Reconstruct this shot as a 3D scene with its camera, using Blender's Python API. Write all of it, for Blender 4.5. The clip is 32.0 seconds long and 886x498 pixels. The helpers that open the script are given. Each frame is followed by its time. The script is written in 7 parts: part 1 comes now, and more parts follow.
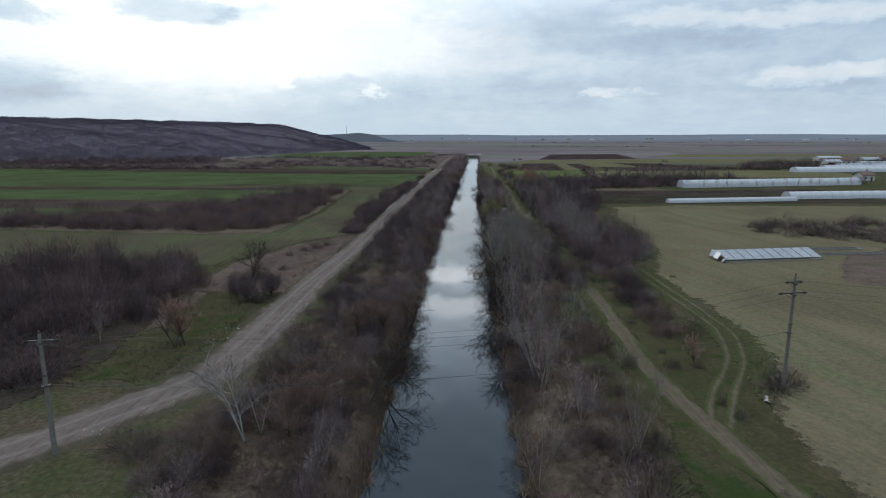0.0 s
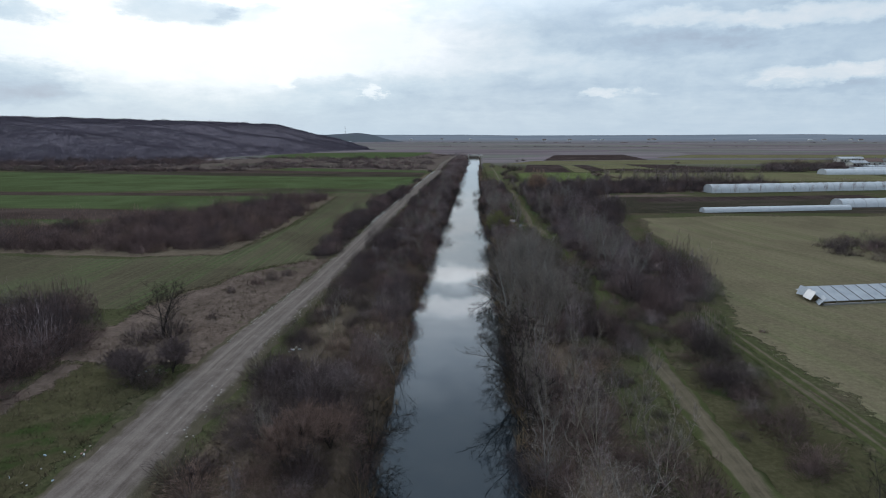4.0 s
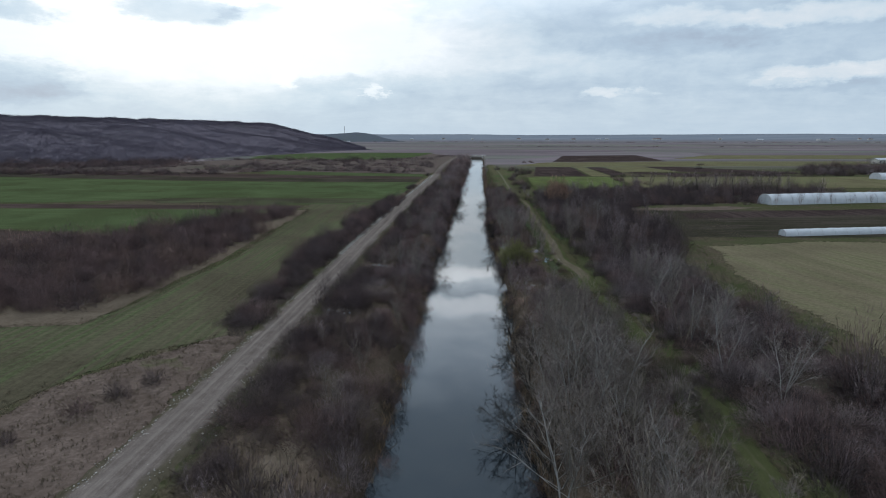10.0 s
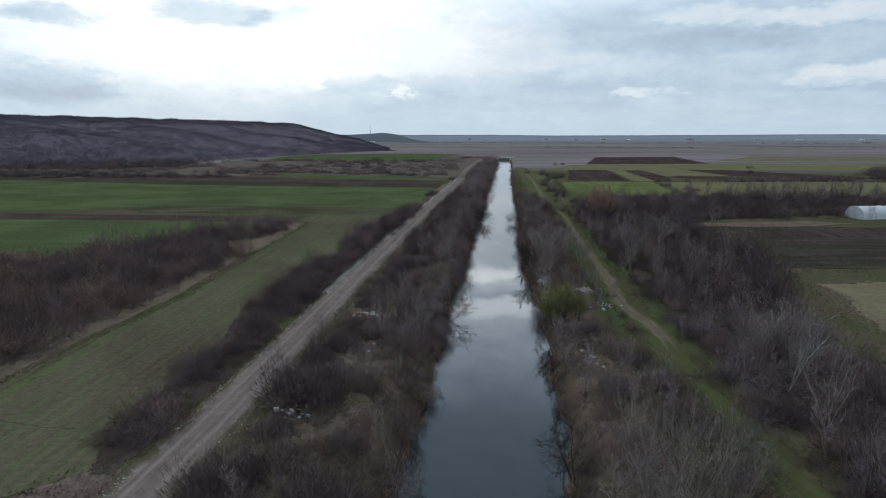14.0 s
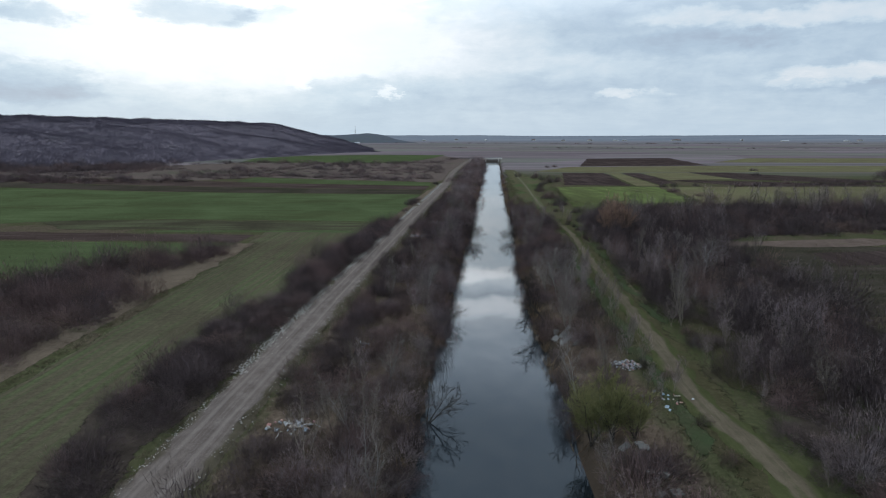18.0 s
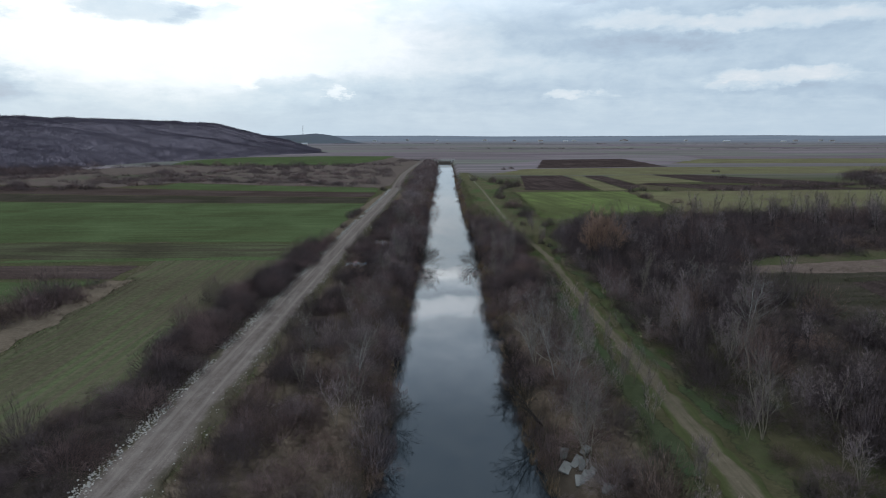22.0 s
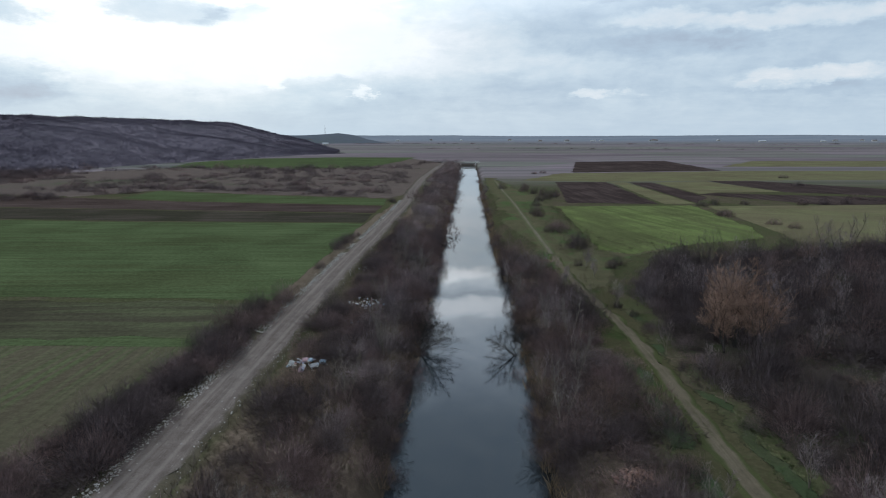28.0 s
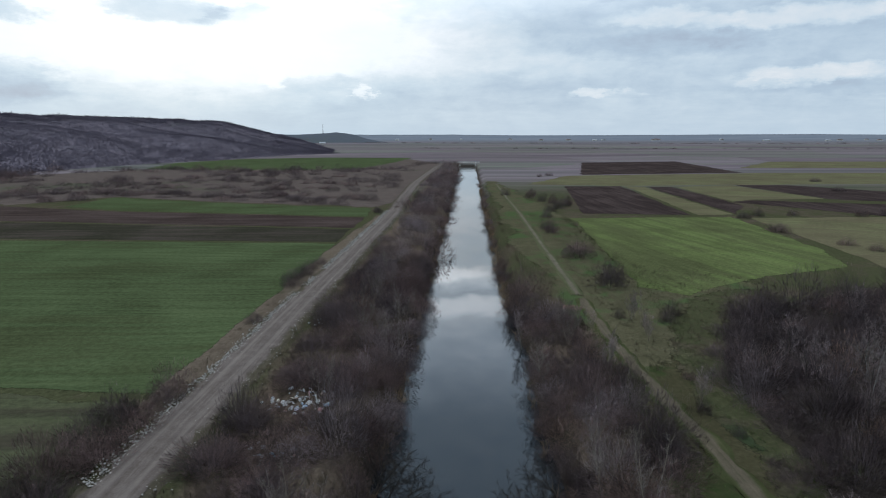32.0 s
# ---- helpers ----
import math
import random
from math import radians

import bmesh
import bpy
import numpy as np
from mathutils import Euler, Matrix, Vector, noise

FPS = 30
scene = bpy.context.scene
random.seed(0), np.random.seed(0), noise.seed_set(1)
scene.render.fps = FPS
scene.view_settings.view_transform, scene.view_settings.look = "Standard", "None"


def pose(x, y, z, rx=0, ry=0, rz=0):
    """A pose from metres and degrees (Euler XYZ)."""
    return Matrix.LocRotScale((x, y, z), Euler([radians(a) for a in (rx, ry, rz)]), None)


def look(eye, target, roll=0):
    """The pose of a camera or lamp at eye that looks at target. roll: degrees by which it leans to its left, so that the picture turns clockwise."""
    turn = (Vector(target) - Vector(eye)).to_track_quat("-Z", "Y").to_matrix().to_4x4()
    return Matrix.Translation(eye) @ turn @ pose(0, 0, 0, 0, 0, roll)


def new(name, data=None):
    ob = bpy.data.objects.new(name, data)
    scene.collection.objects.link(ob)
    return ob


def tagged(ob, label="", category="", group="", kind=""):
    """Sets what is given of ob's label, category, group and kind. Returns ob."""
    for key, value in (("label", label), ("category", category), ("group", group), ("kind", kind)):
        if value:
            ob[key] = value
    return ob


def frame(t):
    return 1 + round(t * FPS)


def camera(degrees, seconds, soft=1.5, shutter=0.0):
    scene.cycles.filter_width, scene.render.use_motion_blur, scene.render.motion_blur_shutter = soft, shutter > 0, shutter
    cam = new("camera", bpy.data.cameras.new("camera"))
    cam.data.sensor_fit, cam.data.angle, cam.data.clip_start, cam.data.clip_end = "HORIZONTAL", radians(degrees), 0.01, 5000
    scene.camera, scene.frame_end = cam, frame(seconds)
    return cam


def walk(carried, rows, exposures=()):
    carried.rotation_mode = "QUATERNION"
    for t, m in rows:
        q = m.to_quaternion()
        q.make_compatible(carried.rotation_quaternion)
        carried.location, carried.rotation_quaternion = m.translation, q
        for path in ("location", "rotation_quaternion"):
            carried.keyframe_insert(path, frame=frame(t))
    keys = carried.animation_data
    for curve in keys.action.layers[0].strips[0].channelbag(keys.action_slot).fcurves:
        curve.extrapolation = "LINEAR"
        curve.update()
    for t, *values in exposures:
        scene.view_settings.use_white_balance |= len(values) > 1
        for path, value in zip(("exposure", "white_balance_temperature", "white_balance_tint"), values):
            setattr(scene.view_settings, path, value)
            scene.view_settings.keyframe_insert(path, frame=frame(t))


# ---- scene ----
# ---- camera and its walk ----
cam = camera(73.6, 32.0, soft=1.05)
PATH = [  # seconds, x, y, z, tilt, turn
    (0, 0.00, 0.00, 22.94, 79.10, 2.22),
    (0.5, 0.01, 3.67, 22.89, 79.09, 2.22),
    (1, 0.01, 7.36, 22.85, 79.12, 2.21),
    (1.5, 0.00, 11.07, 22.79, 79.12, 2.22),
    (2, -0.03, 14.80, 22.71, 79.09, 2.23),
    (2.5, -0.07, 18.55, 22.62, 79.14, 2.26),
    (3, -0.11, 22.26, 22.54, 79.13, 2.24),
    (3.5, -0.16, 25.92, 22.45, 79.13, 2.24),
    (5.5, -0.40, 40.30, 22.07, 79.05, 2.28),
    (6, -0.44, 43.91, 22.02, 79.04, 2.30),
    (6.5, -0.46, 47.52, 22.01, 79.05, 2.31),
    (7, -0.48, 51.15, 22.02, 79.06, 2.36),
    (7.5, -0.51, 54.79, 22.03, 79.04, 2.35),
    (8, -0.56, 58.42, 22.06, 79.05, 2.38),
    (8.5, -0.60, 62.03, 22.08, 79.08, 2.38),
    (9, -0.64, 65.61, 22.09, 79.06, 2.39),
    (9.5, -0.67, 69.18, 22.10, 79.08, 2.40),
    (10, -0.70, 72.75, 22.09, 79.08, 2.41),
    (10.5, -0.72, 76.31, 22.08, 79.07, 2.42),
    (11, -0.75, 79.87, 22.07, 79.06, 2.44),
    (11.5, -0.79, 83.45, 22.05, 79.07, 2.41),
    (12, -0.83, 87.04, 22.04, 79.07, 2.53),
    (12.5, -0.88, 90.63, 22.02, 79.06, 4.23),
    (13, -0.93, 94.21, 22.00, 79.09, 4.91),
    (13.5, -0.98, 97.79, 21.96, 79.10, 4.94),
    (14, -1.04, 101.39, 21.92, 79.13, 4.94),
    (14.5, -1.15, 105.02, 21.88, 79.12, 4.96),
    (16.5, -1.91, 119.54, 21.75, 79.11, 4.95),
    (17, -2.05, 123.10, 21.73, 79.13, 4.88),
    (17.5, -2.15, 126.59, 21.74, 79.17, 3.73),
    (18, -2.21, 130.01, 21.76, 79.18, 3.66),
    (18.5, -2.25, 133.42, 21.78, 79.16, 3.67),
    (19, -2.28, 136.89, 21.79, 79.19, 3.65),
    (19.5, -2.33, 140.41, 21.79, 79.18, 3.19),
    (20, -2.40, 143.96, 21.79, 79.17, 2.15),
    (20.5, -2.47, 147.54, 21.77, 79.18, 1.59),
    (21, -2.53, 151.10, 21.74, 79.20, 1.32),
    (21.5, -2.59, 154.73, 21.70, 79.21, -0.27),
    (22, -2.66, 158.37, 21.66, 79.22, -0.98),
    (22.5, -2.72, 162.01, 21.64, 79.21, -0.98),
    (23, -2.78, 165.67, 21.62, 79.21, -1.03),
    (23.5, -2.80, 169.32, 21.61, 79.21, -1.07),
    (24, -2.77, 172.97, 21.61, 79.23, -1.08),
    (24.5, -2.66, 176.70, 21.62, 79.19, -1.06),
    (26.5, -1.86, 192.22, 21.79, 79.21, -1.08),
    (27, -1.66, 196.03, 21.82, 79.19, -0.39),
    (27.5, -1.46, 199.74, 21.83, 79.21, 1.33),
    (28, -1.28, 203.39, 21.83, 79.19, 1.33),
    (28.5, -1.13, 207.04, 21.84, 79.20, 1.33),
    (29, -0.99, 210.70, 21.85, 79.17, 1.33),
    (29.5, -0.84, 214.39, 21.84, 79.18, 1.34),
    (30, -0.67, 218.13, 21.83, 79.17, 1.31),
    (30.5, -0.51, 221.90, 21.80, 79.18, 1.31),
    (31, -0.39, 225.66, 21.76, 79.13, 1.32),
    (31.5, -0.29, 229.46, 21.73, 79.12, 1.35),
    (32, -0.21, 233.29, 21.71, 79.12, 1.34),
]
walk(cam, [(t, pose(x, y, z, tilt, 0, turn)) for t, x, y, z, tilt, turn in PATH], [(0.0, 0.0, 6320, 11.5), (32.0, 0.0, 6320, 11.5)])

# ---- world, sun ----
SUN_AZ, SUN_EL = 27.0, 24.0  # degrees left of the canal's line, and above the horizon


def sun_way():
    a, e = radians(SUN_AZ), radians(SUN_EL)
    return Vector((-math.sin(a) * math.cos(e), math.cos(a) * math.cos(e), math.sin(e)))


class Nodes:
    """Small helper to wire shader nodes."""

    def __init__(self, tree):
        self.t = tree
        tree.nodes.clear()

    def add(self, kind, **values):
        n = self.t.nodes.new(kind)
        for key, v in values.items():
            if key in n.inputs:
                self.put(n.inputs[key], v)
        return n

    def put(self, socket, v):
        if isinstance(v, bpy.types.NodeSocket):
            self.t.links.new(v, socket)
        else:
            socket.default_value = v

    def math(self, op, a, b=0.0, c=0.0, clamp=False):
        n = self.t.nodes.new("ShaderNodeMath")
        n.operation, n.use_clamp = op, clamp
        for s, v in zip(n.inputs, (a, b, c)):
            self.put(s, v)
        return n.outputs[0]

    def vec(self, op, a, b=(0, 0, 0)):
        n = self.t.nodes.new("ShaderNodeVectorMath")
        n.operation = op
        self.put(n.inputs[0], a)
        self.put(n.inputs[1], b)
        return n.outputs["Value"] if op in ("DOT_PRODUCT", "LENGTH") else n.outputs[0]

    def join(self, x, y, z):
        n = self.t.nodes.new("ShaderNodeCombineXYZ")
        for s, v in zip(n.inputs, (x, y, z)):
            self.put(s, v)
        return n.outputs[0]

    def split(self, v):
        n = self.t.nodes.new("ShaderNodeSeparateXYZ")
        self.put(n.inputs[0], v)
        return n.outputs

    def noise(self, vector, scale, detail=3.0, rough=0.55, warp=0.0):
        n = self.t.nodes.new("ShaderNodeTexNoise")
        self.put(n.inputs["Vector"], vector)
        n.inputs["Scale"].default_value, n.inputs["Detail"].default_value = scale, detail
        n.inputs["Roughness"].default_value, n.inputs["Distortion"].default_value = rough, warp
        return n.outputs[0]

    def ramp(self, fac, stops):
        n = self.t.nodes.new("ShaderNodeValToRGB")
        self.put(n.inputs[0], fac)
        e = n.color_ramp.elements
        while len(e) < len(stops):
            e.new(0.5)
        for k, (at, col) in zip(e, stops):
            k.position, k.color = at, (*col, 1) if len(col) == 3 else col
        return n.outputs[0]

    def mix(self, fac, a, b, kind="MIX"):
        n = self.t.nodes.new("ShaderNodeMix")
        n.data_type, n.blend_type = "RGBA", kind
        self.put(n.inputs[0], fac)
        self.put(n.inputs[6], a if isinstance(a, bpy.types.NodeSocket) else (*a, 1))
        self.put(n.inputs[7], b if isinstance(b, bpy.types.NodeSocket) else (*b, 1))
        return n.outputs[2]

    def span(self, v, a, b, c=0.0, d=1.0):
        n = self.t.nodes.new("ShaderNodeMapRange")
        n.interpolation_type = "SMOOTHSTEP"
        for s, x in zip(n.inputs, (v, a, b, c, d)):
            self.put(s, x)
        return n.outputs[0]


def make_world():
    world = bpy.data.worlds.new("overcast_sky")
    world.use_nodes = True
    scene.world = world
    k = Nodes(world.node_tree)
    sky = k.t.nodes.new("ShaderNodeTexSky")
    sky.sky_type, sky.sun_disc = "NISHITA", False
    sky.sun_elevation, sky.sun_rotation = radians(SUN_EL), radians(-SUN_AZ)
    sky.dust_density, sky.air_density = 2.0, 1.0
    way = k.t.nodes.new("ShaderNodeTexCoord").outputs["Generated"]
    x, y, z = k.split(way)
    az = k.math("MULTIPLY", k.math("ARCTAN2", x, y), 57.2958)  # degrees right of the canal's line
    el = k.math("MULTIPLY", k.math("ARCSINE", z), 57.2958)
    up = k.math("ADD", k.math("MAXIMUM", z, 0.0), 0.09)
    flat = k.join(k.math("DIVIDE", x, up), k.math("DIVIDE", y, up), 0.0)
    big = k.noise(k.vec("ADD", flat, (3.7, 1.9, 0.0)), 0.7, 6.0, 0.55, 0.5)
    fine = k.noise(k.vec("ADD", flat, (8.1, 4.4, 2.0)), 2.4, 7.0, 0.62, 0.8)
    layer = k.noise(k.join(k.math("MULTIPLY", az, 0.15), k.math("MULTIPLY", el, 0.38), 3.0), 1.0, 7.0, 0.6, 0.5)
    puff = k.noise(k.join(k.math("MULTIPLY", az, 0.33), k.math("MULTIPLY", el, 0.62), 9.0), 1.0, 8.0, 0.62, 0.3)
    wob = k.math("SUBTRACT", k.noise(k.join(k.math("MULTIPLY", az, 0.16), k.math("MULTIPLY", el, 0.4), 0.0), 1.0, 8.0, 0.66), 0.5)
    wob2 = k.math("SUBTRACT", k.noise(k.join(k.math("MULTIPLY", az, 0.2), k.math("MULTIPLY", el, 0.35), 7.0), 1.0, 8.0, 0.66), 0.5)
    rag = k.math("SUBTRACT", k.noise(k.join(k.math("MULTIPLY", az, 0.5), k.math("MULTIPLY", el, 1.5), 4.0), 1.0, 7.0, 0.6), 0.5)
    waz = k.math("ADD", az, k.math("ADD", k.math("MULTIPLY", wob, 9.0), k.math("MULTIPLY", rag, 2.6)))
    wel = k.math("ADD", el, k.math("ADD", k.math("MULTIPLY", wob2, 2.6), k.math("MULTIPLY", rag, 0.9)))

    def bank(a0, e0, wa, we, amount, total):
        """One cloud bank or gap: its middle, half widths and strength, with ragged edges; wide ones fade softly."""
        da, de = k.math("DIVIDE", k.math("SUBTRACT", waz, a0), wa), k.math("DIVIDE", k.math("SUBTRACT", wel, e0), we)
        d = k.math("ADD", k.math("MULTIPLY", da, da), k.math("MULTIPLY", de, de))
        return k.math("ADD", total, k.math("MULTIPLY", k.span(d, 0.0 if wa > 9 else 0.1, 2.4 if wa > 9 else 1.6, 1.0, 0.0), amount))

    tone = k.math("ADD", 0.575, k.math("MULTIPLY", k.math("SUBTRACT", big, 0.5), 0.20))
    tone = k.math("ADD", tone, k.math("MULTIPLY", k.math("SUBTRACT", fine, 0.5), 0.14))
    tone = k.math("ADD", tone, k.math("MULTIPLY", k.math("SUBTRACT", layer, 0.5), 0.34))
    tone = k.math("ADD", tone, k.math("MULTIPLY", k.math("SUBTRACT", puff, 0.5), 0.32))
    tone = k.math("ADD", tone, k.span(z, 0.65, 1.0, 0.0, 0.35))
    for a0, e0, wa, we, amount in [
        (-24, 8.0, 16, 4.4, 0.50), (-30, 15, 30, 7, 0.22), (-25.5, 10.3, 5.0, 1.2, -0.62), (-20.0, 10.3, 3.0, 0.9, -0.35), (-37.5, 9.1, 3.4, 0.8, -0.50), (-38, 4.2, 5.5, 1.6, -0.30), (-8, 8.0, 10, 3.6, 0.16),
        (-20, 3.4, 20, 1.5, -0.06), (-16.3, 4.9, 1.3, 0.9, 0.24), (-12.8, 4.6, 3.2, 0.9, -0.20), (-9.3, 3.7, 0.8, 0.4, 0.28), (0, 8, 6, 3, 0.10),
        (17, 7.6, 8, 1.2, -0.13), (24, 7.9, 3, 0.6, -0.08), (17.5, 9.9, 4.5, 0.7, 0.22), (29, 9.3, 9, 0.8, 0.26), (13, 6.2, 12, 0.8, 0.05), (30, 7, 16, 5, -0.10), (12, 11, 12, 2, -0.06), (16, 12.1, 6, 0.6, -0.16),
        (30, 4.9, 5.5, 0.7, 0.30), (26.5, 4.1, 2.8, 0.4, 0.16), (34, 3.6, 8, 0.6, -0.08), (13, 3.6, 2.8, 0.35, 0.24), (2, 4.0, 10, 1.6, -0.06),
        (-3, 13.2, 8, 0.8, 0.35), (0, 16.4, 8.5, 0.9, 0.25), (0, 14.9, 9, 0.6, -0.15), (0, 36, 70, 13, -0.04),
    ]:
        tone = bank(a0, e0, wa, we, amount, tone)
    low = k.span(el, 0.0, 4.0, 1.0, 0.0)
    tone = k.math("ADD", k.math("MULTIPLY", tone, k.math("SUBTRACT", 1.0, k.math("MULTIPLY", low, 0.6))), k.math("MULTIPLY", low, 0.6 * 0.53))
    body = k.ramp(k.math("MULTIPLY", tone, 0.8), [(0.14, (0.34, 0.40, 0.50)), (0.34, (0.455, 0.575, 0.685)), (0.48, (0.58, 0.70, 0.785)), (0.60, (0.69, 0.785, 0.845)), (0.80, (0.93, 0.975, 1.0)), (1.0, (1.0, 1.0, 1.0))])
    # towards the sun the thin cloud is cooler; away from it the lit tops are faintly pink
    body = k.mix(k.math("MULTIPLY", k.span(az, 4.0, 26.0), k.span(tone, 0.50, 0.80, 0.0, 0.6)), body, k.vec("MULTIPLY", body, (1.07, 1.0, 0.965)))
    body = k.mix(k.span(az, -14.0, 4.0, 1.0, 0.0), body, k.vec("MULTIPLY", body, (0.955, 1.0, 1.02)))
    body = k.vec("MULTIPLY", body, (10.0, 10.0, 10.0))
    # the veiled sun, and the brighter upper sky
    da, de = k.math("DIVIDE", k.math("SUBTRACT", az, -14.0), 42.0), k.math("DIVIDE", k.math("SUBTRACT", el, 19.5), 8.5)
    veil = k.span(k.math("ADD", k.math("MULTIPLY", da, da), k.math("MULTIPLY", de, de)), 0.0, 1.0, 3.2, 0.0)
    more = k.math("MULTIPLY", k.math("ADD", veil, k.span(z, 0.62, 0.95, 0.0, 7.0)), k.math("MULTIPLY", k.span(tone, 0.35, 0.85), k.span(fine, 0.25, 0.7, 0.6, 1.2)))
    for a0, e0, wa, we, amount in [(-5, 13.2, 7, 1.1, 4.2), (2, 14.0, 6, 1.0, 3.2), (-1, 16.5, 8, 1.1, 3.6), (-2, 18, 34, 6.0, 3.0)]:
        more = bank(a0, e0, wa, we, amount, more)
    body = k.vec("ADD", body, k.join(k.math("MULTIPLY", more, 0.94), more, k.math("MULTIPLY", more, 1.03)))
    body = k.mix(k.math("MULTIPLY", k.span(el, 13.0, 22.0), k.span(el, 45.0, 65.0, 1.0, 0.25)), body, k.vec("MULTIPLY", body, (0.93, 0.985, 1.06)))
    body = k.mix(0.04, body, sky.outputs[0])
    body = k.mix(k.span(z, -0.05, 0.0), (1.2, 1.3, 1.2), body)
    bg = k.add("ShaderNodeBackground", Color=body, Strength=0.1)
    out = k.t.nodes.new("ShaderNodeOutputWorld")
    k.t.links.new(bg.outputs[0], out.inputs[0])


make_world()
sun = new("sun", bpy.data.lights.new("sun", "SUN"))
sun.data.energy, sun.data.angle, sun.data.color = 1.2, radians(20), (1.0, 0.95, 0.88)
sun.matrix_world = look(sun_way() * 100, (0, 0, 0))

# ---- materials ----
def material(name):
    m = bpy.data.materials.new(name)
    m.use_nodes = True
    return m, Nodes(m.node_tree)


def finish(k, colour, rough=0.9, bump=None, strength=0.4, distance=0.05, metal=0.0, spec=0.0, ior=1.45, normal=None, edge=None):
    b = k.add("ShaderNodeBsdfPrincipled", Roughness=rough, Metallic=metal)
    k.put(b.inputs["Base Color"], colour if isinstance(colour, bpy.types.NodeSocket) else (*colour, 1))
    b.inputs["Specular IOR Level"].default_value, b.inputs["IOR"].default_value = spec, ior
    if normal is not None:
        k.put(b.inputs["Normal"], normal)
    if bump is not None:
        n = k.add("ShaderNodeBump", Strength=strength, Distance=distance, Height=bump)
        k.t.links.new(n.outputs[0], b.inputs["Normal"])
    out = k.t.nodes.new("ShaderNodeOutputMaterial")
    if edge is None:
        k.t.links.new(b.outputs[0], out.inputs[0])
        return
    # a parcel's cover thins out towards its border, in tufts
    gone = k.t.nodes.new("ShaderNodeAttribute")
    gone.attribute_name = "gone"
    cover = k.math("ADD", k.math("MULTIPLY", gone.outputs["Fac"], 1.1), k.math("MULTIPLY", k.math("SUBTRACT", edge, 0.5), k.span(gone.outputs["Fac"], 0.0, 0.15, 0.0, 1.3)))
    mix = k.t.nodes.new("ShaderNodeMixShader")
    k.put(mix.inputs[0], k.span(cover, 0.42, 0.62))
    k.t.links.new(b.outputs[0], mix.inputs[1])
    k.t.links.new(k.t.nodes.new("ShaderNodeBsdfTransparent").outputs[0], mix.inputs[2])
    k.t.links.new(mix.outputs[0], out.inputs[0])


def where(k):
    return k.t.nodes.new("ShaderNodeNewGeometry").outputs["Position"]


def soil_material(name, dark, mid, light, green, coarse=0.05, amount=0.5, stretch=(1, 1, 1)):
    """Uneven ground: soil and stubble with patches of green, at three scales."""
    m, k = material(name)
    p = k.vec("MULTIPLY", where(k), stretch)
    fine = k.noise(p, 2.3, 5, 0.65)
    middle = k.noise(p, 0.35, 4, 0.6, 0.5)
    broad = k.noise(p, coarse, 3, 0.55, 0.8)
    col = k.ramp(k.math("ADD", k.math("MULTIPLY", fine, 0.55), k.math("MULTIPLY", middle, 0.45)), [(0.3, dark), (0.5, mid), (0.72, light)])
    patch = k.span(k.math("ADD", k.math("MULTIPLY", broad, 0.6), k.math("MULTIPLY", middle, 0.4)), 0.62 - amount * 0.3, 0.72 - amount * 0.3)
    col = k.mix(patch, col, k.mix(fine, tuple(c * 0.7 for c in green), tuple(c * 1.3 for c in green)))
    finish(k, col, 0.95, k.math("ADD", fine, middle), 0.6, 0.12, edge=k.noise(where(k), 0.9, 6, 0.7))
    return m


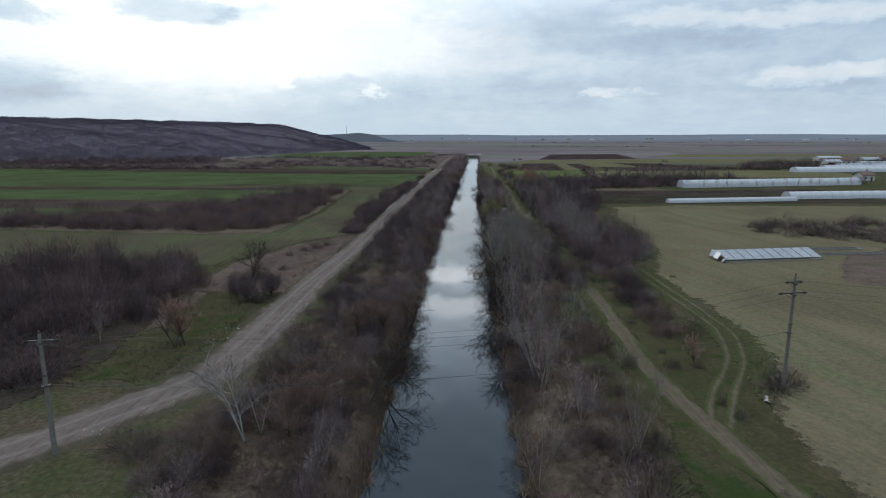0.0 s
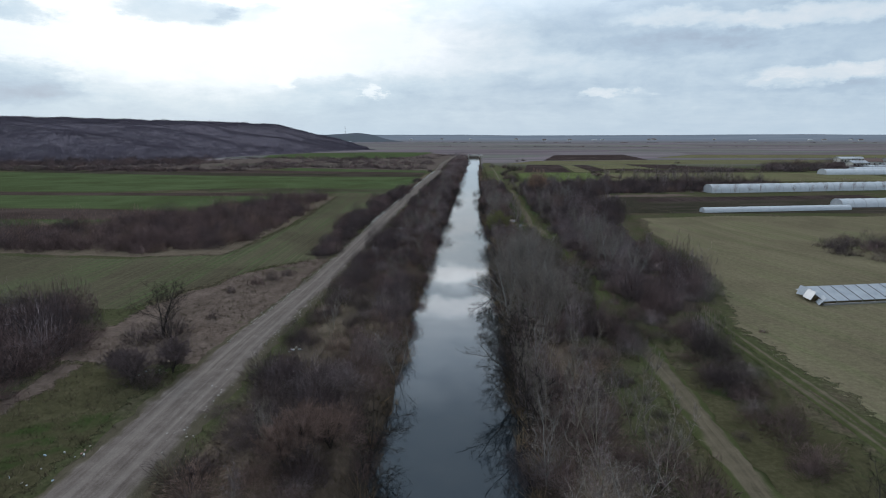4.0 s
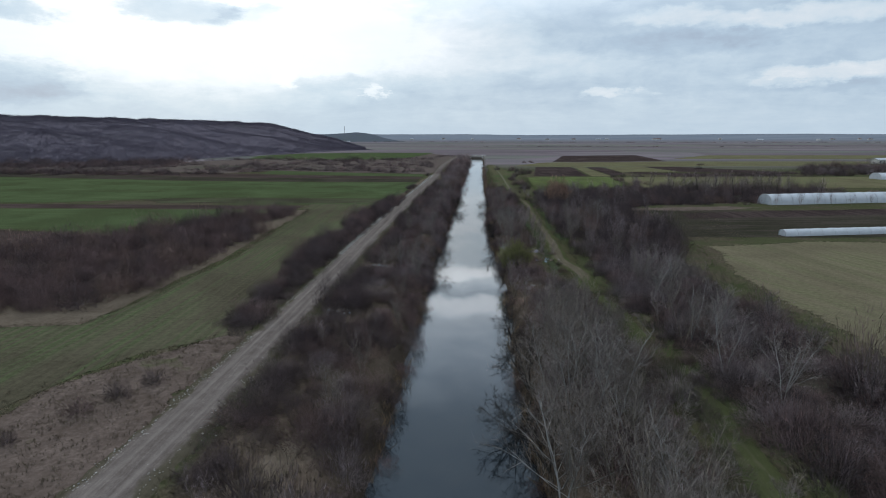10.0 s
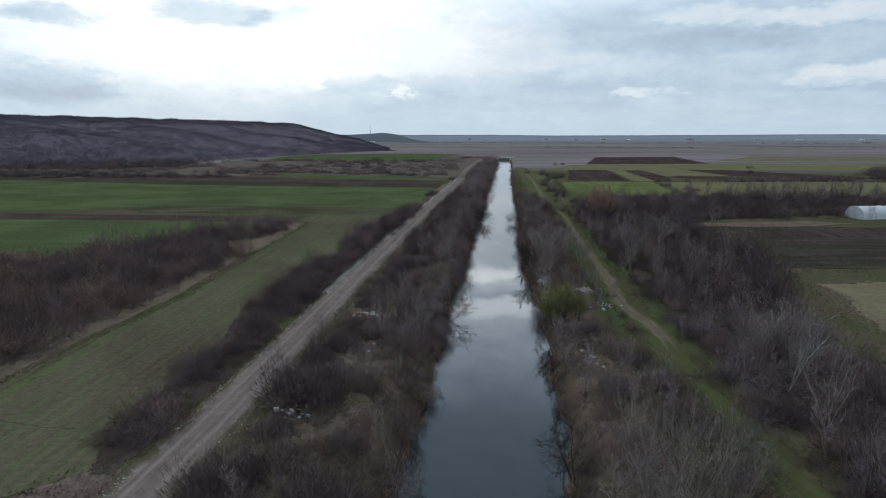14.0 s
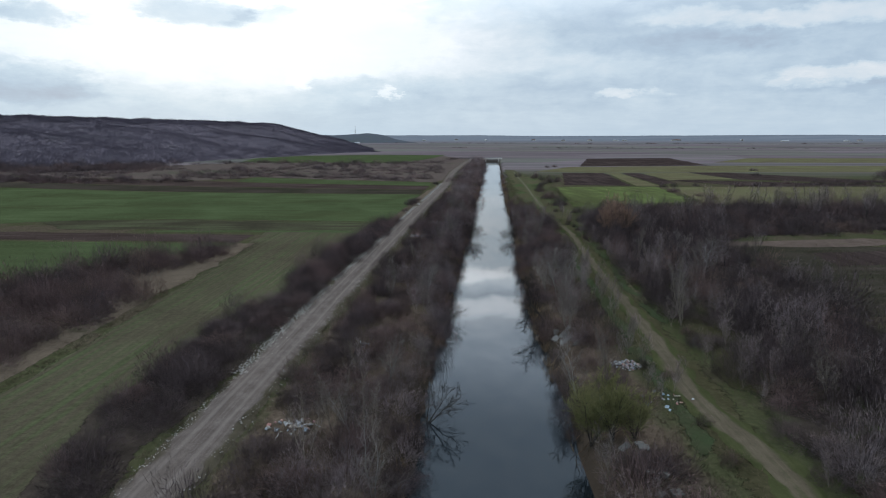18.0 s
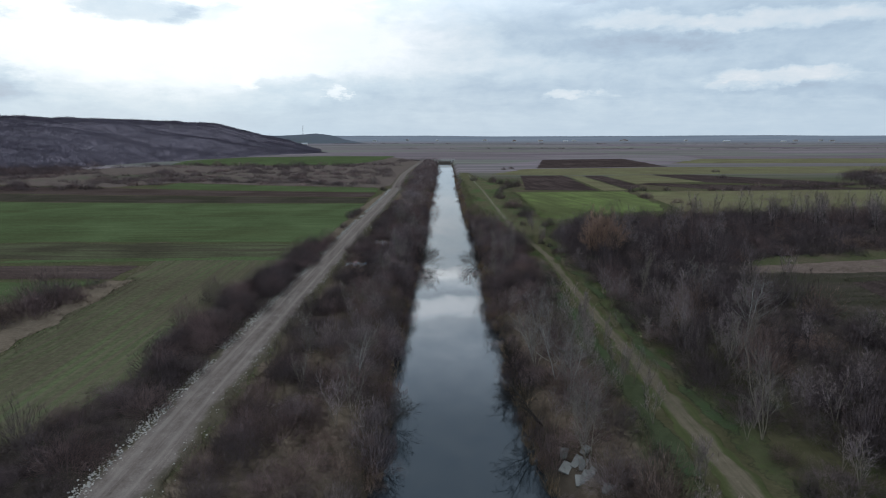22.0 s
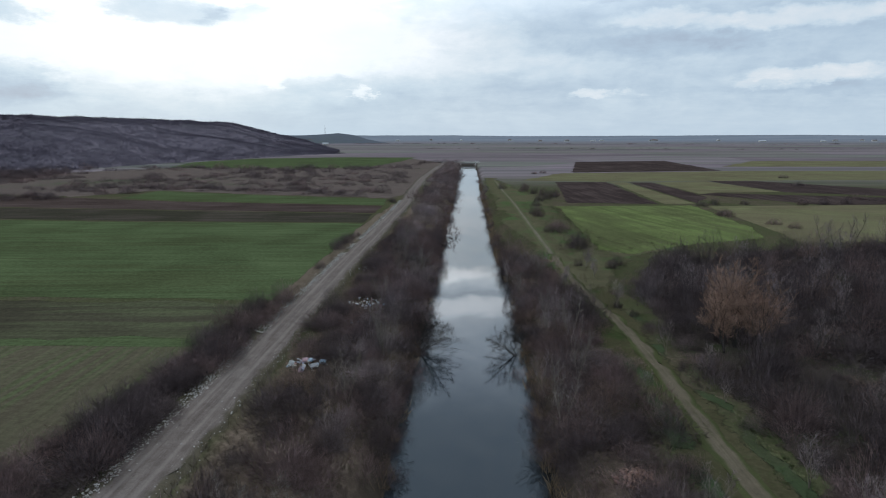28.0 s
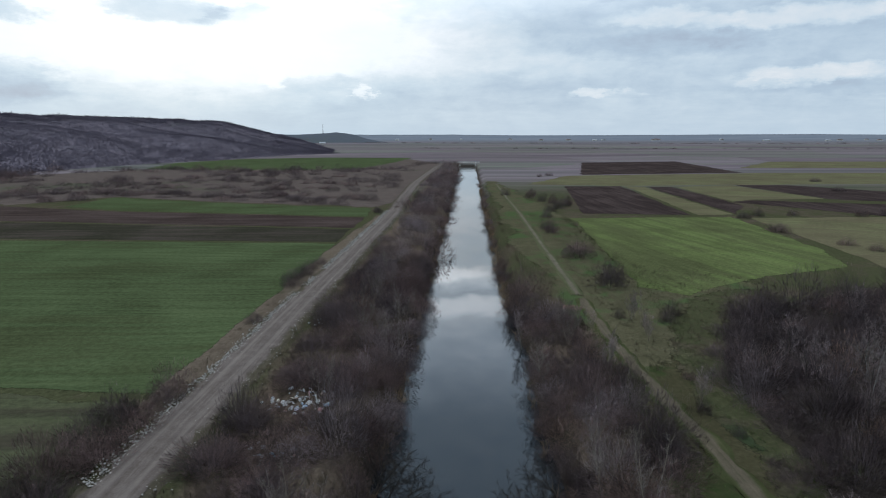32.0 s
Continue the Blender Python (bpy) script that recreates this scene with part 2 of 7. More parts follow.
def crop_material(name, low, high, soil, turn, pitch, gap=0.25, patchy=0.35, lanes=0.25, bend=8.0):
    """Drilled rows across a field: turn in degrees, pitch in metres between the drill lines."""
    m, k = material(name)
    x, y, z = k.split(where(k))
    a = radians(turn)
    wander = k.math("MULTIPLY", k.math("SUBTRACT", k.noise(where(k), 0.02, 2, 0.5), 0.5), bend)
    across = k.math("ADD", wander, k.math("ADD", k.math("MULTIPLY", x, math.cos(a)), k.math("MULTIPLY", y, math.sin(a))))
    along = k.math("ADD", k.math("MULTIPLY", x, -math.sin(a)), k.math("MULTIPLY", y, math.cos(a)))
    streak = k.noise(k.join(k.math("MULTIPLY", across, 1.0 / pitch), k.math("MULTIPLY", along, 0.03), 0.0), 1.0, 6, 0.7)
    wide = k.noise(k.join(k.math("MULTIPLY", across, 0.22 / pitch), k.math("MULTIPLY", along, 0.012), 5.0), 1.0, 4, 0.6)
    fine = k.noise(where(k), 1.6, 5, 0.7)
    broad = k.noise(where(k), 0.045, 4, 0.6, 0.6)
    mixv = k.math("ADD", k.math("MULTIPLY", streak, 0.5), k.math("ADD", k.math("MULTIPLY", wide, 0.25), k.math("MULTIPLY", fine, 0.25)))
    col = k.mix(k.span(mixv, 0.38, 0.62), low, high)
    worn = k.math("ADD", k.math("MULTIPLY", streak, 0.35), k.math("ADD", k.math("MULTIPLY", wide, 0.35), k.math("MULTIPLY", broad, 0.30)))
    bare = k.span(worn, 0.40 + gap * 0.10, 0.52 + gap * 0.12, min(patchy + 0.45, 0.9), 0.0)
    col = k.mix(bare, col, soil)
    row = k.math("SINE", k.math("MULTIPLY", across, 6.2832 / 0.6))
    lane = k.math("SINE", k.math("MULTIPLY", k.math("ADD", across, k.math("MULTIPLY", streak, 0.8)), 6.2832 / (pitch * 1.7)))
    col = k.mix(k.math("MULTIPLY", k.span(lane, -0.2, 1.0), k.math("MULTIPLY", k.span(k.math("ADD", k.math("MULTIPLY", wide, 0.5), k.math("MULTIPLY", broad, 0.5)), 0.35, 0.6), lanes)), col, soil)
    tiny = k.noise(where(k), 5.5, 4, 0.7)
    grain = k.math("ADD", k.span(fine, 0.3, 0.7, -0.15, 0.15), k.math("ADD", k.span(tiny, 0.3, 0.7, -0.12, 0.12), k.span(streak, 0.32, 0.68, -0.09, 0.09)))
    grain = k.math("ADD", 1.0, k.math("ADD", grain, k.span(broad, 0.3, 0.7, -0.18, 0.18)))
    col = k.vec("MULTIPLY", col, k.join(grain, grain, grain))
    finish(k, col, 0.95, k.math("ADD", k.math("MULTIPLY", row, 0.3), k.math("ADD", fine, k.math("MULTIPLY", streak, 0.5))), 0.35, 0.10, edge=k.noise(where(k), 0.9, 6, 0.7))
    return m


def twig_material(name, dark, light, rough=0.85, patch=0.28):
    m, k = material(name)
    each = k.t.nodes.new("ShaderNodeNewGeometry").outputs["Random Per Island"]
    clump = k.noise(where(k), patch, 4, 0.6)
    col = k.mix(k.math("ADD", k.math("MULTIPLY", each, 0.15), k.math("MULTIPLY", k.span(clump, 0.3, 0.7), 0.85)), dark, light)
    # dense masses show a fine upright grain of twigs
    grain = k.noise(k.vec("MULTIPLY", where(k), (1.0, 1.0, 0.38)), 9.0, 6, 0.72)
    g = k.span(grain, 0.32, 0.68, 0.72, 1.25)
    col = k.vec("MULTIPLY", col, k.join(g, g, g))
    # fine twigs are lit as a soft mass: each one's lit side is stored with it
    lit = k.t.nodes.new("ShaderNodeAttribute")
    lit.attribute_name = "lit"
    turn = k.t.nodes.new("ShaderNodeVectorTransform")
    turn.vector_type, turn.convert_from, turn.convert_to = "NORMAL", "OBJECT", "WORLD"
    k.put(turn.inputs[0], lit.outputs["Vector"])
    flat = k.vec("MULTIPLY", k.t.nodes.new("ShaderNodeNewGeometry").outputs["Normal"], (0.05, 0.05, 0.05))
    scatter = k.t.nodes.new("ShaderNodeTexNoise")
    k.put(scatter.inputs["Vector"], where(k))
    scatter.inputs["Scale"].default_value, scatter.inputs["Detail"].default_value = 5.0, 4.0
    rough_way = k.vec("MULTIPLY", k.vec("SUBTRACT", scatter.outputs["Color"], (0.5, 0.5, 0.5)), (0.9, 0.9, 0.9))
    finish(k, col, rough, normal=k.vec("NORMALIZE", k.vec("ADD", k.vec("ADD", turn.outputs[0], rough_way), flat)))
    return m


def plain_material(name, dark, light, scale=3.0, rough=0.8, metal=0.0, bump=0.3, spec=0.3):
    m, k = material(name)
    p = where(k)
    a, b = k.noise(p, scale, 5, 0.6), k.noise(p, scale * 9, 3, 0.6)
    one = k.t.nodes.new("ShaderNodeObjectInfo").outputs["Random"]
    f = k.math("ADD", k.math("MULTIPLY", a, 0.6), k.math("ADD", k.math("MULTIPLY", b, 0.25), k.math("MULTIPLY", one, 0.15)))
    finish(k, k.mix(k.span(f, 0.25, 0.75), dark, light), rough, b, bump, 0.02, metal, spec)
    return m


def stone_material(name, dark, light):
    m, k = material(name)
    each = k.t.nodes.new("ShaderNodeNewGeometry").outputs["Random Per Island"]
    a = k.noise(where(k), 9.0, 4, 0.6)
    finish(k, k.mix(k.math("ADD", k.math("MULTIPLY", each, 0.6), k.math("MULTIPLY", a, 0.4)), dark, light), 0.9, a, 0.4, 0.02)
    return m


def litter_material():
    m, k = material("litter")
    one = k.t.nodes.new("ShaderNodeObjectInfo").outputs["Random"]
    a = k.noise(where(k), 6.0, 3, 0.6)
    col = k.ramp(one, [(0.0, (0.50, 0.50, 0.49)), (0.42, (0.44, 0.45, 0.47)), (0.6, (0.30, 0.42, 0.55)), (0.72, (0.5, 0.2, 0.18)), (0.82, (0.55, 0.5, 0.42)), (0.93, (0.16, 0.16, 0.17))])
    finish(k, k.mix(k.math("MULTIPLY", a, 0.5), col, (0.25, 0.23, 0.2)), 0.7, a, 0.3, 0.03)
    return m


def ground_material():
    """Rough pasture near the canal; farther off, broad strips of stubble, heath and pale grass; farthest, painted blue
    haze.
    """
    m, k = material("rough_pasture")
    p = where(k)
    x, y, z = k.split(p)
    fine = k.noise(p, 2.1, 5, 0.68)
    middle = k.noise(p, 0.22, 4, 0.6, 0.6)
    broad = k.noise(p, 0.035, 3, 0.55, 0.7)
    dry = k.ramp(fine, [(0.3, (0.046, 0.037, 0.027)), (0.5, (0.072, 0.058, 0.041)), (0.7, (0.118, 0.097, 0.069))])
    grass = k.ramp(fine, [(0.3, (0.036, 0.039, 0.020)), (0.55, (0.058, 0.061, 0.031)), (0.75, (0.092, 0.089, 0.050))])
    near = k.mix(k.span(k.math("ADD", k.math("MULTIPLY", broad, 0.55), k.math("MULTIPLY", middle, 0.45)), 0.37, 0.54), dry, grass)
    # strips of the plain, long from side to side
    q = k.join(k.math("MULTIPLY", x, 0.0014), k.math("MULTIPLY", y, 0.013), 0.0)
    strip = k.noise(q, 1.0, 7, 0.66, 0.3)
    thin = k.noise(k.join(k.math("MULTIPLY", x, 0.0022), k.math("MULTIPLY", y, 0.05), 6.0), 1.0, 5, 0.65, 0.2)
    far = k.ramp(k.span(strip, 0.37, 0.63), [(0.0, (0.096, 0.080, 0.093)), (0.20, (0.173, 0.137, 0.156)), (0.38, (0.236, 0.189, 0.206)), (0.50, (0.137, 0.153, 0.116)), (0.62, (0.246, 0.199, 0.220)), (0.82, (0.188, 0.152, 0.174)), (1.0, (0.113, 0.127, 0.104))])
    cell = k.t.nodes.new("ShaderNodeTexVoronoi")
    k.put(cell.inputs["Vector"], k.join(k.math("MULTIPLY", x, 0.0035), k.math("MULTIPLY", y, 0.0095), 0.0))
    cell.inputs["Scale"].default_value = 1.0
    far = k.mix(0.5, far, k.ramp(k.split(cell.outputs["Color"])[0], [(0.0, (0.116, 0.095, 0.109)), (0.25, (0.204, 0.173, 0.183)), (0.4, (0.131, 0.157, 0.113)), (0.6, (0.157, 0.177, 0.145)), (0.75, (0.215, 0.180, 0.200)), (1.0, (0.134, 0.127, 0.127))]))
    d = k.span(thin, 0.35, 0.65, 0.62, 0.98)
    far = k.vec("MULTIPLY", far, k.join(d, d, d))
    far = k.mix(k.math("MULTIPLY", fine, 0.2), far, dry)
    # haze painted by distance: the plain's colour fades to pale blue
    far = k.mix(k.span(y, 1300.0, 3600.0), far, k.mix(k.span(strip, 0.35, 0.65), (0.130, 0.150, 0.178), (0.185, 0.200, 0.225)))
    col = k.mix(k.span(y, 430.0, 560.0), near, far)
    # brown leaf litter below the scrub of both banks
    u = k.math("SUBTRACT", x, k.math("ADD", -1.3, k.math("MULTIPLY", k.math("MAXIMUM", k.math("SUBTRACT", y, 190.0), 0.0), 0.0184)))
    u = k.math("ADD", u, k.math("MULTIPLY", k.math("SUBTRACT", middle, 0.5), 5.0))
    left = k.math("MULTIPLY", k.span(u, -18.6, -17.2), k.math("MULTIPLY", k.span(u, -4.0, -3.0, 1.0, 0.0), k.span(y, 700.0, 715.0, 1.0, 0.0)))
    right = k.math("MULTIPLY", k.math("MULTIPLY", k.span(u, 3.0, 4.0), k.span(u, 12.5, 14.5, 1.0, 0.0)), k.span(y, 300.0, 335.0, 1.0, 0.0))
    leaf = k.ramp(k.math("ADD", k.math("MULTIPLY", fine, 0.6), k.math("MULTIPLY", middle, 0.4)), [(0.3, (0.036, 0.027, 0.022)), (0.48, (0.086, 0.064, 0.049)), (0.66, (0.165, 0.127, 0.099))])
    col = k.mix(k.math("MULTIPLY", k.math("MAXIMUM", left, right), 0.92), col, leaf)
    # bare mud on the canal's slopes
    col = k.mix(k.span(z, -2.2, -0.5, 0.85, 0.0), col, (0.045, 0.036, 0.028))
    finish(k, col, 0.95, k.math("ADD", fine, middle), 0.6, 0.15)
    return m


def track_material(name, dirt, grass):
    """Worn earth that gives way to grass: the strip's wear says how bare it is."""
    m, k = material(name)
    p = where(k)
    a = k.t.nodes.new("ShaderNodeAttribute")
    a.attribute_name = "wear"
    fine, middle, broad = k.noise(p, 9.0, 6, 0.75), k.noise(p, 0.8, 4, 0.6), k.noise(p, 0.1, 3, 0.5, 0.5)
    streak = k.noise(k.vec("MULTIPLY", p, (3.2, 0.10, 1.0)), 1.0, 6, 0.7)
    f = k.math("ADD", k.math("MULTIPLY", fine, 0.42), k.math("ADD", k.math("MULTIPLY", middle, 0.23), k.math("MULTIPLY", streak, 0.35)))
    bare = k.ramp(f, [(0.36, dirt[0]), (0.5, dirt[1]), (0.64, dirt[2])])
    green = k.ramp(f, [(0.3, grass[0]), (0.5, grass[1]), (0.7, grass[2])])
    w = k.math("ADD", a.outputs["Fac"], k.math("ADD", k.math("MULTIPLY", k.math("SUBTRACT", middle, 0.5), 0.5), k.math("MULTIPLY", k.math("SUBTRACT", broad, 0.5), 0.8)))
    bare = k.mix(k.span(a.outputs["Fac"], 0.95, 1.3, 0.0, 0.45), bare, dirt[2])
    finish(k, k.mix(k.span(w, 0.22, 0.78), green, bare), 0.95, f, 0.6, 0.06)
    return m


def water_material():
    m, k = material("canal_water")
    p = where(k)
    wave = k.noise(k.vec("MULTIPLY", p, (1.0, 0.5, 1.0)), 0.8, 3, 0.5)
    finish(k, k.mix(k.noise(p, 0.05, 3), (0.006, 0.009, 0.012), (0.009, 0.013, 0.016)), 0.008, wave, 0.010, 0.05, spec=0.5, ior=1.56)
    return m


GROUND = ground_material()
WATER = water_material()
VERGE = ((0.032, 0.036, 0.016), (0.052, 0.058, 0.026), (0.086, 0.084, 0.043))
WORN = track_material("worn_track", ((0.058, 0.048, 0.034), (0.094, 0.079, 0.056), (0.142, 0.120, 0.086)), VERGE)
ROAD = track_material("gravel_road_surface", ((0.066, 0.053, 0.047), (0.121, 0.101, 0.090), (0.196, 0.169, 0.151)), ((0.040, 0.036, 0.024), (0.070, 0.061, 0.043), (0.115, 0.098, 0.072)))
WOODFLOOR = soil_material("wood_floor_litter", (0.023, 0.019, 0.016), (0.046, 0.037, 0.031), (0.082, 0.067, 0.053), (0.043, 0.049, 0.024), 0.08, 0.25)
PLOUGH = crop_material("ploughed_soil", (0.031, 0.023, 0.021), (0.070, 0.052, 0.046), (0.050, 0.036, 0.031), 90, 1.4, 0.2, 0.2)
PLOUGH_R = crop_material("ploughed_soil_dark", (0.025, 0.019, 0.018), (0.059, 0.044, 0.040), (0.042, 0.031, 0.029), 5, 2.0, 0.2, 0.2)
BROWN = crop_material("harrowed_brown_soil", (0.034, 0.029, 0.023), (0.054, 0.044, 0.037), (0.037, 0.037, 0.024), 96, 2.2, 0.3, 0.3)
WHEAT = crop_material("young_green_crop", (0.045, 0.061, 0.028), (0.064, 0.084, 0.039), (0.065, 0.074, 0.035), 92, 1.3, 0.1, 0.1, 0.12)
THIN = crop_material("thin_crop_on_brown_soil", (0.044, 0.048, 0.028), (0.064, 0.069, 0.038), (0.048, 0.041, 0.030), 92, 1.6, 0.4, 0.3)
ROWS = crop_material("thin_green_rows", (0.042, 0.049, 0.025), (0.066, 0.078, 0.039), (0.081, 0.068, 0.048), 2, 0.8, 0.55, 0.33, 0.6, 1.2)
BRIGHT = crop_material("bright_green_meadow", (0.068, 0.089, 0.032), (0.100, 0.125, 0.046), (0.088, 0.092, 0.045), 14, 2.6, 0.3, 0.2)
PALE = crop_material("pale_green_stubble", (0.071, 0.077, 0.037), (0.116, 0.114, 0.060), (0.128, 0.108, 0.068), 70, 1.8, 0.4, 0.3)
OLIVE = crop_material("olive_fallow", (0.068, 0.067, 0.037), (0.104, 0.101, 0.057), (0.128, 0.109, 0.072), 14, 1.1, 0.6, 0.50, 0.35, 14.0)
DRY = soil_material("dry_grass", (0.059, 0.044, 0.033), (0.100, 0.076, 0.064), (0.173, 0.133, 0.112), (0.072, 0.072, 0.039), 0.09, 0.18)
TAN = soil_material("tan_dead_grass", (0.066, 0.050, 0.038), (0.111, 0.088, 0.066), (0.155, 0.127, 0.097), (0.055, 0.051, 0.031), 0.06, 0.1)
LUSH = soil_material("short_green_grass", (0.028, 0.033, 0.018), (0.045, 0.052, 0.028), (0.070, 0.074, 0.044), (0.041, 0.056, 0.028), 0.1, 0.6)
HEATH = soil_material("brown_heath", (0.055, 0.043, 0.037), (0.096, 0.076, 0.067), (0.145, 0.119, 0.101), (0.066, 0.073, 0.045), 0.02, 0.2, (0.4, 1, 1))
BANKGREEN = soil_material("grass_of_the_far_bank", (0.046, 0.044, 0.026), (0.078, 0.072, 0.042), (0.122, 0.108, 0.068), (0.058, 0.082, 0.034), 0.07, 0.42)
MIXED = soil_material("dry_and_green_grass", (0.031, 0.030, 0.016), (0.053, 0.049, 0.027), (0.090, 0.080, 0.048), (0.031, 0.044, 0.016), 0.09, 0.32)
TWIG_DARK = twig_material("dark_twigs", (0.097, 0.075, 0.075), (0.221, 0.167, 0.169))
TWIG_BROWN = twig_material("brown_twigs", (0.153, 0.103, 0.098), (0.336, 0.230, 0.219))
TWIG_GREY = twig_material("grey_twigs", (0.202, 0.158, 0.158), (0.458, 0.363, 0.365))
TWIG_RED = twig_material("reddish_twigs", (0.202, 0.134, 0.114), (0.404, 0.274, 0.227))
TWIG_BLACK = twig_material("black_twigs", (0.030, 0.026, 0.023), (0.078, 0.066, 0.058))
TWIG_GREEN = twig_material("budding_twigs", (0.210, 0.210, 0.085), (0.380, 0.365, 0.165))
BARK = plain_material("dark_bark", (0.034, 0.029, 0.026), (0.085, 0.073, 0.064), 4.0, 0.9, spec=0.05)
BARK_PALE = plain_material("pale_bark", (0.184, 0.172, 0.159), (0.368, 0.348, 0.325), 2.0, 0.9, spec=0.05)
BARK_WHITE = plain_material("bleached_bark", (0.24, 0.225, 0.208), (0.42, 0.40, 0.37), 2.0, 0.9, spec=0.05)
BARK_GREY = plain_material("grey_bark", (0.141, 0.118, 0.093), (0.299, 0.251, 0.200), 2.0, 0.9, spec=0.05)
TWIG_POPLAR = twig_material("poplar_twigs", (0.188, 0.160, 0.140), (0.388, 0.332, 0.300))
TWIG_RUST = twig_material("rusty_tan_twigs", (0.338, 0.207, 0.153), (0.585, 0.378, 0.283))
REED = twig_material("dead_reed", (0.172, 0.115, 0.071), (0.389, 0.281, 0.179))
STRAW = twig_material("dead_grass_blades", (0.072, 0.058, 0.038), (0.168, 0.140, 0.096))
BLADE = twig_material("green_grass_blades", (0.035, 0.056, 0.018), (0.085, 0.11, 0.04))
# distance haze painted in as violet; broad noise stands in for slope shading
HILLWOOD = twig_material("haze_tinted_wood", (0.096, 0.084, 0.109), (0.148, 0.130, 0.163), 0.85, 0.009)
# the litter's colour carries the same painted violet haze
HILLFLOOR = soil_material("haze_tinted_litter", (0.110, 0.096, 0.114), (0.138, 0.120, 0.141), (0.166, 0.146, 0.168), (0.120, 0.112, 0.122), 0.012, 0.3)
CONCRETE = plain_material("grey_concrete", (0.135, 0.128, 0.118), (0.235, 0.225, 0.208), 1.5, 0.9)
POLE_CONC = plain_material("weathered_pole_concrete", (0.100, 0.090, 0.078), (0.185, 0.168, 0.148), 2.5, 0.9)
STEEL = plain_material("rusty_steel", (0.05, 0.045, 0.042), (0.11, 0.10, 0.095), 6.0, 0.6, 0.6)
CERAMIC = plain_material("brown_porcelain", (0.03, 0.02, 0.016), (0.06, 0.04, 0.03), 8.0, 0.25)
WIRE = plain_material("wire_metal", (0.05, 0.05, 0.05), (0.09, 0.09, 0.09), 3.0, 0.5, 0.5)
FOIL = plain_material("white_plastic_film", (0.346, 0.363, 0.385), (0.461, 0.472, 0.491), 0.8, 0.35, 0.0, 0.3, 0.5)
FOIL_DIM = plain_material("aged_plastic_film", (0.304, 0.323, 0.348), (0.436, 0.449, 0.469), 0.8, 0.4, 0.0, 0.3, 0.5)
FRAME = plain_material("galvanised_pipe", (0.28, 0.28, 0.28), (0.42, 0.42, 0.42), 3.0, 0.5, 0.4)
STONES, RUBBLE = stone_material("pale_stone", (0.185, 0.172, 0.157), (0.44, 0.412, 0.378)), stone_material("brick_rubble", (0.17, 0.085, 0.065), (0.36, 0.235, 0.19))
LITTER = litter_material()
PLASTER = plain_material("pale_plaster", (0.42, 0.40, 0.36), (0.60, 0.57, 0.52), 0.8, 0.9)
ROOF = plain_material("red_brown_roof", (0.094, 0.060, 0.052), (0.170, 0.112, 0.096), 1.2, 0.85)
ROOF_GREY = plain_material("grey_sheet_roof", (0.25, 0.26, 0.28), (0.42, 0.43, 0.45), 1.2, 0.6)
GLASS_DARK = plain_material("dark_window_glass", (0.02, 0.025, 0.03), (0.04, 0.045, 0.05), 2.0, 0.1, 0.0, 0.0, 0.5)

# ---- the land ----
from mathutils.geometry import delaunay_2d_cdt


def mid(y):
    """The canal's middle line."""
    u = (y - 190.0) / 15.0
    soft = np.where(u > 20, u, np.log1p(np.exp(np.minimum(u, 20))))
    return -1.3 + 0.0184 * 15.0 * soft


LEVEL, CANAL_END = -2.5, 706.0


def smooth(v, a, b):
    t = np.clip((np.asarray(v, float) - a) / (b - a), 0, 1)
    return t * t * (3 - 2 * t)


def waves(x, y, size, seed=0):
    """Cheap smooth unevenness in -1..1, from a few crossed waves."""
    r = np.random.RandomState(seed)
    out = 0.0
    for n in range(6):
        a, f, p = r.uniform(0, 6.28), r.uniform(0.6, 1.9) / size, r.uniform(0, 6.28)
        out = out + np.sin((x * np.cos(a) + y * np.sin(a)) * f * 6.28 + p)
    return out / 4.0


def land(x, y):
    """Height of the ground sheet."""
    x, y = np.asarray(x, float), np.asarray(y, float)
    d = np.abs(x - mid(y)) + 0.55 * waves(x, y, 9.0, 3) + 0.25 * waves(x, y, 3.1, 4)
    wide = 0.9 * (smooth(y, 135, 165) - smooth(y, 192, 210) + smooth(y, 258, 272) - smooth(y, 300, 330))
    d = d - np.where(x > mid(y), wide, 0.0)
    cut = -4.2 * (1 - smooth(d, 3.2, 9.6)) * (1 - smooth(y, CANAL_END, CANAL_END + 8))
    r = np.hypot(x, y - 120)
    rise = 21.0 * smooth(r, 3300, 4550) + 5.0 * smooth(r, 3600, 4500) * (waves(x, y, 1500.0, 8) + smooth(x / np.maximum(r, 1), 0.1, 0.5))
    bumps = 0.004 * waves(x, y, 5.0, 5) + 0.004 * waves(x, y, 17.0, 6) - 0.014
    return cut + rise + bumps


def mesh_of(name, verts, faces, mats, which=None, smooth_faces=False):
    """A mesh from arrays: verts (n, 3), faces (m, 3) or (m, 4)."""
    me = bpy.data.meshes.new(name)
    verts, faces = np.asarray(verts, np.float32), np.asarray(faces, np.int32)
    n, w = faces.shape
    me.vertices.add(len(verts))
    me.vertices.foreach_set("co", verts.ravel())
    me.loops.add(n * w)
    me.loops.foreach_set("vertex_index", faces.ravel())
    me.polygons.add(n)
    me.polygons.foreach_set("loop_start", np.arange(0, n * w, w, dtype=np.int32))
    if which is not None:
        me.polygons.foreach_set("material_index", np.asarray(which, np.int32))
    me.polygons.foreach_set("use_smooth", np.full(n, smooth_faces, bool))
    for m in mats if isinstance(mats, (list, tuple)) else [mats]:
        me.materials.append(m)
    me.update(calc_edges=True)
    return me


def grid_faces(nu, nv):
    i = np.arange(nu - 1)[:, None] * nv + np.arange(nv - 1)[None]
    return np.stack([i, i + nv, i + nv + 1, i + 1], -1).reshape(-1, 4)


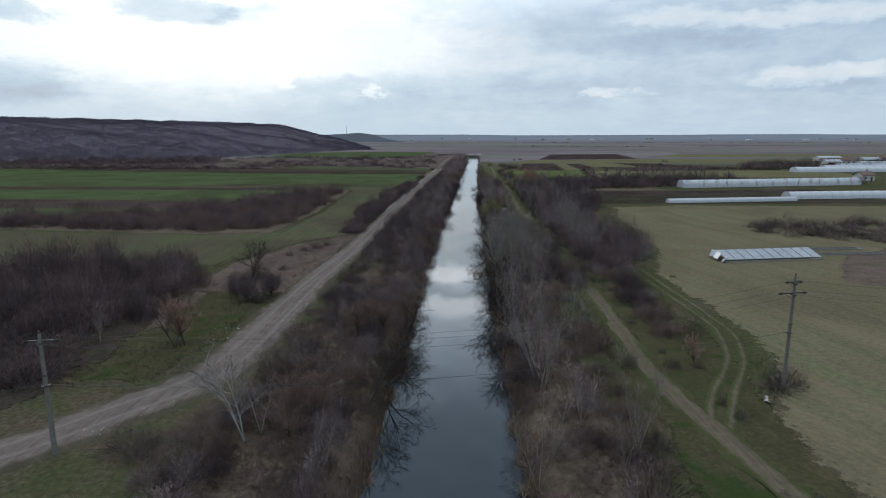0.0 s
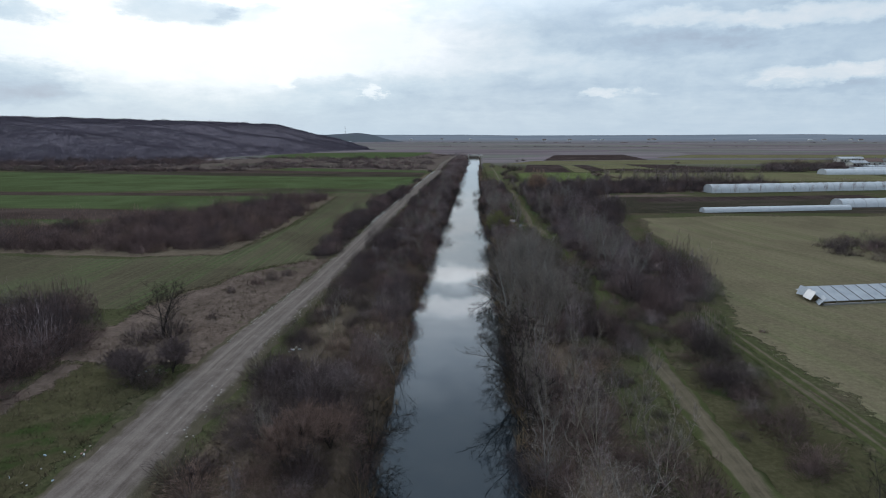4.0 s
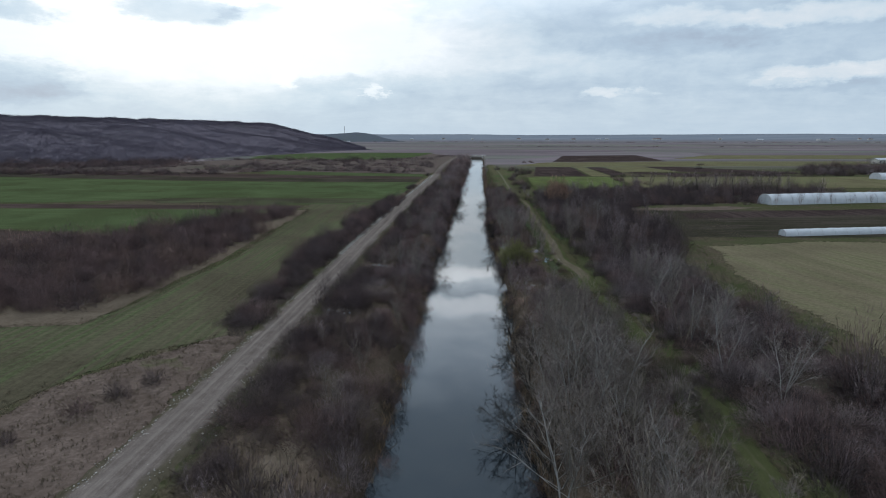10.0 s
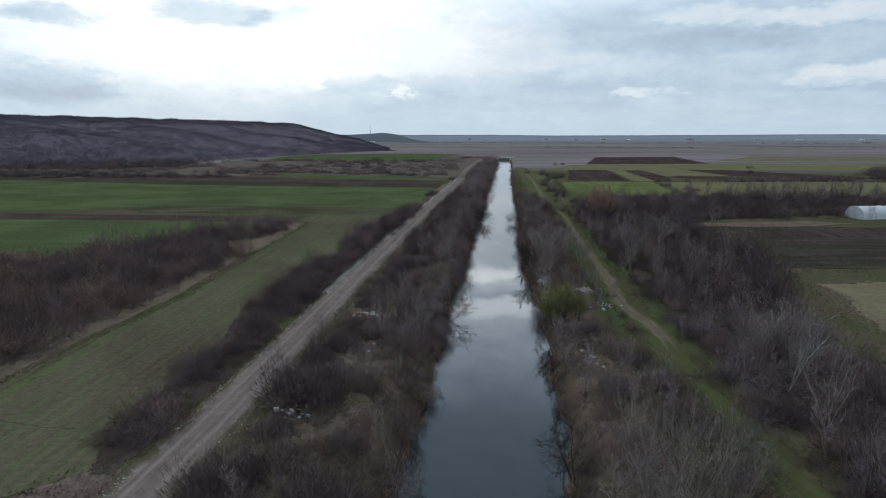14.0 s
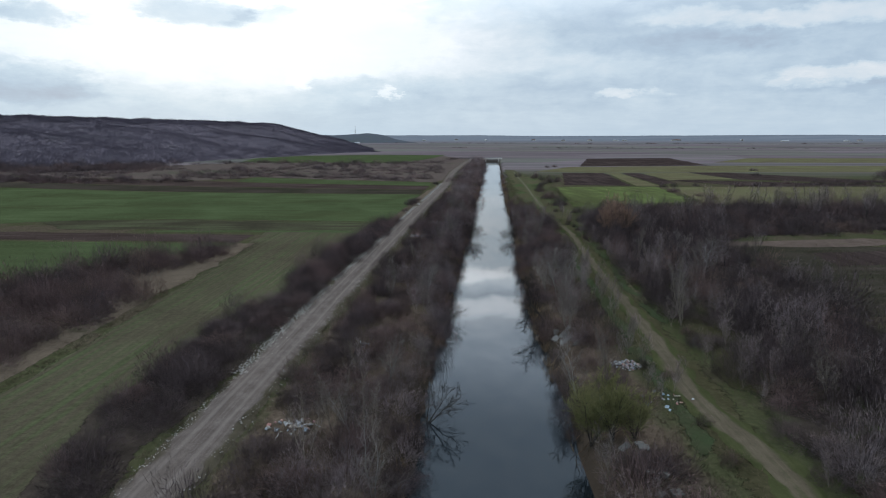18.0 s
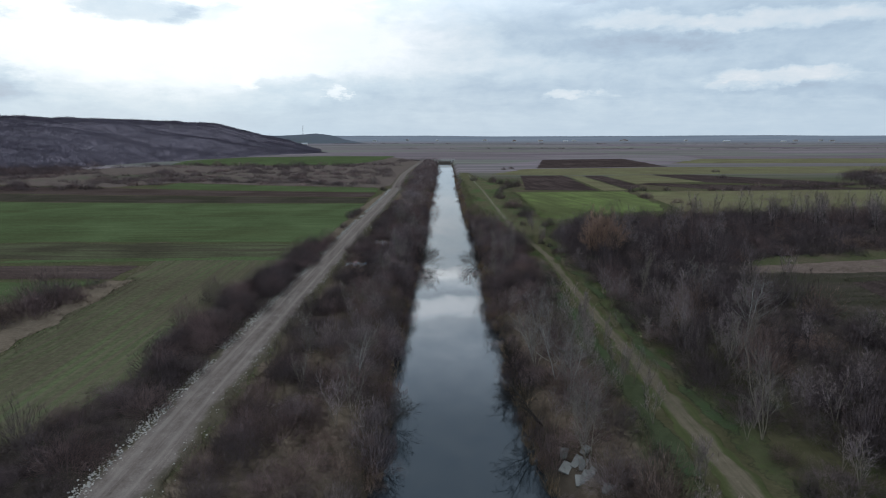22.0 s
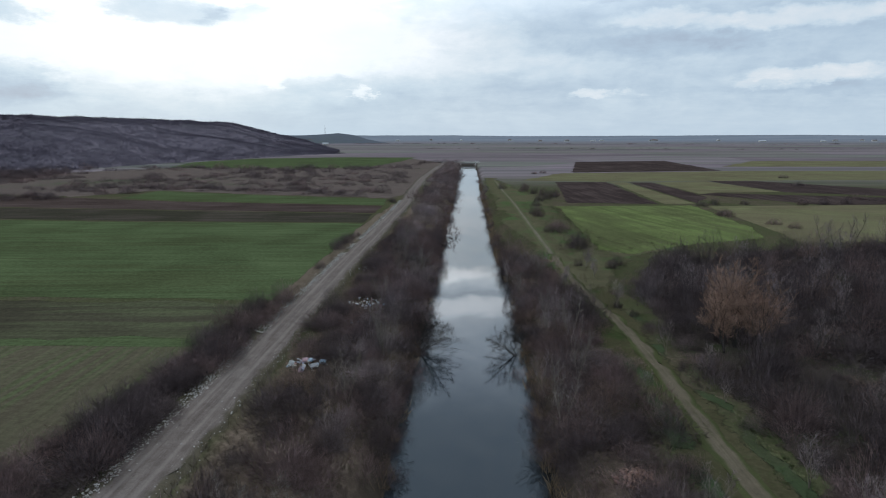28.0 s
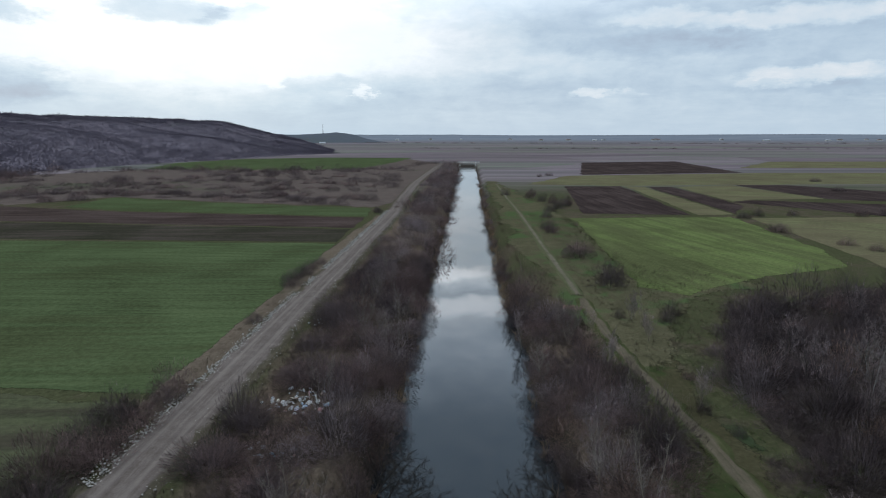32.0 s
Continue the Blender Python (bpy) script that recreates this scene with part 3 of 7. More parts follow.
def part(name, data, mat, parent=None, label=""):
    """Links a bmesh or a mesh as one object, under a thing or a part."""
    if isinstance(data, bmesh.types.BMesh):
        me = bpy.data.meshes.new(name)
        data.normal_update()
        data.to_mesh(me)
        data.free()
    else:
        me = data
    if mat is not None and not me.materials:
        me.materials.append(mat)
    ob = new(name, me)
    if parent is not None:
        ob.parent = parent
    return tagged(ob, label)


def thing(name, label, category, at=(0, 0, 0), turn=0.0, group=""):
    ob = new(name)
    ob.empty_display_size = 0.3
    ob.matrix_world = pose(*at, 0, 0, turn)
    return tagged(ob, label, category, group)


def growing(start, first, ratio, end):
    out, step = [start], first
    while out[-1] < end:
        out.append(out[-1] + step)
        step *= ratio
    return out


def make_ground():
    side = growing(15.0, 1.6, 1.13, 5200.0)
    dx = np.array([-v for v in side[::-1]] + list(np.arange(-14.2, 14.3, 0.7)) + side)
    ahead, back = growing(726.0, 5.0, 1.10, 5200.0), growing(24.0, 6.0, 1.2, 5200.0)
    ys = np.array([-v for v in back[::-1]] + list(np.arange(-20.0, 722.0, 2.5)) + ahead)
    X = dx[None, :] + mid(ys)[:, None] * (1 - smooth(np.abs(dx), 40, 400))[None, :]
    Y = np.repeat(ys[:, None], len(dx), 1)
    v = np.stack([X, Y, land(X, Y)], -1).reshape(-1, 3)
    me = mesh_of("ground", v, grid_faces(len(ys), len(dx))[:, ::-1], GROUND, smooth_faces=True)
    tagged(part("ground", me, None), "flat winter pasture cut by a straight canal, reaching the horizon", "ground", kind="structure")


def make_water():
    ys = np.linspace(-260, CANAL_END + 3, 90)
    dx = np.linspace(-8.5, 8.5, 8)
    X = mid(ys)[:, None] + dx[None]
    v = np.stack([X, np.repeat(ys[:, None], 8, 1), np.full(X.shape, LEVEL)], -1).reshape(-1, 3)
    me = mesh_of("water", v, grid_faces(90, 8)[:, ::-1], WATER)
    tagged(part("water", me, None), "still dark canal water mirroring the cloudy sky", "water", kind="structure")


def ribbon(points, step=2.0):
    """A smooth line through plan points: places and the way to the right."""
    p = np.array(points, float)
    s = np.r_[0, np.cumsum(np.hypot(*np.diff(p, axis=0).T))]
    u = np.arange(0, s[-1], step)
    line = np.stack([np.interp(u, s, p[:, n]) for n in (0, 1)], 1)
    w = np.hanning(11)
    w /= w.sum()
    pad = np.r_[np.repeat(line[:1], 5, 0), line, np.repeat(line[-1:], 5, 0)]
    line = np.stack([np.convolve(pad[:, n], w, "valid") for n in (0, 1)], 1)
    d = np.gradient(line, axis=0)
    d /= np.linalg.norm(d, axis=1, keepdims=True)
    return line, np.stack([d[:, 1], -d[:, 0]], 1)


def make_strip(name, label, category, points, half, profile, mat, wobble=0.3, step=1.2, seed=1, wear=None, fade=(0, 0)):
    """A road or track: profile is a list of (offset as a share of the half width, height)."""
    line, right = ribbon(points, step)
    half = half(line[:, 1]) if callable(half) else np.full(len(line), half)
    rows = []
    for n, (o, h) in enumerate(profile):
        edge = wobble * abs(o) * (waves(line[:, 0] + 37 * o, line[:, 1], 6.0, seed) + 0.5 * waves(line[:, 0], line[:, 1] + 91 * o, 2.0, seed + 1))
        q = line + right * ((o * half + (np.sign(o) * edge if abs(o) > 0.8 else 0))[:, None])
        z = np.maximum(land(q[:, 0], q[:, 1]), -0.06) + 0.09 + h + 0.02 * waves(q[:, 0], q[:, 1], 4.0, seed + 2)
        rows.append(np.c_[q, z])
    v = np.stack(rows, 1).reshape(-1, 3)
    me = mesh_of(name, v, grid_faces(len(line), len(profile))[:, ::-1], mat, smooth_faces=True)
    if wear is not None:
        run = np.arange(len(line)) * step
        ends = [(1 - smooth(u, 0, f)) if f else 0 * run for u, f in ((run, fade[0]), (run[::-1], fade[1]))]
        me.attributes.new("wear", "FLOAT", "POINT").data.foreach_set("value", (np.array(wear)[None] - 1.1 * np.maximum(*ends)[:, None]).astype(np.float32).ravel())
    if me.polygons[0].normal.z < 0:
        me.flip_normals()
    return tagged(part(name, me, None), label, category, kind="structure")


def inside(poly, x, y):
    """Whether plan points lie in a polygon."""
    p = np.array(poly, float)
    hit = np.zeros(len(x), bool)
    for (x0, y0), (x1, y1) in zip(p, np.roll(p, -1, 0)):
        side = (y0 > y) != (y1 > y)
        hit ^= side & (x < (x1 - x0) * (y - y0) / (y1 - y0 + 1e-12) + x0)
    return hit


FIELD_LIFT = [0.0]


def field(name, label, points, mat, lift=0.0, rough=0.8, seed=0, soft=0.8):
    """A parcel of land with a slightly uneven border, lying on the ground sheet."""
    p = np.array(points, float)
    q = np.roll(p, -1, 0)
    out = []
    for a, b in zip(p, q):
        n = max(2, int(np.hypot(*(b - a)) / 3.0))
        t = np.linspace(0, 1, n, endpoint=False)[:, None]
        out.append(a + (b - a) * t)
    e = np.concatenate(out)
    e = e + rough * np.stack([waves(e[:, 0], e[:, 1], 14.0, seed + 21), waves(e[:, 0], e[:, 1], 11.0, seed + 22)], 1) * 0.6
    e = e + rough * np.stack([waves(e[:, 0], e[:, 1], 3.5, seed + 23), waves(e[:, 0], e[:, 1], 4.0, seed + 24)], 1) * 0.3
    FIELD_LIFT[0] += 0.0007
    n = len(e)
    d = np.roll(e, -1, 0) - np.roll(e, 1, 0)
    area = np.sum(e[:, 0] * np.roll(e[:, 1], -1) - e[:, 1] * np.roll(e[:, 0], -1))
    out = np.stack([d[:, 1], -d[:, 0]], 1) / np.maximum(np.linalg.norm(d, axis=1, keepdims=True), 1e-6) * (1.0 if area > 0 else -1.0)
    inner = e - out * soft
    near = np.array([np.min(np.hypot(*(e - q).T)) for q in inner])
    inner = inner[inside(e, inner[:, 0], inner[:, 1]) & (near > soft * 0.9)]
    ring = [Vector((float(x), float(y))) for x, y in np.r_[e, inner]]
    vs, _, fs, *_ = delaunay_2d_cdt(ring, [(i, (i + 1) % n) for i in range(n)], [], 1, 1e-4)
    z = lift + FIELD_LIFT[0]
    P = np.array([(v.x, v.y) for v in vs])
    gone = np.array([1 - np.clip(np.min(np.hypot(*(e - q).T)) / soft, 0, 1) for q in P])
    # the rim slopes down into the ground
    top, low = np.c_[e, np.full(n, z)], np.c_[e + out * 0.35, np.full(n, -0.12)]
    base = len(vs)
    skirt = []
    for i in range(n):
        a, b, c, f = base + i, base + (i + 1) % n, base + n + i, base + n + (i + 1) % n
        skirt += [(a, c, b), (b, c, f)] if area > 0 else [(a, b, c), (b, f, c)]
    me = mesh_of(name, np.r_[np.c_[P, np.full(len(P), z)], top, low], [tuple(f) for f in fs] + skirt, mat)
    me.attributes.new("gone", "FLOAT", "POINT").data.foreach_set("value", np.r_[gone, np.ones(2 * n)].astype(np.float32))
    if me.polygons[0].normal.z < 0:
        me.flip_normals()
    ob = part(name, me, None)
    return tagged(ob, label, "field", kind="structure")


make_ground()
make_water()

# parcels on the road's side of the canal
field("grass_verge", "green and dry grass beside the gravel road", [(-48, 52), (-27.5, 50), (-26.8, 92), (-38, 92), (-44, 84)], MIXED, rough=2.2, soft=3.0)
field("dry_verge", "dry brown grass beside the gravel road", [(-44, 82), (-25.0, 84), (-23.4, 110), (-22.6, 139), (-31, 136), (-38, 120), (-44, 103)], DRY, rough=2.4, soft=2.4)
field("dry_verge", "patch of dead brown grass before the thicket", [(-46, 60), (-39, 58), (-36, 68), (-37, 84), (-40, 88), (-42, 76)], DRY, rough=2.2, soft=2.5)
field("field", "olive green field with faint rows", [(-130, 98), (-64, 100), (-44, 102), (-34, 129), (-25.6, 136), (-25.2, 150), (-45, 143), (-62, 134), (-130, 140)], ROWS)
field("field", "thin green crop in rows beside the road", [(-46, 141), (-25.4, 140), (-25.0, 200), (-24.6, 264), (-52, 264), (-50, 244), (-45.5, 205), (-43.5, 178)], ROWS)
field("scrub_floor", "dark leaf litter under the roadside scrub", [(-31, 158), (-28.5, 134), (-24.6, 134), (-24.2, 200), (-23.2, 276), (-26.8, 279), (-31.8, 240), (-32.4, 225), (-30.8, 210), (-33.6, 195), (-33.8, 172)], WOODFLOOR, rough=1.4, soft=1.2)
field("tan_margin", "strip of dead tan grass round the scrub", [(-46, 138), (-45.2, 152), (-44.4, 178), (-46.2, 205), (-47.5, 235), (-48.5, 248), (-52, 248), (-66, 222), (-84, 196), (-100, 172), (-132, 160), (-125, 141), (-62, 135)], TAN, rough=1.2)
field("field", "green strip behind the scrub", [(-200, 165), (-135, 163), (-100, 178), (-90, 184), (-150, 182), (-230, 183)], WHEAT)
field("ploughed_field", "dark ploughed soil", [(-260, 184), (-150, 183), (-90, 185), (-76, 199), (-100, 206), (-180, 209), (-280, 210)], PLOUGH)
field("field", "young green crop", [(-280, 211), (-180, 210), (-100, 207), (-76, 200), (-62, 228), (-53, 247), (-140, 247), (-300, 248)], WHEAT)
field("ploughed_strip", "narrow dark ploughed strip", [(-300, 249), (-140, 248), (-52, 248), (-52, 258), (-140, 259), (-300, 262)], PLOUGH)
field("field", "young green crop", [(-82, 260), (-24.4, 262), (-24.2, 266), (-70, 265)], WHEAT)
field("harrowed_strip", "brown harrowed strip with thin weeds", [(-100, 262), (-24.6, 265), (-24.0, 279), (-85, 280), (-120, 276)], THIN, rough=1.6)
field("field", "wide young green crop", [(-330, 263), (-140, 262), (-110, 276), (-85, 281), (-24, 280), (-24.0, 300), (-24.6, 352), (-96, 354), (-140, 358), (-310, 392)], WHEAT)
field("harrowed_field", "brown harrowed soil", [(-280, 386), (-140, 359), (-96, 355), (-24.8, 353), (-24.4, 371), (-98, 378), (-150, 384), (-280, 410)], BROWN)
field("ploughed_field", "dark brown ploughed soil in rows", [(-280, 411), (-150, 385), (-98, 379), (-24.4, 372), (-24.4, 391), (-99, 402), (-142, 414), (-280, 444)], PLOUGH)
field("field", "green strip of young crop", [(-122, 412), (-99, 403), (-24.4, 392), (-25.5, 411), (-80, 425), (-122, 440)], WHEAT)
field("heath", "brown heath with dead grass", [(-420, 490), (-280, 446), (-142, 416), (-122, 441), (-80, 427), (-25, 413), (-19, 440), (-12, 520), (-10, 690), (-50, 800), (-100, 650), (-200, 612), (-260, 520)], HEATH, rough=2.5)
field("road_margin", "strip of dry brown grass between the road and the crop", [(-26.8, 276), (-22.4, 274), (-21.4, 330), (-20.2, 395), (-22.8, 396), (-25.8, 345), (-26.4, 300)], TAN, rough=0.7, soft=1.4)
field("field", "bright green far field at the foot of the hill", [(-205, 620), (-224, 702), (-198, 786), (-129, 822), (-43, 820), (-50, 720), (-64, 624), (-115, 604)], WHEAT, rough=2)
# parcels on the track's side
field("bank_clearing", "tan dead grass in a clearing of the bank scrub", [(-18.6, 85), (-15, 84), (-13.4, 96), (-11.6, 110), (-12.0, 118), (-14.2, 114), (-17.0, 104), (-18.4, 94)], TAN, rough=1.2, soft=1.5)
field("grass_bank", "green and dry grass along the track", [(13.0, 20), (26, 20), (28, 50), (30, 66), (29, 84), (24, 86), (15, 84)], MIXED, rough=1.8, soft=3.0)
field("grass_bank", "dry olive grass along the overgrown track", [(15, 84), (22, 84), (21.5, 110), (22, 140), (21, 162), (13, 162), (14, 110)], MIXED, rough=1.2, soft=3.0)
field("grass_bank", "short green grass along the track", [(12.5, 162), (21, 162), (20.5, 200), (21, 240), (22, 280), (25, 304), (12.6, 304), (13, 230)], MIXED, rough=1.2, soft=3.0)
field("grass_patch", "short green grass beside the rubbish heap", [(12.2, 168), (15.3, 170), (15.8, 200), (16.2, 232), (16.6, 262), (14.6, 262), (13.2, 226)], LUSH, rough=2.0, soft=1.2)
field("grass_patch", "short green grass on the track's far side", [(18.2, 196), (20.4, 200), (20.8, 240), (22, 280), (20, 286), (19.2, 250)], LUSH, rough=2.0, soft=1.2)
field("grass_bank", "bright and dry grass beside the footpath", [(12.8, 288), (18, 282), (23.5, 290), (27, 303), (36, 312), (48, 318), (40, 326), (30, 330), (30, 395), (26, 440), (20, 520), (11.6, 520), (10.4, 420), (10.4, 340), (11.6, 318)], BANKGREEN, rough=3.0, soft=3.0)
field("wood_floor", "brown leaf litter under the bare wood", [(20.6, 104), (31, 102), (37, 121), (39, 140), (37, 161), (36.4, 174), (42.6, 191), (48, 222), (45.5, 238), (45.5, 251), (60, 262), (142, 288), (142, 324), (66, 322), (45, 312), (33, 307), (24, 288), (20.8, 262), (20.2, 220), (20.0, 172), (20.6, 140)], WOODFLOOR, rough=1.5, soft=3.0)
field("grass_patch", "dark green grass under thin saplings", [(19, 176), (27, 180), (31, 200), (30, 226), (24, 240), (20, 236)], MIXED, rough=2.0, soft=3.0)
field("thicket_floor", "brown litter and grass below the thicket", [(-84, 26), (-44, 30), (-38.5, 44), (-36, 60), (-38, 76), (-42, 94), (-54, 106), (-84, 106)], WOODFLOOR, rough=2.0, soft=3.0)
field("fallow_field", "wide olive fallow field with rows", [(26, 30), (60, 20), (140, 40), (160, 120), (150, 201), (70, 201), (46, 194), (40, 168), (40, 138), (34, 112), (30, 100), (30, 88), (30.6, 76), (31.0, 68), (28.5, 58), (23.5, 47), (22.5, 38)], OLIVE, rough=1.4, soft=5.0)
field("weedy_patch", "brown weedy ground beside the shed", [(58, 92), (84, 82), (130, 88), (140, 122), (95, 128), (72, 117), (66, 106)], DRY, rough=2.5, soft=3.0)
field("bare_plot", "dark bare garden plot", [(44, 203), (70, 203), (150, 207), (150, 240), (110, 252), (58, 252), (45, 250), (44, 238), (48, 224)], BROWN, rough=1.5)
field("tan_strip", "strip of dead tan grass by the bare plot", [(45, 250.5), (58, 250), (72, 250), (92, 258), (80, 262), (62, 258), (47, 255.5)], DRY, rough=1.2)
field("ploughed_strip", "dark soil strip before the greenhouse", [(58, 232), (100, 240), (150, 250), (150, 262), (96, 252), (60, 244)], PLOUGH_R, rough=1.0)
field("meadow", "bright green meadow with mown lines", [(25.5, 317), (27.4, 345), (29.6, 391), (75, 394.5), (71, 347), (66, 331), (50, 324), (40, 319), (32, 312)], BRIGHT, rough=1.2, soft=1.6)
field("stubble_field", "pale green stubble in rows", [(77.5, 392), (150, 398), (230, 400), (230, 335), (70, 326), (73, 346)], PALE)
field("ploughed_field", "nearly black ploughed soil", [(46, 491), (71, 492), (65, 397), (35, 400)], PLOUGH_R)
field("grass_strip", "pale grass strip between ploughed plots", [(72, 491), (80, 489), (77, 399), (66, 397)], PALE)
field("ploughed_field", "dark ploughed soil", [(80.5, 489), (92, 489), (90, 419), (77.5, 399.5)], PLOUGH_R)
field("ploughed_field", "dark ploughed soil", [(89.8, 431), (100, 436), (172, 415), (190, 402), (116, 396)], PLOUGH_R)
field("ploughed_field", "dark ploughed soil", [(122, 499), (146, 499), (200, 428), (168, 420), (128, 440)], PLOUGH_R)
field("stubble_field", "pale stubble between dark plots", [(93, 489), (121, 498), (128, 441), (101, 438), (91, 431)], PALE)
field("ploughed_field", "large nearly black ploughed field", [(100, 719), (184, 742), (168, 588), (68, 566)], PLOUGH_R, rough=1.5)
field("field", "pale green grass field", [(30, 500), (60, 560), (180, 586), (420, 600), (420, 520), (150, 502), (71, 494)], PALE, rough=2)
field("field", "far pale green field", [(190, 640), (260, 740), (700, 760), (700, 640)], PALE, rough=4)

road_line = [(-75, 4), (-52, 22), (-40, 33), (-33.7, 38.2), (-31.6, 41), (-29.4, 45), (-25.9, 49.3), (-24.2, 54), (-23.8, 60), (-24.0, 72), (-24.0, 90), (-22.8, 115), (-22.4, 150), (-22.3, 180), (-22.2, 210), (-21.2, 265), (-20.7, 300), (-19.8, 330), (-18.6, 380), (-18.2, 405), (-19.0, 440), (-19.3, 505), (-17.5, 560), (-14.5, 640), (-11, 700)]
make_strip("road", "grey gravel road with wheel ruts", "road", road_line, lambda y: np.interp(y, [35, 50, 78, 100, 125, 300, 600], [1.9, 2.3, 2.25, 1.85, 1.65, 1.75, 1.6]), [(-1.7, -0.16), (-1.3, 0.04), (-1.0, 0.12), (-0.72, 0.17), (-0.5, 0.10), (-0.3, 0.17), (0, 0.20), (0.3, 0.17), (0.5, 0.10), (0.72, 0.17), (1.0, 0.12), (1.3, 0.04), (1.7, -0.16)], ROAD, 0.35, 1.0, 31, [-0.2, 0.2, 0.65, 0.9, 1.3, 0.95, 0.8, 0.95, 1.3, 0.9, 0.65, 0.2, -0.2])
track_line = [(24, 22), (21.8, 33), (20.3, 41), (19.0, 49), (18.1, 57), (18.4, 66), (18.9, 80), (18.8, 100), (18.8, 112), (19.3, 126), (17.7, 146), (17.0, 154), (17.8, 164), (17.8, 169), (16.8, 172.2), (15.9, 176.5), (16.1, 182), (16.7, 190), (16.9, 200), (17.1, 211), (17.2, 224), (17.5, 240), (18.0, 253), (18.3, 263), (18.0, 272), (17.2, 281), (16.6, 290), (16.5, 300), (16.6, 312), (16.8, 337), (17.1, 362), (17.6, 400), (17.3, 440), (17.6, 500)]
WORN_FAR = track_material("worn_footpath", ((0.075, 0.066, 0.048), (0.120, 0.106, 0.078), (0.170, 0.150, 0.115)), ((0.048, 0.052, 0.027), (0.076, 0.080, 0.043), (0.118, 0.114, 0.068)))
rut = [(-1.9, -0.16), (-1.4, 0.03), (-0.9, 0.05), (-0.5, 0.03), (0, 0.09), (0.5, 0.03), (0.9, 0.05), (1.4, 0.03), (1.9, -0.16)]
make_strip("dirt_track", "trodden dirt track with two wheel ruts", "track", track_line[:8], 0.8, rut, WORN, 0.3, 1.0, 41, [-0.4, 0.15, 0.7, 1.1, 0.75, 1.1, 0.7, 0.15, -0.4], (0, 16))
make_strip("grass_track", "overgrown track of dry short grass", "track", track_line[7:12], 0.9, rut, WORN, 0.35, 1.0, 42, [-0.6, -0.1, 0.15, 0.42, 0.1, 0.42, 0.15, -0.1, -0.6])
make_strip("dirt_track", "trodden dirt track with two wheel ruts", "track", track_line[11:29], lambda y: np.interp(y, [150, 165, 190, 225, 300], [0.8, 0.95, 0.85, 0.62, 0.55]), rut, WORN, 0.3, 1.0, 43, [-0.5, 0.0, 0.55, 1.0, 0.62, 1.0, 0.5, 0.0, -0.5], (14, 0))
make_strip("footpath", "narrow worn path through grass", "track", track_line[28:], 0.55, rut, WORN_FAR, 0.2, 1.0, 44, [-0.6, -0.3, 0.15, 0.6, 0.7, 0.6, 0.15, -0.3, -0.6])
for wheels in ([(19.9, 45.0), (21.0, 48.0), (22.8, 51.8), (25.6, 56), (27.9, 60.5), (30.2, 68.9), (29.9, 78.4), (29.2, 92.4), (28.8, 104)], [(20.2, 42.5), (22.0, 46.0), (24.6, 51.5), (27.4, 56), (29.3, 60), (31.6, 67.5), (31.4, 77.4), (30.7, 92.4), (30.3, 104)]):
    make_strip("wheel_track", "worn wheel track curving into the field", "track", wheels, 0.34, [(-1.9, -0.16), (-1, 0.03), (0, 0.02), (1, 0.03), (1.9, -0.16)], WORN, 0.1, 0.8, 51, [-0.3, 0.2, 0.75, 0.2, -0.3])

# ---- bare shrubs and trees ----
def unit(v):
    return v / np.maximum(np.linalg.norm(v, axis=-1, keepdims=True), 1e-9)


def slivers(start, way, length, width, rng):
    """Thin tapered twigs as single triangles: (n, 3, 3)."""
    side = unit(np.cross(way, rng.normal(size=way.shape)))
    half = side * (width / 2)[:, None]
    return np.stack([start - half, start + half, start + way * length[:, None]], 1)


def shrub_shape(rng, n, wide=1.0, stems=14, upright=0.5):
    """A rounded bare shrub one metre high and one metre in radius, a dense haze of fine twigs."""
    az = rng.uniform(0, 6.283, stems)
    lean = rng.uniform(0.05, 1.0, stems) ** 0.7
    tip = np.stack([np.cos(az) * lean * 0.9, np.sin(az) * lean * 0.9, np.sqrt(np.maximum(1 - lean**2 * 0.95, 0.10)) * rng.uniform(0.85, 1.12, stems)], 1)
    foot = np.stack([np.cos(az), np.sin(az), 0 * az], 1) * rng.uniform(0.02, 0.22, stems)[:, None]
    out = [slivers(foot - (0, 0, 0.06), unit(tip - foot), np.linalg.norm(tip - foot, axis=1), np.full(stems, 0.018 * min(wide, 3)), rng)]
    p = rng.uniform(0, 6.283, 3)

    def lump(d):
        a = np.arctan2(d[..., 1], d[..., 0])
        return 1 + 0.14 * np.sin(3 * a + p[0]) + 0.12 * np.sin(5 * a + 4 * d[..., 2] + p[1]) + 0.08 * np.sin(8 * a - 7 * d[..., 2] + p[2])

    d = unit(rng.normal(size=(n, 3)) * (1, 1, 0.8) + (0, 0, 0.25))
    d[:, 2] = np.abs(d[:, 2])
    end = d * (lump(d) * rng.uniform(0.12, 1.06, n) ** 0.45)[:, None] * (1, 1, 0.95)
    way = unit(0.85 * d + rng.normal(0, 0.30, (n, 3)) + (0, 0, 0.10 + 0.25 * upright))
    ln = rng.uniform(0.09, 0.23, n)
    out.append(slivers(end - way * ln[:, None], way, ln, wide * rng.uniform(0.008, 0.014, n), rng))
    # the way that each twig's lit side looks: outwards from the shrub, with some scatter
    soft = np.concatenate([unit(tip - foot + (0, 0, 0.3)), unit(1.0 * d + (0, 0, 0.04) + rng.normal(0, 0.14, (n, 3)))])
    return np.concatenate(out), np.repeat(soft[:, None], 3, 1)


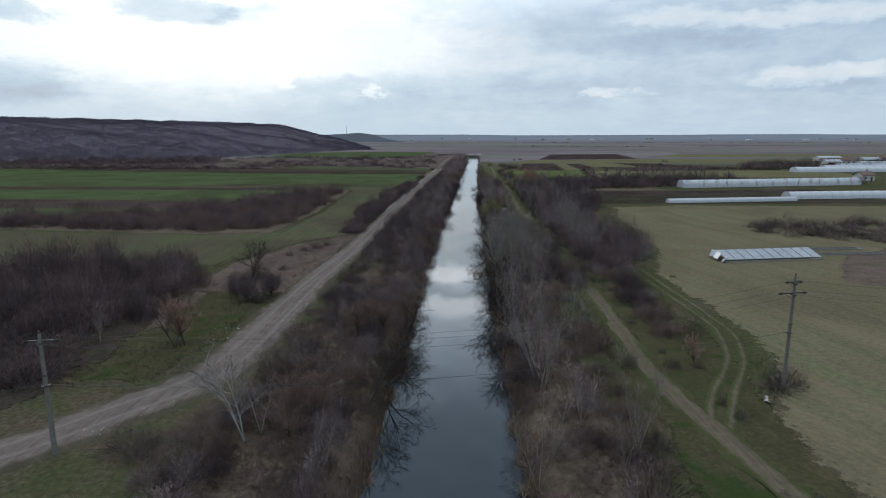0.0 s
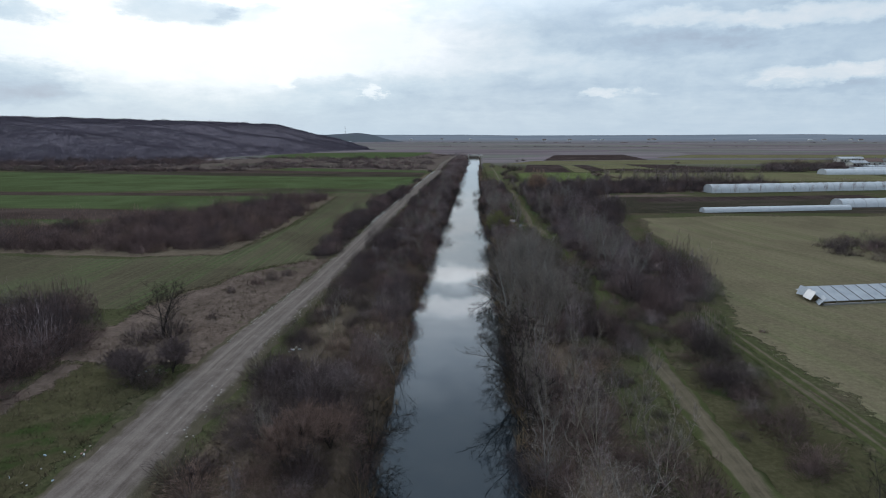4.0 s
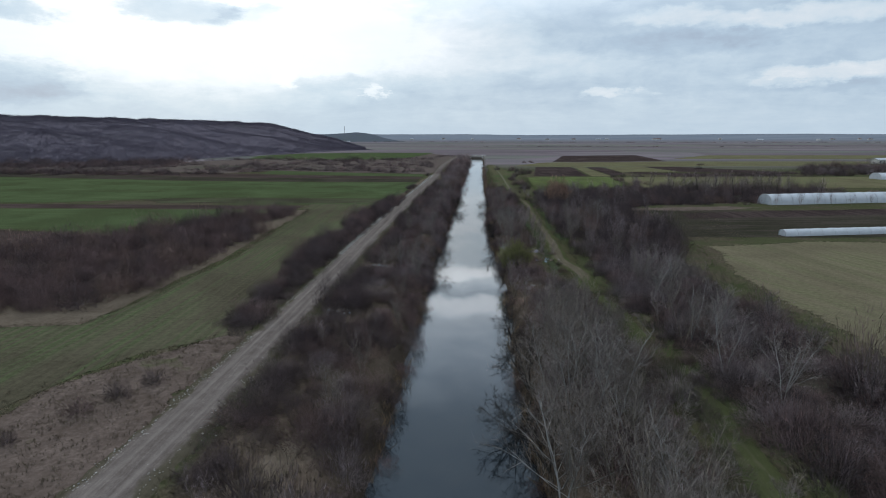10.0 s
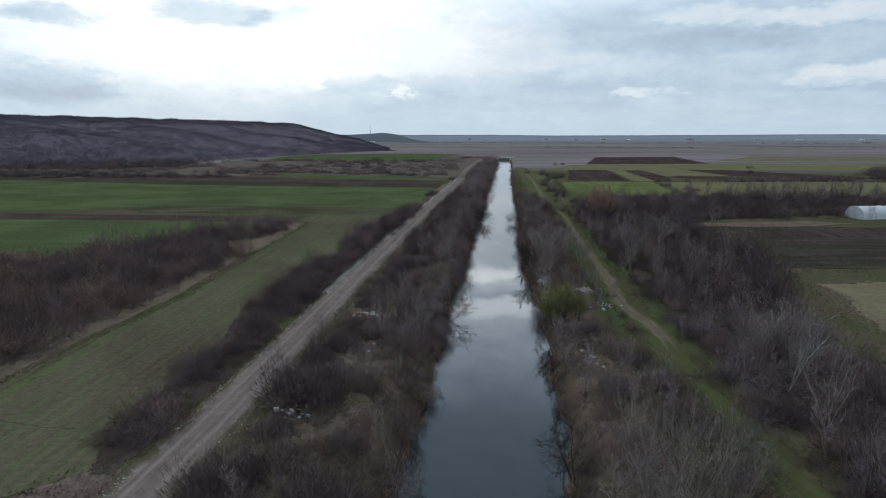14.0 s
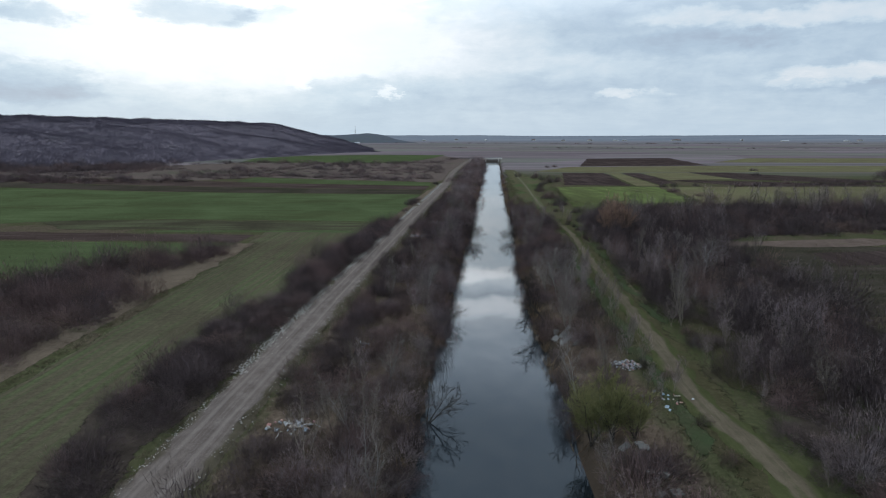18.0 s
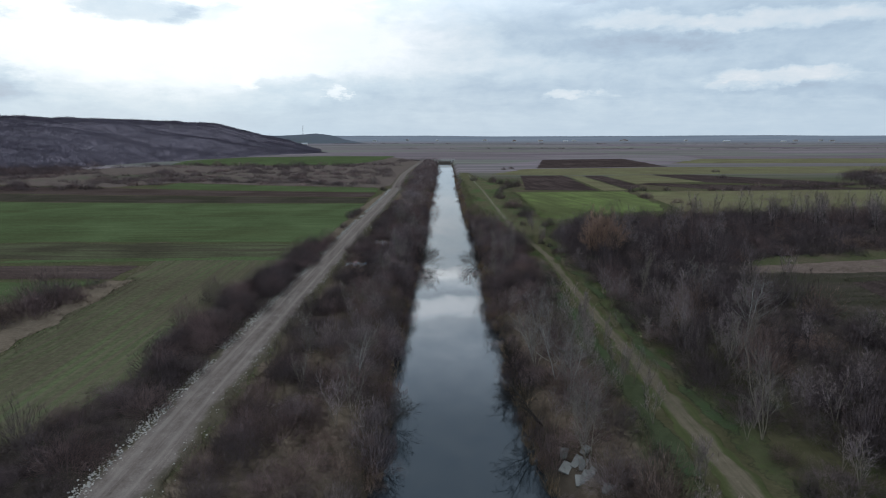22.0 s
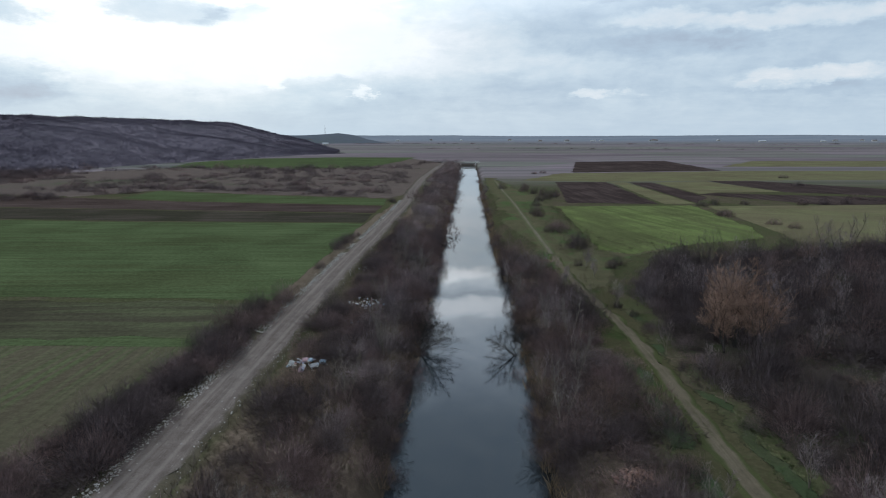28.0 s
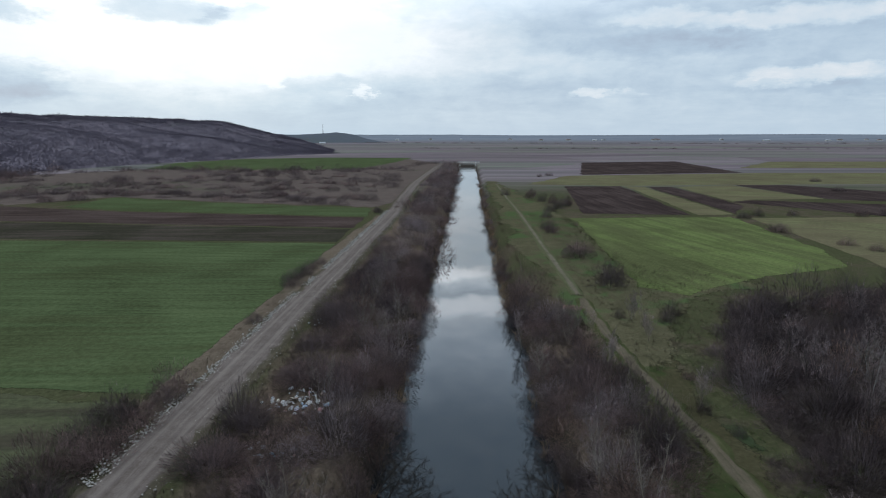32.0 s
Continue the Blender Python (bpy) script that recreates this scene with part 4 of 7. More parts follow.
SHAPES = {}
for lod, (count, wide) in enumerate([(2000, 0.86), (1200, 1.15), (620, 1.9), (150, 5.0)]):
    for v in range(6):
        SHAPES[lod, v] = shrub_shape(np.random.RandomState(100 + 10 * lod + v), count, wide, 16 if lod < 2 else 9, v / 5)


def place_shapes(rows, seed):
    """rows: x, y, z, radius, height, level of detail, material. Returns triangles, their materials and lit sides."""
    rng = np.random.RandomState(seed)
    out, which, lit = [], [], []
    for x, y, z, r, h, lod, mat in rows:
        t, soft = SHAPES[int(lod), rng.randint(6)]
        a = rng.uniform(0, 6.283)
        c, s = math.cos(a), math.sin(a)
        q, w = np.empty_like(t), np.empty_like(soft)
        q[..., 0] = (t[..., 0] * c - t[..., 1] * s) * r + x
        q[..., 1] = (t[..., 0] * s + t[..., 1] * c) * r + y
        q[..., 2] = t[..., 2] * h + z
        w[..., 0], w[..., 1], w[..., 2] = soft[..., 0] * c - soft[..., 1] * s, soft[..., 0] * s + soft[..., 1] * c, soft[..., 2]
        out.append(q)
        lit.append(w)
        which.append(np.full(len(t), mat))
    return np.concatenate(out), np.concatenate(which), np.concatenate(lit)


def set_lit(me, lit):
    """Stores the lit side of each corner."""
    me.attributes.new("lit", "FLOAT_VECTOR", "POINT").data.foreach_set("vector", np.asarray(lit, np.float32).ravel())


TWIGS = [TWIG_DARK, TWIG_BROWN, TWIG_GREY, TWIG_RED, TWIG_GREEN, REED]


def stuff(name, label, category, tris, which, mats, lit=None):
    n = len(tris)
    me = mesh_of(name, tris.reshape(-1, 3), np.arange(n * 3).reshape(-1, 3), mats, which)
    if lit is not None:
        set_lit(me, lit if lit.ndim == 3 else np.repeat(lit, 3, 0))
    return tagged(part(name, me, None), label, category, kind="stuff")


def jitter(x0, x1, y0, y1, step, rng):
    gx, gy = np.meshgrid(np.arange(x0, x1, step), np.arange(y0, y1, step))
    x, y = gx.ravel(), gy.ravel()
    return x + rng.uniform(-0.5, 0.5, len(x)) * step, y + rng.uniform(-0.5, 0.5, len(x)) * step


def detail(x, y):
    """Finer shrubs along the stretch that the canal's banks show from close by."""
    side = np.abs(x)
    lod = np.where((side < 33) & (y < 285), 0, np.where((side < 70) & (y < 345), 1, np.where((side < 360) & (y < 560), 2, 3)))
    return lod


CLEAR = [(-16.6, 88.5, 1.7), (-16.4, 93.5, 2.0), (-15.8, 98.5, 2.0), (-15.2, 103.5, 1.9), (-14.0, 108.5, 1.7), (-13.2, 113.5, 1.3), (-15.9, 257.2, 2.3), (-12.9, 279.0, 2.4), (10.4, 238.6, 1.9), (14.5, 306.6, 1.6), (-17.0, 144.5, 1.3), (-16.2, 170.6, 1.8), (-14.8, 189.0, 1.0), (12.0, 184.6, 3.0), (11.6, 181, 2.0), (13.4, 177.5, 1.6), (28, 262, 3.6), (31.2, 219, 2.0), (-16.7, 41, 1.2), (7.2, 170.5, 1.8), (5.0, 172.5, 1.4), (35.4, 280.6, 2.2)]  # round trees that stand free


def thicket(name, label, poly, step, radius, height, mix, seed, bank=False, gaps=0.0, category="scrub"):
    """Dense bare scrub over a polygon. mix: shares of the twig colours. bank: polygon's x counts from the canal's middle."""
    rng = np.random.RandomState(seed)
    p = np.array(poly, float)
    x, y = jitter(p[:, 0].min(), p[:, 0].max(), p[:, 1].min(), p[:, 1].max(), step * 1.5, rng)
    keep = inside(poly, x + 0.8 * waves(x, y, 12, seed), y + 0.8 * waves(x, y, 9, seed + 1))
    keep &= waves(x, y, 16.0, seed + 2) + 0.6 * waves(x, y, 5.0, seed + 3) > gaps * 2.0 - 2.2
    x, y = x[keep], y[keep]
    if bank:
        x = x + mid(y)
    far_off = np.min([np.hypot(x - a, y - b) - c for a, b, c in CLEAR], 0) > 0
    x, y = x[far_off], y[far_off]
    lod = detail(x, y)
    thin = rng.uniform(size=len(x)) < np.choose(lod, [1.0, 1.0, 0.75, 0.45])
    x, y, lod = x[thin], y[thin], lod[thin]
    tall = 1.0 + 0.55 * waves(x, y, 11.0, seed + 4) + rng.uniform(-0.15, 0.15, len(x))
    h = np.clip(rng.uniform(*height, len(x)) * tall, height[0] * 0.5, height[1] * 1.35)
    r = 1.25 * rng.uniform(*radius, len(x)) * np.choose(lod, [1, 1, 1.2, 1.5]) * (0.75 + 0.25 * tall)
    big = rng.uniform(size=len(x)) < 0.45  # large domes among low growth
    h, r = h * np.where(big, 1.12, 0.66), r * np.where(big, 1.22, 0.80)
    tone = 0.5 + 0.5 * waves(x, y, 11.0, seed + 5) * 0.8 + rng.uniform(-0.3, 0.3, len(x))
    cum = np.cumsum(mix) / sum(mix)
    mat = np.searchsorted(cum, np.clip(tone, 0.0, 0.999))
    r = np.minimum(r, np.choose(lod, [2.7, 3.2, 9.0, 30.0]))
    z = land(x, y) - 0.05
    keep = z > LEVEL - 0.35
    rows = np.c_[x, y, np.maximum(z, LEVEL - 0.1), r, h, lod, mat][keep]
    tris, which, lit = place_shapes(rows, seed + 9)
    return stuff(name, label, category, tris, which, TWIGS, lit)


# along the canal, between the road and the water
thicket("bank_scrub", "dense dark bare scrub in clumps along the gravel road", [(-20.6, 44), (-12.8, 40), (-12.4, 335), (-17.0, 335), (-17.2, 200), (-17.6, 110), (-17.6, 70), (-18.2, 50)], 1.75, (1.2, 2.3), (1.6, 3.6), (0.72, 0.24, 0.0, 0.04), 11, True, 0.58)
thicket("bank_scrub", "low brown and grey bare scrub among dead grass", [(-22.0, 20), (-8.4, 14), (-8.6, 335), (-13.4, 335), (-13.4, 60), (-20.5, 42)], 1.9, (0.9, 2.0), (1.0, 2.9), (0.34, 0.30, 0.22, 0.14), 71, True, 0.72)
thicket("bank_scrub", "dense dark and reddish bare scrub on the canal's slope", [(-11.2, 14), (-7.6, 14), (-7.2, 95), (-6.0, 125), (-5.8, 335), (-9.6, 335)], 1.75, (1.2, 2.3), (1.8, 4.0), (0.36, 0.26, 0.26, 0.12), 72, True, 0.62)
# mostly grey twigs: the lighter mix stands in for distance haze
thicket("bank_scrub", "bare scrub on the far canal bank, greyed in place of haze", [(-17.2, 335), (-5.6, 335), (-5.6, 702), (-15, 702), (-18, 500), (-17.5, 420)], 2.6, (1.6, 2.6), (2.2, 4.2), (0.12, 0.32, 0.56), 12, True, 0.2)
# between the water and the track
thicket("bank_scrub", "dense bare scrub between the canal and the track", [(6.4, 14), (14, 16), (15.0, 60), (16.0, 100), (16.0, 160), (12.0, 168), (12.2, 225), (15, 242), (15.5, 262), (14, 300), (9, 315), (6.6, 330), (7.2, 300), (8.4, 262), (8.2, 165), (6.2, 130)], 2.1, (1.2, 2.6), (1.5, 3.9), (0.50, 0.30, 0.12, 0.08), 13, True, 0.62)
thicket("bank_scrub", "dense dark rounded scrub between the canal and the path", [(8.4, 228), (14.6, 232), (15.6, 256), (15.2, 284), (11.5, 300), (7.0, 316)], 1.9, (1.4, 2.4), (1.8, 3.6), (0.56, 0.26, 0.14, 0.04), 73, True, 0.45)
thicket("bank_scrub", "low dense scrub on the canal's slope", [(-14.0, 236), (-7.0, 236), (-7.0, 330), (-13.5, 330)], 2.2, (1.2, 2.2), (1.5, 3.2), (0.42, 0.34, 0.20, 0.04), 74, True, 0.40)
thicket("bank_scrub", "dark rounded shrubs lining the road's canal side", [(-18.4, 62), (-15.6, 62), (-15.0, 200), (-14.8, 330), (-17.0, 330), (-17.0, 200)], 1.7, (1.1, 1.9), (1.3, 2.6), (0.8, 0.18, 0.0, 0.02), 77, True, 0.78)
# here too a greyer mix of twigs replaces the haze of distance
thicket("bank_scrub", "low brown scrub along the far water's edge", [(5.6, 330), (8.5, 330), (8.0, 702), (5.4, 702)], 2.2, (1.0, 1.7), (1.2, 2.6), (0.18, 0.34, 0.28, 0.2), 14, True, 0.3)
thicket("water_edge_scrub", "dark bare shrubs leaning over the water's edge", [(-4.9, 16), (-6.8, 16), (-6.6, 420), (-5.0, 420)], 1.45, (0.9, 1.4), (1.2, 2.5), (0.6, 0.25, 0.05, 0.1), 51, True, 0.72)
thicket("water_edge_scrub", "dark bare shrubs leaning over the water's edge", [(5.4, 16), (6.6, 16), (6.4, 130), (8.2, 165), (8.2, 190), (6.6, 212), (6.6, 255), (8.0, 272), (8.0, 300), (6.4, 330), (6.4, 420), (5.2, 420), (5.4, 330), (6.8, 300), (6.8, 272), (5.4, 255), (5.4, 212), (7.0, 190), (7.0, 165), (5.2, 130)], 1.45, (0.8, 1.3), (1.2, 2.4), (0.6, 0.25, 0.05, 0.1), 52, True, 0.72)
# left of the road
thicket("water_edge_scrub", "dense dark rounded shrubs over the water's edge", [(4.6, 206), (9.0, 206), (9.0, 258), (4.6, 258)], 1.6, (1.1, 1.7), (1.6, 3.0), (0.55, 0.35, 0.0, 0.1), 93, True, 0.35)
thicket("water_edge_scrub", "dense dark shrubs hanging over the water's edge", [(-7.2, 165), (-4.7, 165), (-4.5, 258), (-6.6, 258)], 1.5, (0.9, 1.4), (1.2, 2.4), (0.55, 0.35, 0.0, 0.1), 94, True, 0.5)
thicket("bank_scrub", "dense brown and grey bare scrub at the road's bend", [(-25.8, 38.9), (-23.5, 44.2), (-17.8, 43.7), (-14.1, 33.8), (-22.5, 33.5)], 1.5, (1.0, 1.7), (1.2, 2.4), (0.35, 0.45, 0.1, 0.1), 95, False, 0.15)
thicket("roadside_scrub", "low dark bare scrub along the gravel road", [(-32.6, 172), (-25.6, 172), (-25.0, 205), (-24.2, 262), (-26.8, 264), (-31.0, 240), (-31.5, 225), (-29.8, 210), (-32.4, 195)], 1.35, (1.4, 2.2), (1.8, 3.2), (0.65, 0.35), 15, False, 0.55)
thicket("roadside_scrub", "low dark bare scrub along the gravel road", [(-29.0, 134), (-26.0, 134), (-25.4, 172), (-32.0, 172), (-30.0, 158)], 1.4, (1.3, 2.1), (1.4, 2.7), (0.65, 0.35), 16, False, 0.82)
thicket("roadside_scrub", "dark bare scrub beside the gravel road", [(-29, 238), (-24.4, 238), (-23.6, 268), (-23.4, 280), (-25.4, 282), (-27.8, 268)], 1.4, (1.4, 2.1), (1.8, 3.0), (0.65, 0.35), 35, False, 0.45)
thicket("thicket", "tall dark bare thicket beside the road", [(-74, 64), (-50, 60), (-43, 66), (-39, 74), (-42, 92), (-52, 104), (-80, 104)], 1.65, (1.6, 2.6), (3.0, 5.6), (0.62, 0.3, 0.08), 17, False, 0.25)
thicket("thicket", "dark bare thicket behind the utility pole", [(-80, 28), (-46, 30), (-41, 42), (-38.5, 52), (-42, 60), (-80, 62)], 2.0, (1.4, 2.6), (2.0, 4.4), (0.55, 0.37, 0.08), 18, False, 0.3)
thicket("scrub_island", "dark reddish-brown scrub island among the fields", [(-51.6, 246), (-51.2, 228), (-55.5, 215), (-48.6, 206), (-46.6, 178), (-46.8, 148), (-61, 138), (-122, 145), (-130, 157), (-96, 172), (-82, 196), (-66, 224)], 1.75, (1.6, 2.5), (2.8, 4.4), (0.30, 0.50, 0.0, 0.20), 19, False, 0.40)
# right of the track
thicket("hedge", "purple-brown bare hedge between the track and the field", [(22.5, 66), (26.0, 64), (26.6, 84), (26.0, 106), (22.2, 108), (22.0, 84)], 1.5, (1.1, 1.8), (1.5, 3.0), (0.4, 0.45, 0.15), 20, False, 0.3)
thicket("wood", "grey-brown bare young wood beside the track", [(21.5, 106), (31, 104), (37, 122), (38, 140), (36.5, 160), (35.5, 172), (20.5, 172), (21.0, 140)], 1.85, (1.3, 2.6), (2.2, 5.2), (0.24, 0.26, 0.50), 21, False, 0.1, "wood")
thicket("wood", "dense grey-brown bare wood beside the track", [(20.6, 172), (36, 174), (42, 191), (47.5, 222), (45, 237), (45, 252), (58, 262), (140, 290), (140, 322), (66, 320), (45, 310), (33, 306), (24, 286), (21.5, 262), (20.8, 220)], 2.05, (1.4, 2.8), (2.0, 4.9), (0.74, 0.20, 0.02, 0.04), 22, False, 0.08, "wood")
thicket("trackside_scrub", "grey-brown bare scrub closing in on the track", [(14.5, 84), (18.3, 88), (18.4, 100), (18.2, 128), (16.8, 152), (13.5, 154)], 1.6, (1.1, 1.8), (1.6, 3.6), (0.5, 0.25, 0.25), 33, False, 0.25)
thicket("trackside_scrub", "low bare scrub creeping over the old track", [(19.6, 92), (22, 92), (22, 150), (18.6, 156), (19.4, 140)], 1.7, (0.9, 1.5), (1.0, 2.2), (0.5, 0.25, 0.25), 34, False, 0.45)
# below the hill
foot_az, foot_r = np.radians([26, 28, 30, 36, 43, 50]), np.array([560, 528, 505, 495, 535, 545.0])
for near, deep, tall, seed, gap in ((-46, 20, (2.0, 4.2), 75, 0.45), (-105, -50, (1.4, 2.8), 76, 1.0)):
    belt = [(-math.sin(a) * (r + o), 100 + math.cos(a) * (r + o)) for o, ring in ((near, list(zip(foot_az, foot_r))), (deep, list(zip(foot_az, foot_r))[::-1])) for a, r in ring]
    thicket("scrub_belt", "dark bare scrub along the hill's foot", belt, 4.2, (2.4, 4.0), tall, (0.75, 0.25), seed, False, gap)
# far scrub and hedges
thicket("hedge", "dark bare hedge at the field's end", [(68, 150), (80, 158), (130, 160), (130, 138), (90, 128), (74, 137)], 2.3, (1.4, 2.2), (2.0, 3.4), (0.7, 0.25, 0.05), 23, False, 0.2)
thicket("hedge", "bare hedge along the far greenhouses", [(60, 262), (100, 268), (190, 288), (190, 294), (98, 274), (60, 268)], 2.3, (1.2, 2.0), (1.8, 3.8), (0.5, 0.3, 0.2), 24, False, 0.25)
thicket("hedge", "far dark bare hedge between plots", [(125, 410), (165, 402), (280, 420), (280, 445), (200, 430), (160, 420)], 4.0, (2.0, 3.0), (2.4, 4.4), (0.7, 0.2, 0.1), 25, False, 0.2)
thicket("scrub_belt", "dark bare scrub belt across the heath", [(-330, 398), (-180, 392), (-135, 408), (-150, 424), (-300, 420)], 4.0, (2.0, 3.2), (2.2, 4.4), (0.7, 0.3), 26, False, 0.3)
thicket("scrub_belt", "dark bare scrub belt below the hill", [(-250, 572), (-190, 584), (-120, 574), (-62, 586), (-30, 640), (-12, 720), (-24, 722), (-48, 640), (-70, 606), (-120, 592), (-200, 602)], 4.2, (2.2, 3.4), (1.4, 2.8), (0.7, 0.3), 27, False, 0.25)
thicket("scrub_belt", "dark bare scrub round the heath's edge", [(-420, 470), (-260, 470), (-220, 520), (-250, 570), (-380, 520)], 4.5, (2.4, 3.8), (2.6, 5.0), (0.7, 0.3), 28, False, 0.4)
thicket("scrub_belt", "scattered dark scrub on the heath", [(-200, 452), (-40, 436), (-26, 470), (-30, 640), (-160, 540)], 6.0, (2.0, 3.2), (1.6, 3.0), (0.7, 0.3), 29, False, 0.68)
thicket("scrub_belt", "dark bare scrub along the far green field", [(-235, 604), (-200, 606), (-115, 590), (-60, 606), (-50, 640), (-62, 626), (-115, 608), (-200, 622)], 3.6, (2.2, 3.4), (2.4, 4.2), (0.8, 0.2), 91, False, 0.2)
thicket("scrub_belt", "dark bare shrubs in clumps at the heath's near edge", [(-150, 424), (-118, 444), (-80, 430), (-28, 416), (-24, 436), (-80, 450), (-140, 462), (-190, 452)], 4.2, (1.9, 3.2), (1.5, 2.8), (0.75, 0.25), 92, False, 0.85)
thicket("village_trees", "dark bare trees among the far houses", [(190, 420), (340, 400), (420, 440), (420, 520), (250, 520), (215, 470)], 5.5, (2.5, 4.2), (3.0, 6.5), (0.6, 0.3, 0.1), 30, False, 0.15)
thicket("hedge", "line of shrubs across the plain", [(-60, 1230), (500, 1180), (900, 1240), (900, 1262), (500, 1205), (-60, 1252)], 6.0, (2.0, 4.0), (1.5, 3.2), (0.7, 0.3), 31, False, 1.0)
thicket("hedge", "line of shrubs across the far plain", [(-300, 1900), (800, 1780), (1500, 1900), (1500, 1940), (800, 1825), (-300, 1950)], 10.0, (3, 6), (2, 4), (0.7, 0.3), 32, False, 1.0)


def tube(path, radii, sides):
    """A tapered tube along points: vertices and triangles."""
    path, n = np.array(path, float), len(path)
    d = unit(np.gradient(path, axis=0))
    u = unit(np.cross(d, (0.31, 0.87, 0.38)))
    w = np.cross(d, u)
    a = np.arange(sides) * 6.28319 / sides
    ring = np.cos(a)[None, :, None] * u[:, None] + np.sin(a)[None, :, None] * w[:, None]
    v = (path[:, None] + ring * np.array(radii)[:, None, None]).reshape(-1, 3)
    f = []
    for i in range(n - 1):
        for j in range(sides):
            a0, a1 = i * sides + j, i * sides + (j + 1) % sides
            f += [(a0, a1, a1 + sides), (a0, a1 + sides, a0 + sides)]
    return v, f


def tree_meshes(seed, height, spread, upright, stems=1, limbs=10, twigs=8, base=0.18, bark=BARK, wood=TWIG_GREY, girth=0.009, stout=0.32):
    """Trunk with limbs, and a crown of branches and twigs, as two meshes."""
    rng = np.random.RandomState(seed)
    V, F, tw, lit = [], [], [], []

    def put(vf):
        o = sum(len(v) for v in V)
        V.append(vf[0])
        F.extend([(a + o, b + o, c + o) for a, b, c in vf[1]])

    for s in range(stems):
        az0, lean = rng.uniform(0, 6.28), (0.10 if stems == 1 else 0.32) * rng.uniform(0.5, 1.2)
        t = np.linspace(0, 1, 7)
        wob = np.cumsum(rng.normal(0, 0.026 * height, (7, 2)), 0) * t[:, None]
        hh = height * rng.uniform(0.85, 1.0)
        P = np.stack([np.cos(az0) * lean * hh * t + wob[:, 0], np.sin(az0) * lean * hh * t + wob[:, 1], hh * t * 0.94 - 0.15], 1)
        r0 = girth * height / math.sqrt(stems) + 0.02
        put(tube(P, r0 * (1 - t) ** 0.9 + 0.008, 5))
        for n in range(limbs):
            f = base + (0.97 - base) * (n + rng.uniform(0, 0.8)) / limbs
            at = np.array([np.interp(f, t, P[:, c]) for c in range(3)])
            az = n * 2.4 + rng.uniform(-0.5, 0.5)
            el = upright * rng.uniform(0.7, 1.15)
            way = np.array([math.cos(az) * math.cos(el), math.sin(az) * math.cos(el), math.sin(el)])
            ln = spread * height * (1.05 - 0.75 * f) * rng.uniform(0.7, 1.1)
            q = np.linspace(0, 1, 4)[:, None]
            L = at + way * ln * q + np.array((0, 0, 0.22 * ln)) * q**2 + np.cumsum(rng.normal(0, 0.09 * ln, (4, 3)), 0) * q
            put(tube(L, r0 * stout * (1 - f * 0.6) * (1 - q[:, 0]) + 0.007, 3))
            m = 9
            g = (0.15 + 0.85 * (np.arange(m) + rng.uniform(0, 0.9, m)) / m)[:, None]
            a2 = np.concatenate([np.interp(g, q[:, 0], L[:, c]) for c in range(3)], 1)
            w2 = unit(way * 0.65 + rng.normal(0, 0.5, (m, 3)) + (0, 0, 0.4 * upright))
            l2 = ln * rng.uniform(0.3, 0.6, m)
            tw.append(slivers(a2, w2, l2, rng.uniform(0.022, 0.036, m), rng))
            u = rng.uniform(0.1, 1.0, (m, twigs, 1))
            at3 = (a2[:, None] + w2[:, None] * l2[:, None, None] * u).reshape(-1, 3)
            w3 = unit(w2[:, None] * 0.8 + rng.normal(0, 0.45, (m, twigs, 3)) + (0, 0, 0.25 * upright)).reshape(-1, 3)
            tw.append(slivers(at3, w3, np.repeat(l2, twigs) * rng.uniform(0.35, 0.85, m * twigs), rng.uniform(0.009, 0.016, m * twigs), rng))
            k = m + m * twigs
            lit.append(unit(way * (0.5, 0.5, 0.2) + (0, 0, 0.35) + rng.normal(0, 0.4, (k, 3))))
    trunk = mesh_of("trunk", np.concatenate(V), F, bark, smooth_faces=True)
    T = np.concatenate(tw)
    crown = mesh_of("crown", T.reshape(-1, 3), np.arange(len(T) * 3).reshape(-1, 3), wood)
    set_lit(crown, np.repeat(np.concatenate(lit), 3, 0))
    return trunk, crown


KINDS = {
    "pale": [tree_meshes(300 + n, 7.5, 0.40, 0.8, 2, 11, 9, 0.15, BARK_PALE, TWIG_POPLAR, 0.0045, 0.32) for n in range(3)],
    "poplar": [tree_meshes(310 + n, 8.5, 0.26, 1.05, 3, 12, 8, 0.2, BARK_GREY, TWIG_POPLAR, 0.004, 0.26) for n in range(3)],
    "locust": [tree_meshes(320 + n, 7.0, 0.34, 0.95, 2, 11, 9, 0.2, BARK_GREY, TWIG_GREY, 0.005) for n in range(3)],
    "spread": [tree_meshes(330 + n, 6.0, 0.58, 0.6, 3, 9, 14, 0.12, BARK, TWIG_BLACK, 0.016, 0.40) for n in range(2)],
    "willow": [tree_meshes(340 + n, 5.0, 0.5, 0.9, 6, 11, 26, 0.10, BARK, TWIG_GREEN, 0.010) for n in range(2)],
    "forked": [tree_meshes(370 + n, 7.0, 0.50, 0.7, 2, 11, 9, 0.22, BARK_WHITE, TWIG_POPLAR, 0.007, 0.38) for n in range(3)],
    "brown": [tree_meshes(360, 7.0, 0.40, 0.95, 2, 14, 16, 0.14, BARK, TWIG_BROWN, 0.010)],
    "bush": [tree_meshes(390 + n, 3.6, 0.75, 0.7, 6, 11, 26, 0.10, BARK, TWIG_DARK, 0.010) for n in range(2)],
    "rust": [tree_meshes(380 + n, 4.6, 0.62, 0.8, 5, 11, 22, 0.10, BARK, TWIG_RED, 0.010) for n in range(2)],
    "red": [tree_meshes(350 + n, 7.0, 0.45, 0.85, 4, 12, 20, 0.15, BARK, TWIG_RUST, 0.011) for n in range(1)],
}
